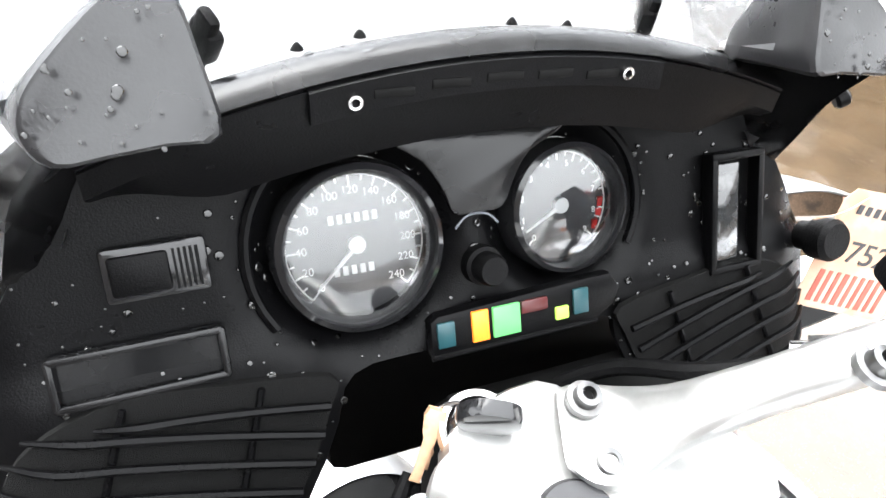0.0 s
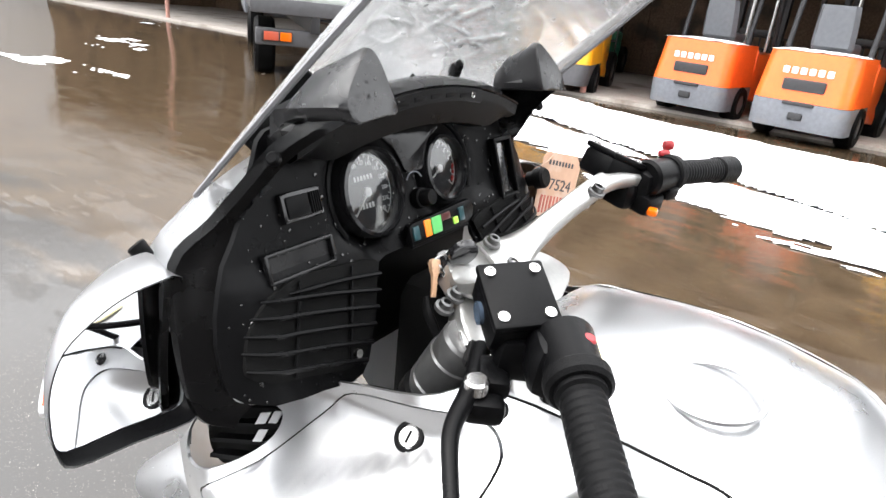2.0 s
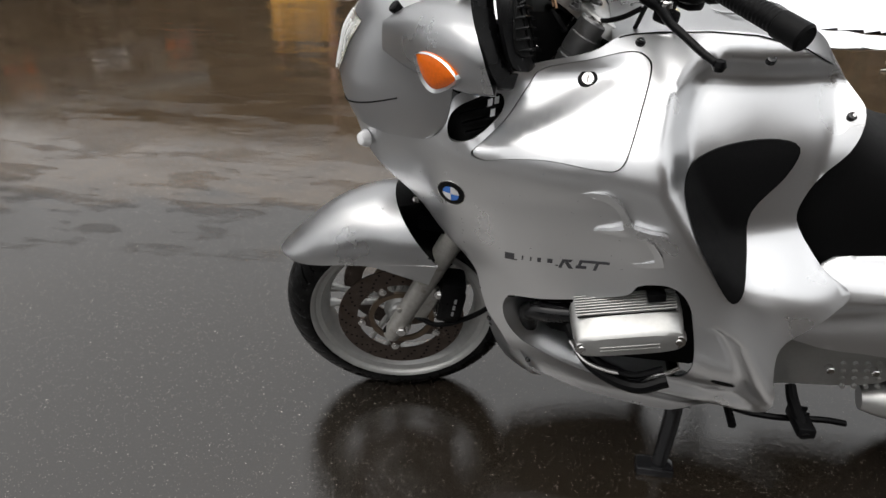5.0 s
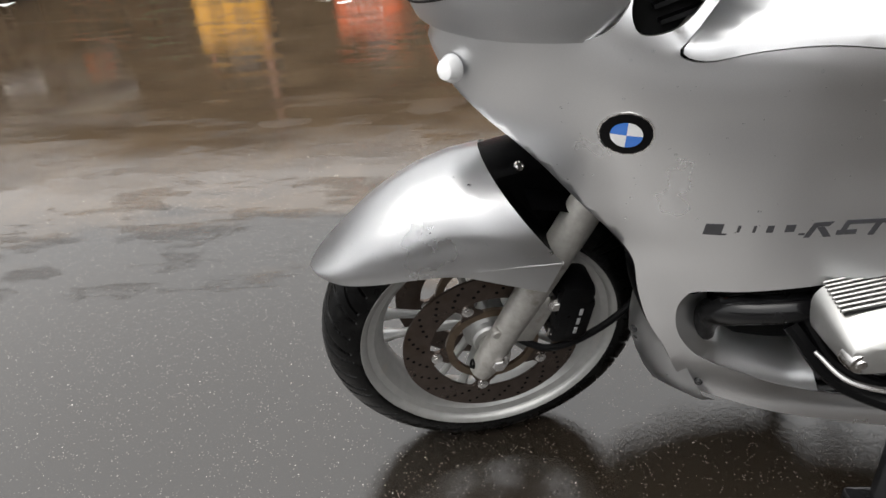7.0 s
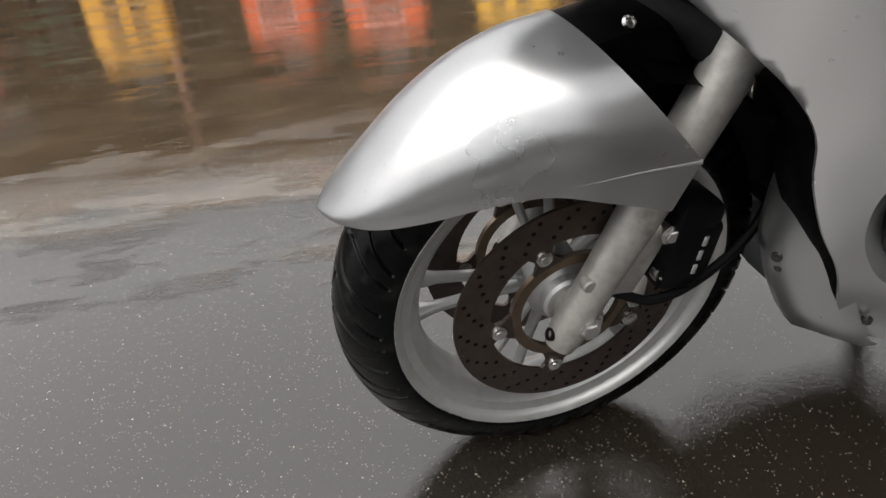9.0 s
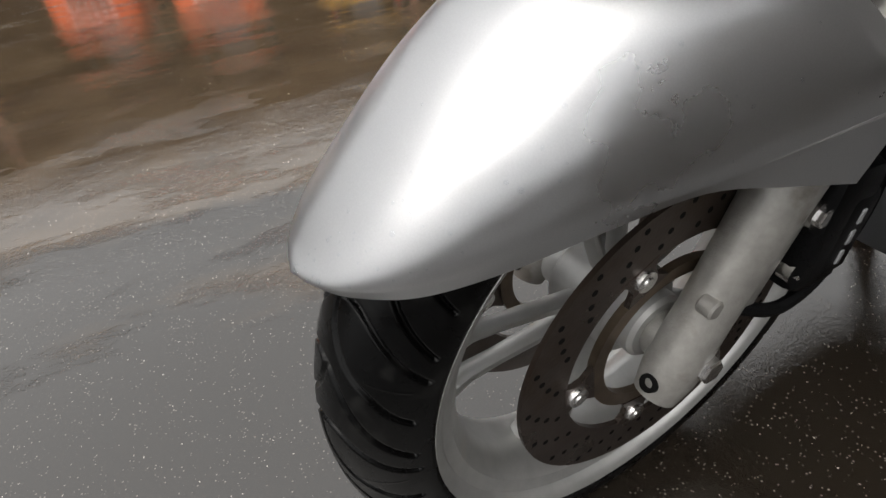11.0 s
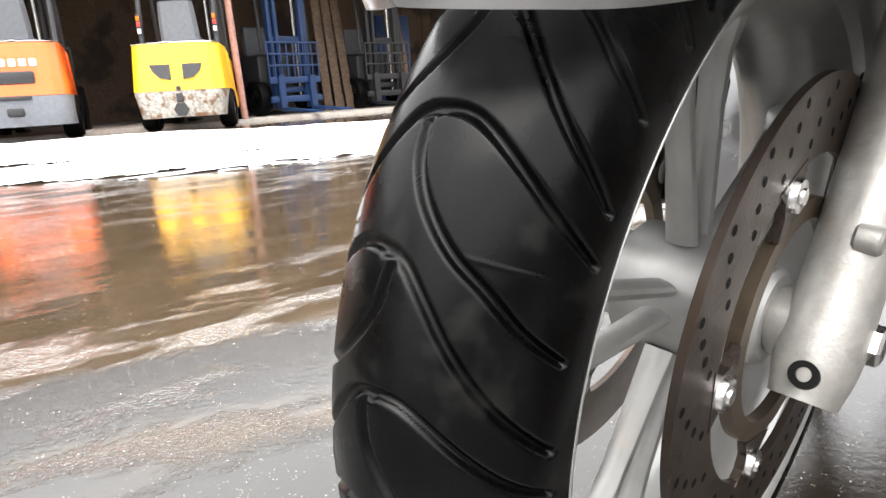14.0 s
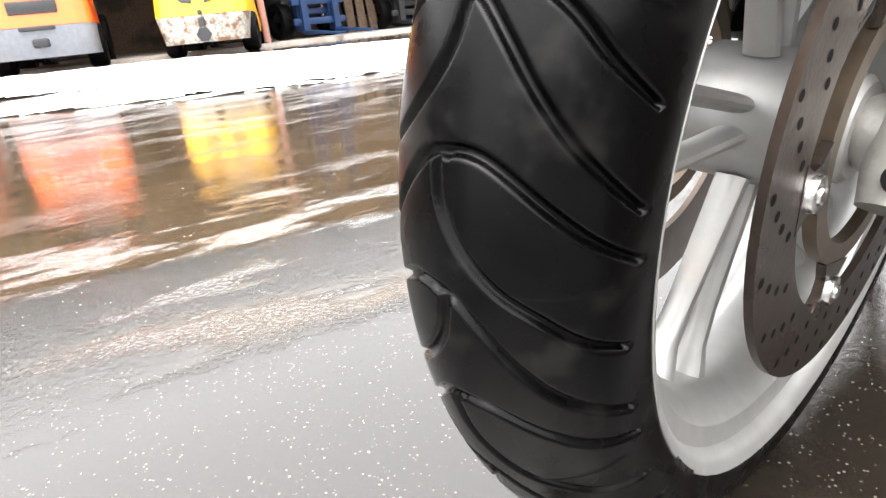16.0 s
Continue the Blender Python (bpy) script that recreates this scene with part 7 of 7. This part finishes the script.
for cx2, cy2, sx, sy in ((0, 0.0135, 0.090, 0.005), (0, -0.0135, 0.090, 0.005), (-0.0435, 0, 0.005, 0.03), (0.0435, 0, 0.005, 0.03)):
    box(b, (cx2, cy2, 0.006), (sx, sy, 0.008), 0.002)
box(b, (0, 0, 0.003), (0.084, 0.024, 0.002))
b.transform(m)
part("coin_tray", b, BLACK_WET, dashboard, "black recessed tray, wet")
m = on_dash(0.025, 1.1045, 0.004)
b = bmesh.new()
prism(b, [(-0.066, -0.0135), (0.058, -0.0135), (0.072, -0.006), (0.078, 0.006), (0.070, 0.018), (0.05, 0.018), (-0.06, 0.0135), (-0.066, 0.010)], 0.010, m, 0.003)
strip = part("warning_lamp_strip", b, BLACK, dashboard, "black strip of warning lamps")
b = bmesh.new()
tube(b, [tuple(m @ Vector((-0.066, -0.0145, 0.008))), tuple(m @ Vector((0.058, -0.0145, 0.008)))], 0.0022, n=8, smooth=False)
part("strip_lip", b, BLACK, dashboard)
for x0, x1, z0, z1, mm, lb in ((-0.038, -0.026, -0.009, 0.012, LAMP_AMBER, "amber warning lamp"), (-0.023, -0.003, -0.009, 0.012, LAMP_GREEN, "green warning lamp"), (-0.002, 0.018, 0.003, 0.012, LAMP_RED, "red warning lamp"), (0.024, 0.034, -0.007, 0.002, LAMP_LIME, "lit lime warning lamp"), (0.038, 0.050, -0.006, 0.012, LAMP_TEAL, "unlit teal lamp"), (-0.062, -0.050, -0.008, 0.009, LAMP_TEAL, "unlit teal lamp")):
    b = bmesh.new()
    box(b, ((x0 + x1) / 2, (z0 + z1) / 2, 0.0105), (x1 - x0, z1 - z0, 0.003), 0.0008)
    b.transform(m)
    part("warning_lamp", b, mm, strip, lb)
b = bmesh.new()
m = on_dash(0.002, 1.141, 0.0)
lathe(b, [(0, 0.024), (0.009, 0.024), (0.0105, 0.021), (0.0105, 0.010), (0.013, 0.009), (0.0135, 0.0)], m, 24)
part("trip_knob", b, RUBBER, dashboard, "black rubber trip knob")
b = bmesh.new()
tube(b, [tuple(m @ Vector((0.016 * math.cos(a), 0.022 + 0.012 * math.sin(a), 0.0008))) for a in (0.3, 1.0, 1.57, 2.1, 2.8)], 0.0008, n=5)
part("knob_mark", b, F_GREY, dashboard)
b = bmesh.new()
m = on_dash(0.010, 1.195, 0.0)
prism(b, [tuple(q) for q in spline([(-0.062, 0.030), (-0.030, 0.031), (0.002, 0.031), (0.036, 0.031), (0.058, 0.026), (0.032, 0.012), (0.020, -0.004), (0.010, -0.021), (-0.008, -0.022), (-0.024, -0.021), (-0.030, -0.006), (-0.042, 0.014)], 3, True)], 0.004, m, 0.0015)
part("centre_plate", b, BLACK_WET, dashboard)
m = on_dash(0.205, 1.145, 0.003)
b = bmesh.new()
for cx2, sx, cy2, sy in ((-0.016, 0.006, 0, 0.086), (0.028, 0.006, 0, 0.086), (0.006, 0.05, 0.043, 0.006), (0.006, 0.05, -0.043, 0.006)):
    box(b, (cx2, cy2, 0.004), (sx, sy, 0.012), 0.002)
part("display_frame", b, BLACK, dashboard, xf=m)
b = bmesh.new()
box(b, (0, 0, 0.003), (0.022, 0.074, 0.003), 0.001)
part("display", b, mat("grey display", (0.028, 0.029, 0.03), 0.10, 0, 0.2, 60, spec=1.0, stain=(0.10, 0.10, 0.10, 0.58), sscale=45), dashboard, "dull dark grey upright display", xf=m)
b = bmesh.new()
lathe(b, [(0, 0.032), (0.014, 0.032), (0.017, 0.028), (0.017, 0.014), (0.012, 0.013), (0.012, 0.0)], on_dash(0.292, 1.114, 0.0), 20)
part("side_knob", b, RUBBER, dashboard, "black side knob")
# speaker grilles
for s in (-1, 1):
    rows = []
    b = bmesh.new()
    def grille_point(x, z, out):
        return tuple(dash(x, z, out) + Vector((0, 0.03 * smooth01((abs(x) - 0.26) / 0.08), 0)))
    t = skin([(-0.106, 1.094), (-0.166, 1.103), (-0.217, 1.108), (-0.258, 1.098), (-0.280, 1.080), (-0.293, 1.050), (-0.290, 1.028), (-0.230, 1.012), (-0.165, 0.998), (-0.133, 1.028), (-0.109, 1.074)], [], lambda x, z: grille_point(x, z, 0.010), 0.02, 0.004, 3, (0, 1, 0))
    g = part("speaker_mesh", t if s < 0 else mirrored(t), MESH_CLOTH, BIKE, "black speaker mesh")
    for (xa, za), (xb, zb) in (((-0.110, 1.0795), (-0.236, 1.096)), ((-0.116, 1.063), (-0.270, 1.098)), ((-0.124, 1.047), (-0.283, 1.085)), ((-0.134, 1.0315), (-0.291, 1.070)), ((-0.144, 1.015), (-0.296, 1.055)), ((-0.158, 1.000), (-0.296, 1.038))):
        b = bmesh.new()
        tube(b, [grille_point(xa + (xb - xa) * q / 6, za + (zb - za) * q / 6 + 0.002 * math.sin(q / 6 * math.pi), 0.017 - 0.005 * (q == 6)) for q in range(7)], [0.0027, 0.0027, 0.0027, 0.0027, 0.0027, 0.0027, 0.0012], n=6, k=3)
        part("grille_bar", b if s < 0 else mirrored(b), BLACK, g)
    for xx, zt, dx2, zl in ((-0.147, 1.098, -0.031, 1.006), (-0.220, 1.104, -0.033, 1.020)):
        b = bmesh.new()
        tube(b, [grille_point(xx, zt, 0.013), grille_point(xx + dx2 / 2, (zt + zl) / 2, 0.013), grille_point(xx + dx2, zl, 0.013)], 0.0022, n=6)
        part("grille_post", b if s < 0 else mirrored(b), BLACK, g)
    b = bmesh.new()
    lathe(b, [(0, 0.004), (0.005, 0.004), (0.006, 0.0)], on_dash(-0.166, 1.010, 0.012), 14)
    part("grille_screw", b if s < 0 else mirrored(b), STEEL, g)

# ---- steering: yoke, bars, levers ----
b = bmesh.new()
m = Matrix.Translation((0, -0.385, 1.045)) @ pose(0, 0, 0, RAKE, 0, 0)
poly = [(-0.125, -0.055), (-0.06, -0.062), (0, -0.066), (0.06, -0.062), (0.125, -0.055), (0.13, -0.02), (0.10, 0.02), (0.055, 0.045), (0.03, 0.075), (-0.03, 0.075), (-0.055, 0.045), (-0.10, 0.02), (-0.13, -0.02)]
prism(b, [tuple(p) for p in spline(poly, 3, True)], 0.026, m, 0.006)
yoke = part("top_yoke", b, ALU_POLISHED, BIKE, "polished aluminium top yoke", xf=STEER)
b = bmesh.new()
lathe(b, [(0, 0.003), (0.024, 0.003), (0.026, 0.0), (0.026, -0.003)], m @ Matrix.Translation((0, -0.006, 0.028)), 32)
part("steering_cap", b, mat("dull grey cap", (0.022, 0.022, 0.024), 0.5, 0, 0.1, 80), yoke, xf=STEER)
b = bmesh.new()
lathe(b, [(0, 0.030), (0.016, 0.030), (0.018, 0.026), (0.020, 0.018), (0.020, 0.0)], m @ Matrix.Translation((-0.016, 0.066, -0.006)), 28)
part("ignition_lock", b, GLOSS_BLACK, yoke, "black ignition lock", xf=STEER)
b = bmesh.new()
lathe(b, [(0.020, 0.006), (0.024, 0.006), (0.025, 0.0)], m @ Matrix.Translation((-0.016, 0.066, 0.012)), 28)
part("lock_collar", b, STEEL, yoke, xf=STEER)
# keys: black head in the lock, ring, tan key hanging from it, dark strap
K0 = m @ Matrix.Translation((-0.016, 0.066, 0.022))
b = bmesh.new()
prism(b, [tuple(q) for q in spline([(-0.006, -0.004), (0.006, -0.004), (0.016, 0.006), (0.019, 0.018), (0.012, 0.031), (0, 0.034), (-0.012, 0.031), (-0.019, 0.018), (-0.016, 0.006)], 3, True)], 0.010, K0 @ pose(0, 0.0045, 0, 90, 0, 0) @ pose(0, 0, 0, 0, 0, 0), 0.003)
b.transform(K0 @ pose(0, 0, 0, 0, 0, -35) @ K0.inverted())
keys = part("key_head", b, GLOSS_BLACK, BIKE, "black ignition key head", xf=STEER)
b = bmesh.new()
KA, KB, KC = Vector((-0.034, -0.3155, 1.097)), Vector((-0.0545, -0.324, 1.0675)), Vector((-0.025, -0.328, 1.098))
tube(b, [tuple(KA + Vector((0.002, -0.004, -0.006))), tuple(KC + Vector((-0.003, 0.000, -0.004))), tuple(KC + Vector((0.006, -0.001, 0.003))), tuple(KC + Vector((0.004, 0.008, 0.005))), tuple(KA + Vector((0.004, 0.002, 0.002))), tuple(KA + Vector((-0.002, -0.002, -0.003)))], 0.0013, n=6, k=3)
part("key_ring", b, STEEL, keys, xf=STEER)
for lean, ln in ((0.0, 0.040), (0.005, 0.034)):
    b = bmesh.new()
    ky_v = (KB + Vector((lean, 0, lean * 0.4)) - KA).normalized()
    kx_v = ky_v.cross(Vector((-0.3, -0.7, 0.65))).normalized()
    kz_v = kx_v.cross(ky_v)
    km = Matrix.Translation(KA + kz_v * (0.003 - lean)) @ Matrix((kx_v, ky_v, kz_v)).transposed().to_4x4()
    prism(b, [(-0.0055, -0.004), (0.0050, -0.0045), (0.0068, 0.001), (0.0050, 0.010), (0.0030, 0.014), (0.0030, ln - 0.006), (0.0040, ln), (-0.0026, ln), (-0.0030, 0.026), (-0.0040, 0.023), (-0.0030, 0.020), (-0.0042, 0.012), (-0.0066, 0.004)], 0.0022, km, 0.0005)
    part("key", b, BRASS, keys, "worn tan key", xf=STEER)
b = bmesh.new()
tube(b, [tuple(KB + Vector((-0.002, 0.006, -0.004))), tuple(KB + Vector((-0.016, -0.004, -0.016))), tuple(KB + Vector((-0.024, -0.020, -0.036)))], [0.004, 0.006, 0.0055], n=10)
part("key_strap", b, RUBBER, keys, xf=STEER)
# bars, grips, controls (both sides; the right bar ends in a throttle grip)
for s in (-1, 1):
    def sx(p):
        return (s * p[0], p[1], p[2])
    b = bmesh.new()
    rows = []
    for x, y, z, hw, hh in ((0.024, -0.360, 1.090, 0.024, 0.007), (0.036, -0.370, 1.086, 0.032, 0.008), (0.052, -0.382, 1.086, 0.030, 0.009), (0.072, -0.399, 1.103, 0.019, 0.011), (0.098, -0.423, 1.130, 0.014, 0.011), (0.128, -0.447, 1.153, 0.0135, 0.011), (0.152, -0.461, 1.163, 0.013, 0.011), (0.175, -0.475, 1.165, 0.012, 0.012), (0.205, -0.495, 1.160, 0.011, 0.011)):
        d = Vector((0.72, -0.55, 0.25)).normalized()
        side_v = d.cross(Vector((0, -0.3, 0.95))).normalized()
        up_v = side_v.cross(d)
        ring = []
        for q in range(16):
            a = 2 * math.pi * q / 16
            v = Vector((x, y, z)) + side_v * hw * math.copysign(abs(math.cos(a)) ** 0.6, math.cos(a)) + up_v * hh * math.copysign(abs(math.sin(a)) ** 0.6, math.sin(a))
            ring.append((s * v.x, v.y, v.z))
        rows.append(ring)
    sm = [spline([r[k] for r in rows], 3) for k in range(16)]
    loft(b, [[tuple(c[i]) for c in sm] for i in range(len(sm[0]))], closed=True, caps=True)
    bar = part("handlebar", b, ALU_POLISHED, BIKE, "polished cast handlebar", xf=STEER)
    for x, y, z in ((0.041, -0.359, 1.102), (0.058, -0.385, 1.086), (0.031, -0.389, 1.082), (0.126, -0.460, 1.161)) if s > 0 else ((0.071, -0.360, 1.086), (0.087, -0.354, 1.078), (0.058, -0.396, 1.079), (0.128, -0.460, 1.161)):
        b = bmesh.new()
        lathe(b, [(0, 0.004), (0.004, 0.004), (0.0042, 0.009), (0.0075, 0.0085), (0.008, -0.002)], Matrix.Translation((s * x, y, z)) @ pose(0, 0, 0, 22, 0, 0), 18)
        bolt = part("bar_bolt", b, BOLT_GREY, bar, xf=STEER)
        b = bmesh.new()
        lathe(b, [(0, 0.0046), (0.0040, 0.0046)], Matrix.Translation((s * x, y, z)) @ pose(0, 0, 0, 22, 0, 0), 6)
        part("socket", b, DARK, bolt, xf=STEER)
        # darker ring stands in for the shadow crescent round the bolt
        b = bmesh.new()
        lathe(b, [(0.0080, 0.0022), (0.0112, 0.0016), (0.0112, -0.003)], Matrix.Translation((s * x, y, z)) @ pose(0, 0, 0, 22, 0, 0), 18)
        part("bolt_shade_ring", b, FORK_GREY, bolt, xf=STEER)
    b = bmesh.new()
    p0, p1 = Vector((s * 0.256, -0.534, 1.158)), Vector((s * 0.406, -0.610, 1.132))
    d = (p1 - p0).normalized()
    mm, hh = axis_matrix(p0, p1)
    prof = [(0, 0), (0.0195, 0.0), (0.0195, 0.008), (0.0165, 0.010)]
    for k in range(15):
        h0 = 0.014 + (hh - 0.07) * k / 14
        prof += [(0.0165, h0), (0.0175, h0 + 0.0015), (0.0175, h0 + 0.004), (0.0165, h0 + 0.0055)]
    prof += [(0.017, hh - 0.050), (0.020, hh - 0.048), (0.0205, hh - 0.004), (0.017, hh), (0, hh)]
    lathe(b, prof, mm, 28)
    part("grip", b, RUBBER, bar, "black ribbed rubber grip", xf=STEER)
    # switch block and reservoir
    b = bmesh.new()
    rot_z = math.degrees(math.atan2(d.y, d.x)) if s > 0 else math.degrees(math.atan2(-d.y, -d.x))
    box(b, (s * 0.222, -0.506, 1.150), (0.050, 0.044, 0.050), 0.014, (8, 0, rot_z))
    block = part("switch_block", b, BLACK, bar, "black switch block", xf=STEER)
    b = bmesh.new()
    box(b, (s * 0.208, -0.478, 1.140), (0.040, 0.050, 0.040), 0.010, (8, 0, rot_z))
    part("lever_clamp", b, BLACK, bar, xf=STEER)
    b = bmesh.new()
    cyl(b, Vector((s * 0.205, -0.507, 1.162)), p0, 0.025, 0.022, n=24, bevel=0.004)
    part("switch_housing", b, BLACK, bar, xf=STEER)
    b = bmesh.new()
    cyl(b, p0 - d * 0.012, p0 + d * 0.004, 0.026, n=24, bevel=0.003)
    part("grip_collar", b, RUBBER, bar, xf=STEER)
    b = bmesh.new()
    box(b, (s * 0.214, -0.512, 1.128), (0.040, 0.036, 0.030), 0.008, (8, 0, rot_z))
    part("switch_base", b, BLACK, bar, xf=STEER)
    b = bmesh.new()
    box(b, (s * 0.236, -0.538, 1.140), (0.026, 0.018, 0.022), 0.005, (8, 0, rot_z))
    part("rocker", b, BLACK, bar, xf=STEER)
    b = bmesh.new()
    box(b, (s * 0.258, -0.463, 1.117), (0.032, 0.034, 0.022), 0.007, (8, 0, rot_z))
    box(b, (s * 0.236, -0.462, 1.128), (0.040, 0.026, 0.018), 0.006, (8, 0, rot_z))
    part("lever_bracket", b, BLACK, bar, "black bracket that carries the lever", xf=STEER)
    b = bmesh.new()
    rx, ry = Vector((0.71, -s * 0.57, -s * 0.40)).normalized(), Vector((s * 0.55, 0.84, 0.05))
    ry = (ry - rx * ry.dot(rx)).normalized()
    rm = Matrix.Translation((s * 0.1955, -0.4615, 1.170)) @ Matrix((rx, ry, rx.cross(ry))).transposed().to_4x4()
    box(b, (0, 0, 0), (0.062, 0.056, 0.034), 0.007)
    box(b, (0, 0, 0.019), (0.064, 0.058, 0.008), 0.003)
    res = part("fluid_reservoir", b, BLACK, bar, "black fluid reservoir with four screws", xf=STEER @ rm)
    for qx in (-0.022, 0.022):
        for qy in (-0.0195, 0.0195):
            b = bmesh.new()
            lathe(b, [(0, 0.0245), (0.0022, 0.0245), (0.0028, 0.0255), (0.0048, 0.025), (0.0052, 0.0225)], rm @ Matrix.Translation((qx, qy, 0)), 14)
            part("reservoir_screw", b, STEEL, res, xf=STEER)
    b = bmesh.new()
    cyl(b, rm @ Vector((0, 0.028, -0.002)), rm @ Vector((0, 0.031, -0.002)), 0.010, n=20)
    part("sight_glass", b, mat("smoky blue sight glass", (0.05, 0.07, 0.10), 0.1, 0, 0.1, 50), res, xf=STEER)
    # lever with pivot and ball end
    b = bmesh.new()
    lev = [(0.205, -0.440, 1.128), (0.255, -0.452, 1.128), (0.300, -0.455, 1.122), (0.335, -0.470, 1.112), (0.365, -0.487, 1.100), (0.390, -0.503, 1.092)]
    tube(b, [(s * p[0], p[1], p[2]) for p in lev], [0.009, 0.0085, 0.007, 0.0062, 0.006, 0.0055], n=12)
    lathe(b, [(0, 0.0105), (0.0075, 0.0075), (0.0105, 0), (0.0075, -0.0075), (0, -0.0105)], Matrix.Translation((s * 0.393, -0.505, 1.091)), 18)
    part("hand_lever", b, BLACK, bar, "black hand lever with ball end", xf=STEER)
    b = bmesh.new()
    cyl(b, (s * 0.262, -0.458, 1.130), (s * 0.262, -0.458, 1.143), 0.010, n=18, bevel=0.002)
    part("lever_pivot", b, STEEL, bar, xf=STEER)
    b = bmesh.new()
    if s < 0:
        cyl(b, (-0.222, -0.527, 1.170), (-0.222, -0.531, 1.181), 0.0060, n=16, bevel=0.002)
    else:
        box(b, (0.262, -0.520, 1.182), (0.012, 0.016, 0.010), 0.004, (0, 25, 30))
        box(b, (0.277, -0.522, 1.190), (0.020, 0.014, 0.014), 0.005, (0, 20, 20))
    part("button", b, DARK_RED, bar, "dark red button" if s < 0 else "red rocker button", xf=STEER)
    if s > 0:
        b = bmesh.new()
        box(b, (0.185, -0.526, 1.126), (0.016, 0.014, 0.010), 0.004)
        part("button", b, ORANGE_LENS, bar, "orange button", xf=STEER)
for pts, r in (([(-0.035, -0.372, 1.075), (-0.10, -0.395, 1.060), (-0.17, -0.415, 1.085), (-0.215, -0.435, 1.115)], 0.0045), ([(-0.03, -0.36, 1.03), (-0.07, -0.43, 1.00), (-0.12, -0.45, 1.03), (-0.19, -0.45, 1.11)], 0.004),
               ([(-0.012, -0.30, 1.085), (-0.040, -0.345, 1.06), (-0.052, -0.38, 1.04), (-0.075, -0.40, 1.00)], 0.0042), ([(0.20, -0.445, 1.12), (0.13, -0.38, 1.09), (0.10, -0.32, 1.06), (0.04, -0.28, 1.02)], 0.006)):
    b = bmesh.new()
    tube(b, pts, r, n=8)
    part("cable", b, RUBBER, BIKE, "black control cable", xf=STEER)
b = bmesh.new()
cyl(b, (0.19, -0.44, 1.118), (0.165, -0.405, 1.105), 0.008, n=14)
cyl(b, (0.178, -0.423, 1.112), (0.171, -0.413, 1.108), 0.011, n=6)
part("cable_adjuster", b, STEEL, BIKE, xf=STEER)
for s in (-1, 1):
    b = bmesh.new()
    p0, p1 = Vector((s * 0.104, -0.392, 1.060)), Vector((s * 0.104, -0.300, 0.880))
    mm, hh = axis_matrix(p0, p1)
    lathe(b, [(0, 0), (0.026, 0), (0.029, 0.004), (0.029, 0.030), (0.031, 0.032), (0.031, 0.066), (0.029, 0.068), (0.029, 0.074), (0.031, 0.076), (0.031, 0.082), (0.0285, 0.084), (0.0285, 0.090), (0.027, 0.092), (0.027, hh), (0, hh)], mm, 28)
    top = part("fork_upper", b, FORK_GREY, BIKE, "grey ringed fork tube top", xf=STEER)
    b = bmesh.new()
    lathe(b, [(0.0272, 0.094), (0.0325, 0.096), (0.0325, 0.112), (0.0300, 0.114), (0.0325, 0.118), (0.0300, 0.124), (0.0325, 0.130), (0.0300, 0.136), (0.0310, hh)], mm, 24)
    part("rubber_boot", b, RUBBER, top, xf=STEER)

# paper lot tag tied beside the dash
RED_INK = mat("faded red print", (0.42, 0.10, 0.07), 0.6, 0, 0.15, 100)
TAG_X, TAG_Y = Vector((0.915, -0.332, -0.223)).normalized(), Vector((0.253, 0.05, 0.966)).normalized()
TAG_Z = TAG_X.cross(TAG_Y).normalized()
TAG = Matrix.Translation((0.334, -0.2925, 1.101)) @ Matrix((TAG_X, TAG_Z.cross(TAG_X), TAG_Z)).transposed().to_4x4() @ Matrix.Scale(0.86, 4)
b = bmesh.new()
prism(b, [(-0.050, -0.06), (0.050, -0.06), (0.056, 0.045), (0.040, 0.065), (-0.044, 0.062), (-0.052, 0.05)], 0.0008, TAG)
tag = part("paper_tag", b, PAPER, BIKE, "peach paper lot tag with black numerals")
b = bmesh.new()
tube(b, [(0.283, -0.272, 1.136), (0.296, -0.284, 1.146), TAG @ Vector((-0.030, 0.056, 0.001)), TAG @ Vector((-0.028, 0.050, -0.003))], [0.0008] * 4, n=6)
part("tag_string", b, PAPER, tag)
writing("7524", 0.031, TAG @ Matrix.Translation((0.008, 0.002, 0.0012)), INK, tag)
for k in range(9):
    b = bmesh.new()
    box(b, (-0.036 + 0.009 * k, -0.036, 0.0012), (0.004 if k % 3 else 0.0055, 0.034, 0.0006))
    part("tag_bar", b, RED_INK, tag, xf=TAG)
for k in range(8):
    b = bmesh.new()
    box(b, (-0.032 + 0.009 * k, 0.044, 0.0012), (0.005, 0.009, 0.0006))
    part("tag_print", b, INK, tag, xf=TAG)

rain_on("raindrops", lambda u, v: tuple(Vector(dash_fn(u, v)) + Vector((0, -0.0008, 0.0002))), (-0.30, 0.30), (0.99, 1.24), 420, dashboard, 8, (0.0009, 0.0034), lambda u, v: inside((u, v), dash_out) and not inside((u, v), holes[0]) and not inside((u, v), holes[1]))
rain_on("raindrops", lambda u, v: (u, v, brow_z(u) + 0.0165 - 0.001 * abs(v + 0.22) / 0.04), (-0.15, 0.15), (-0.255, -0.238), 45, brow, 9, (0.001, 0.0032))
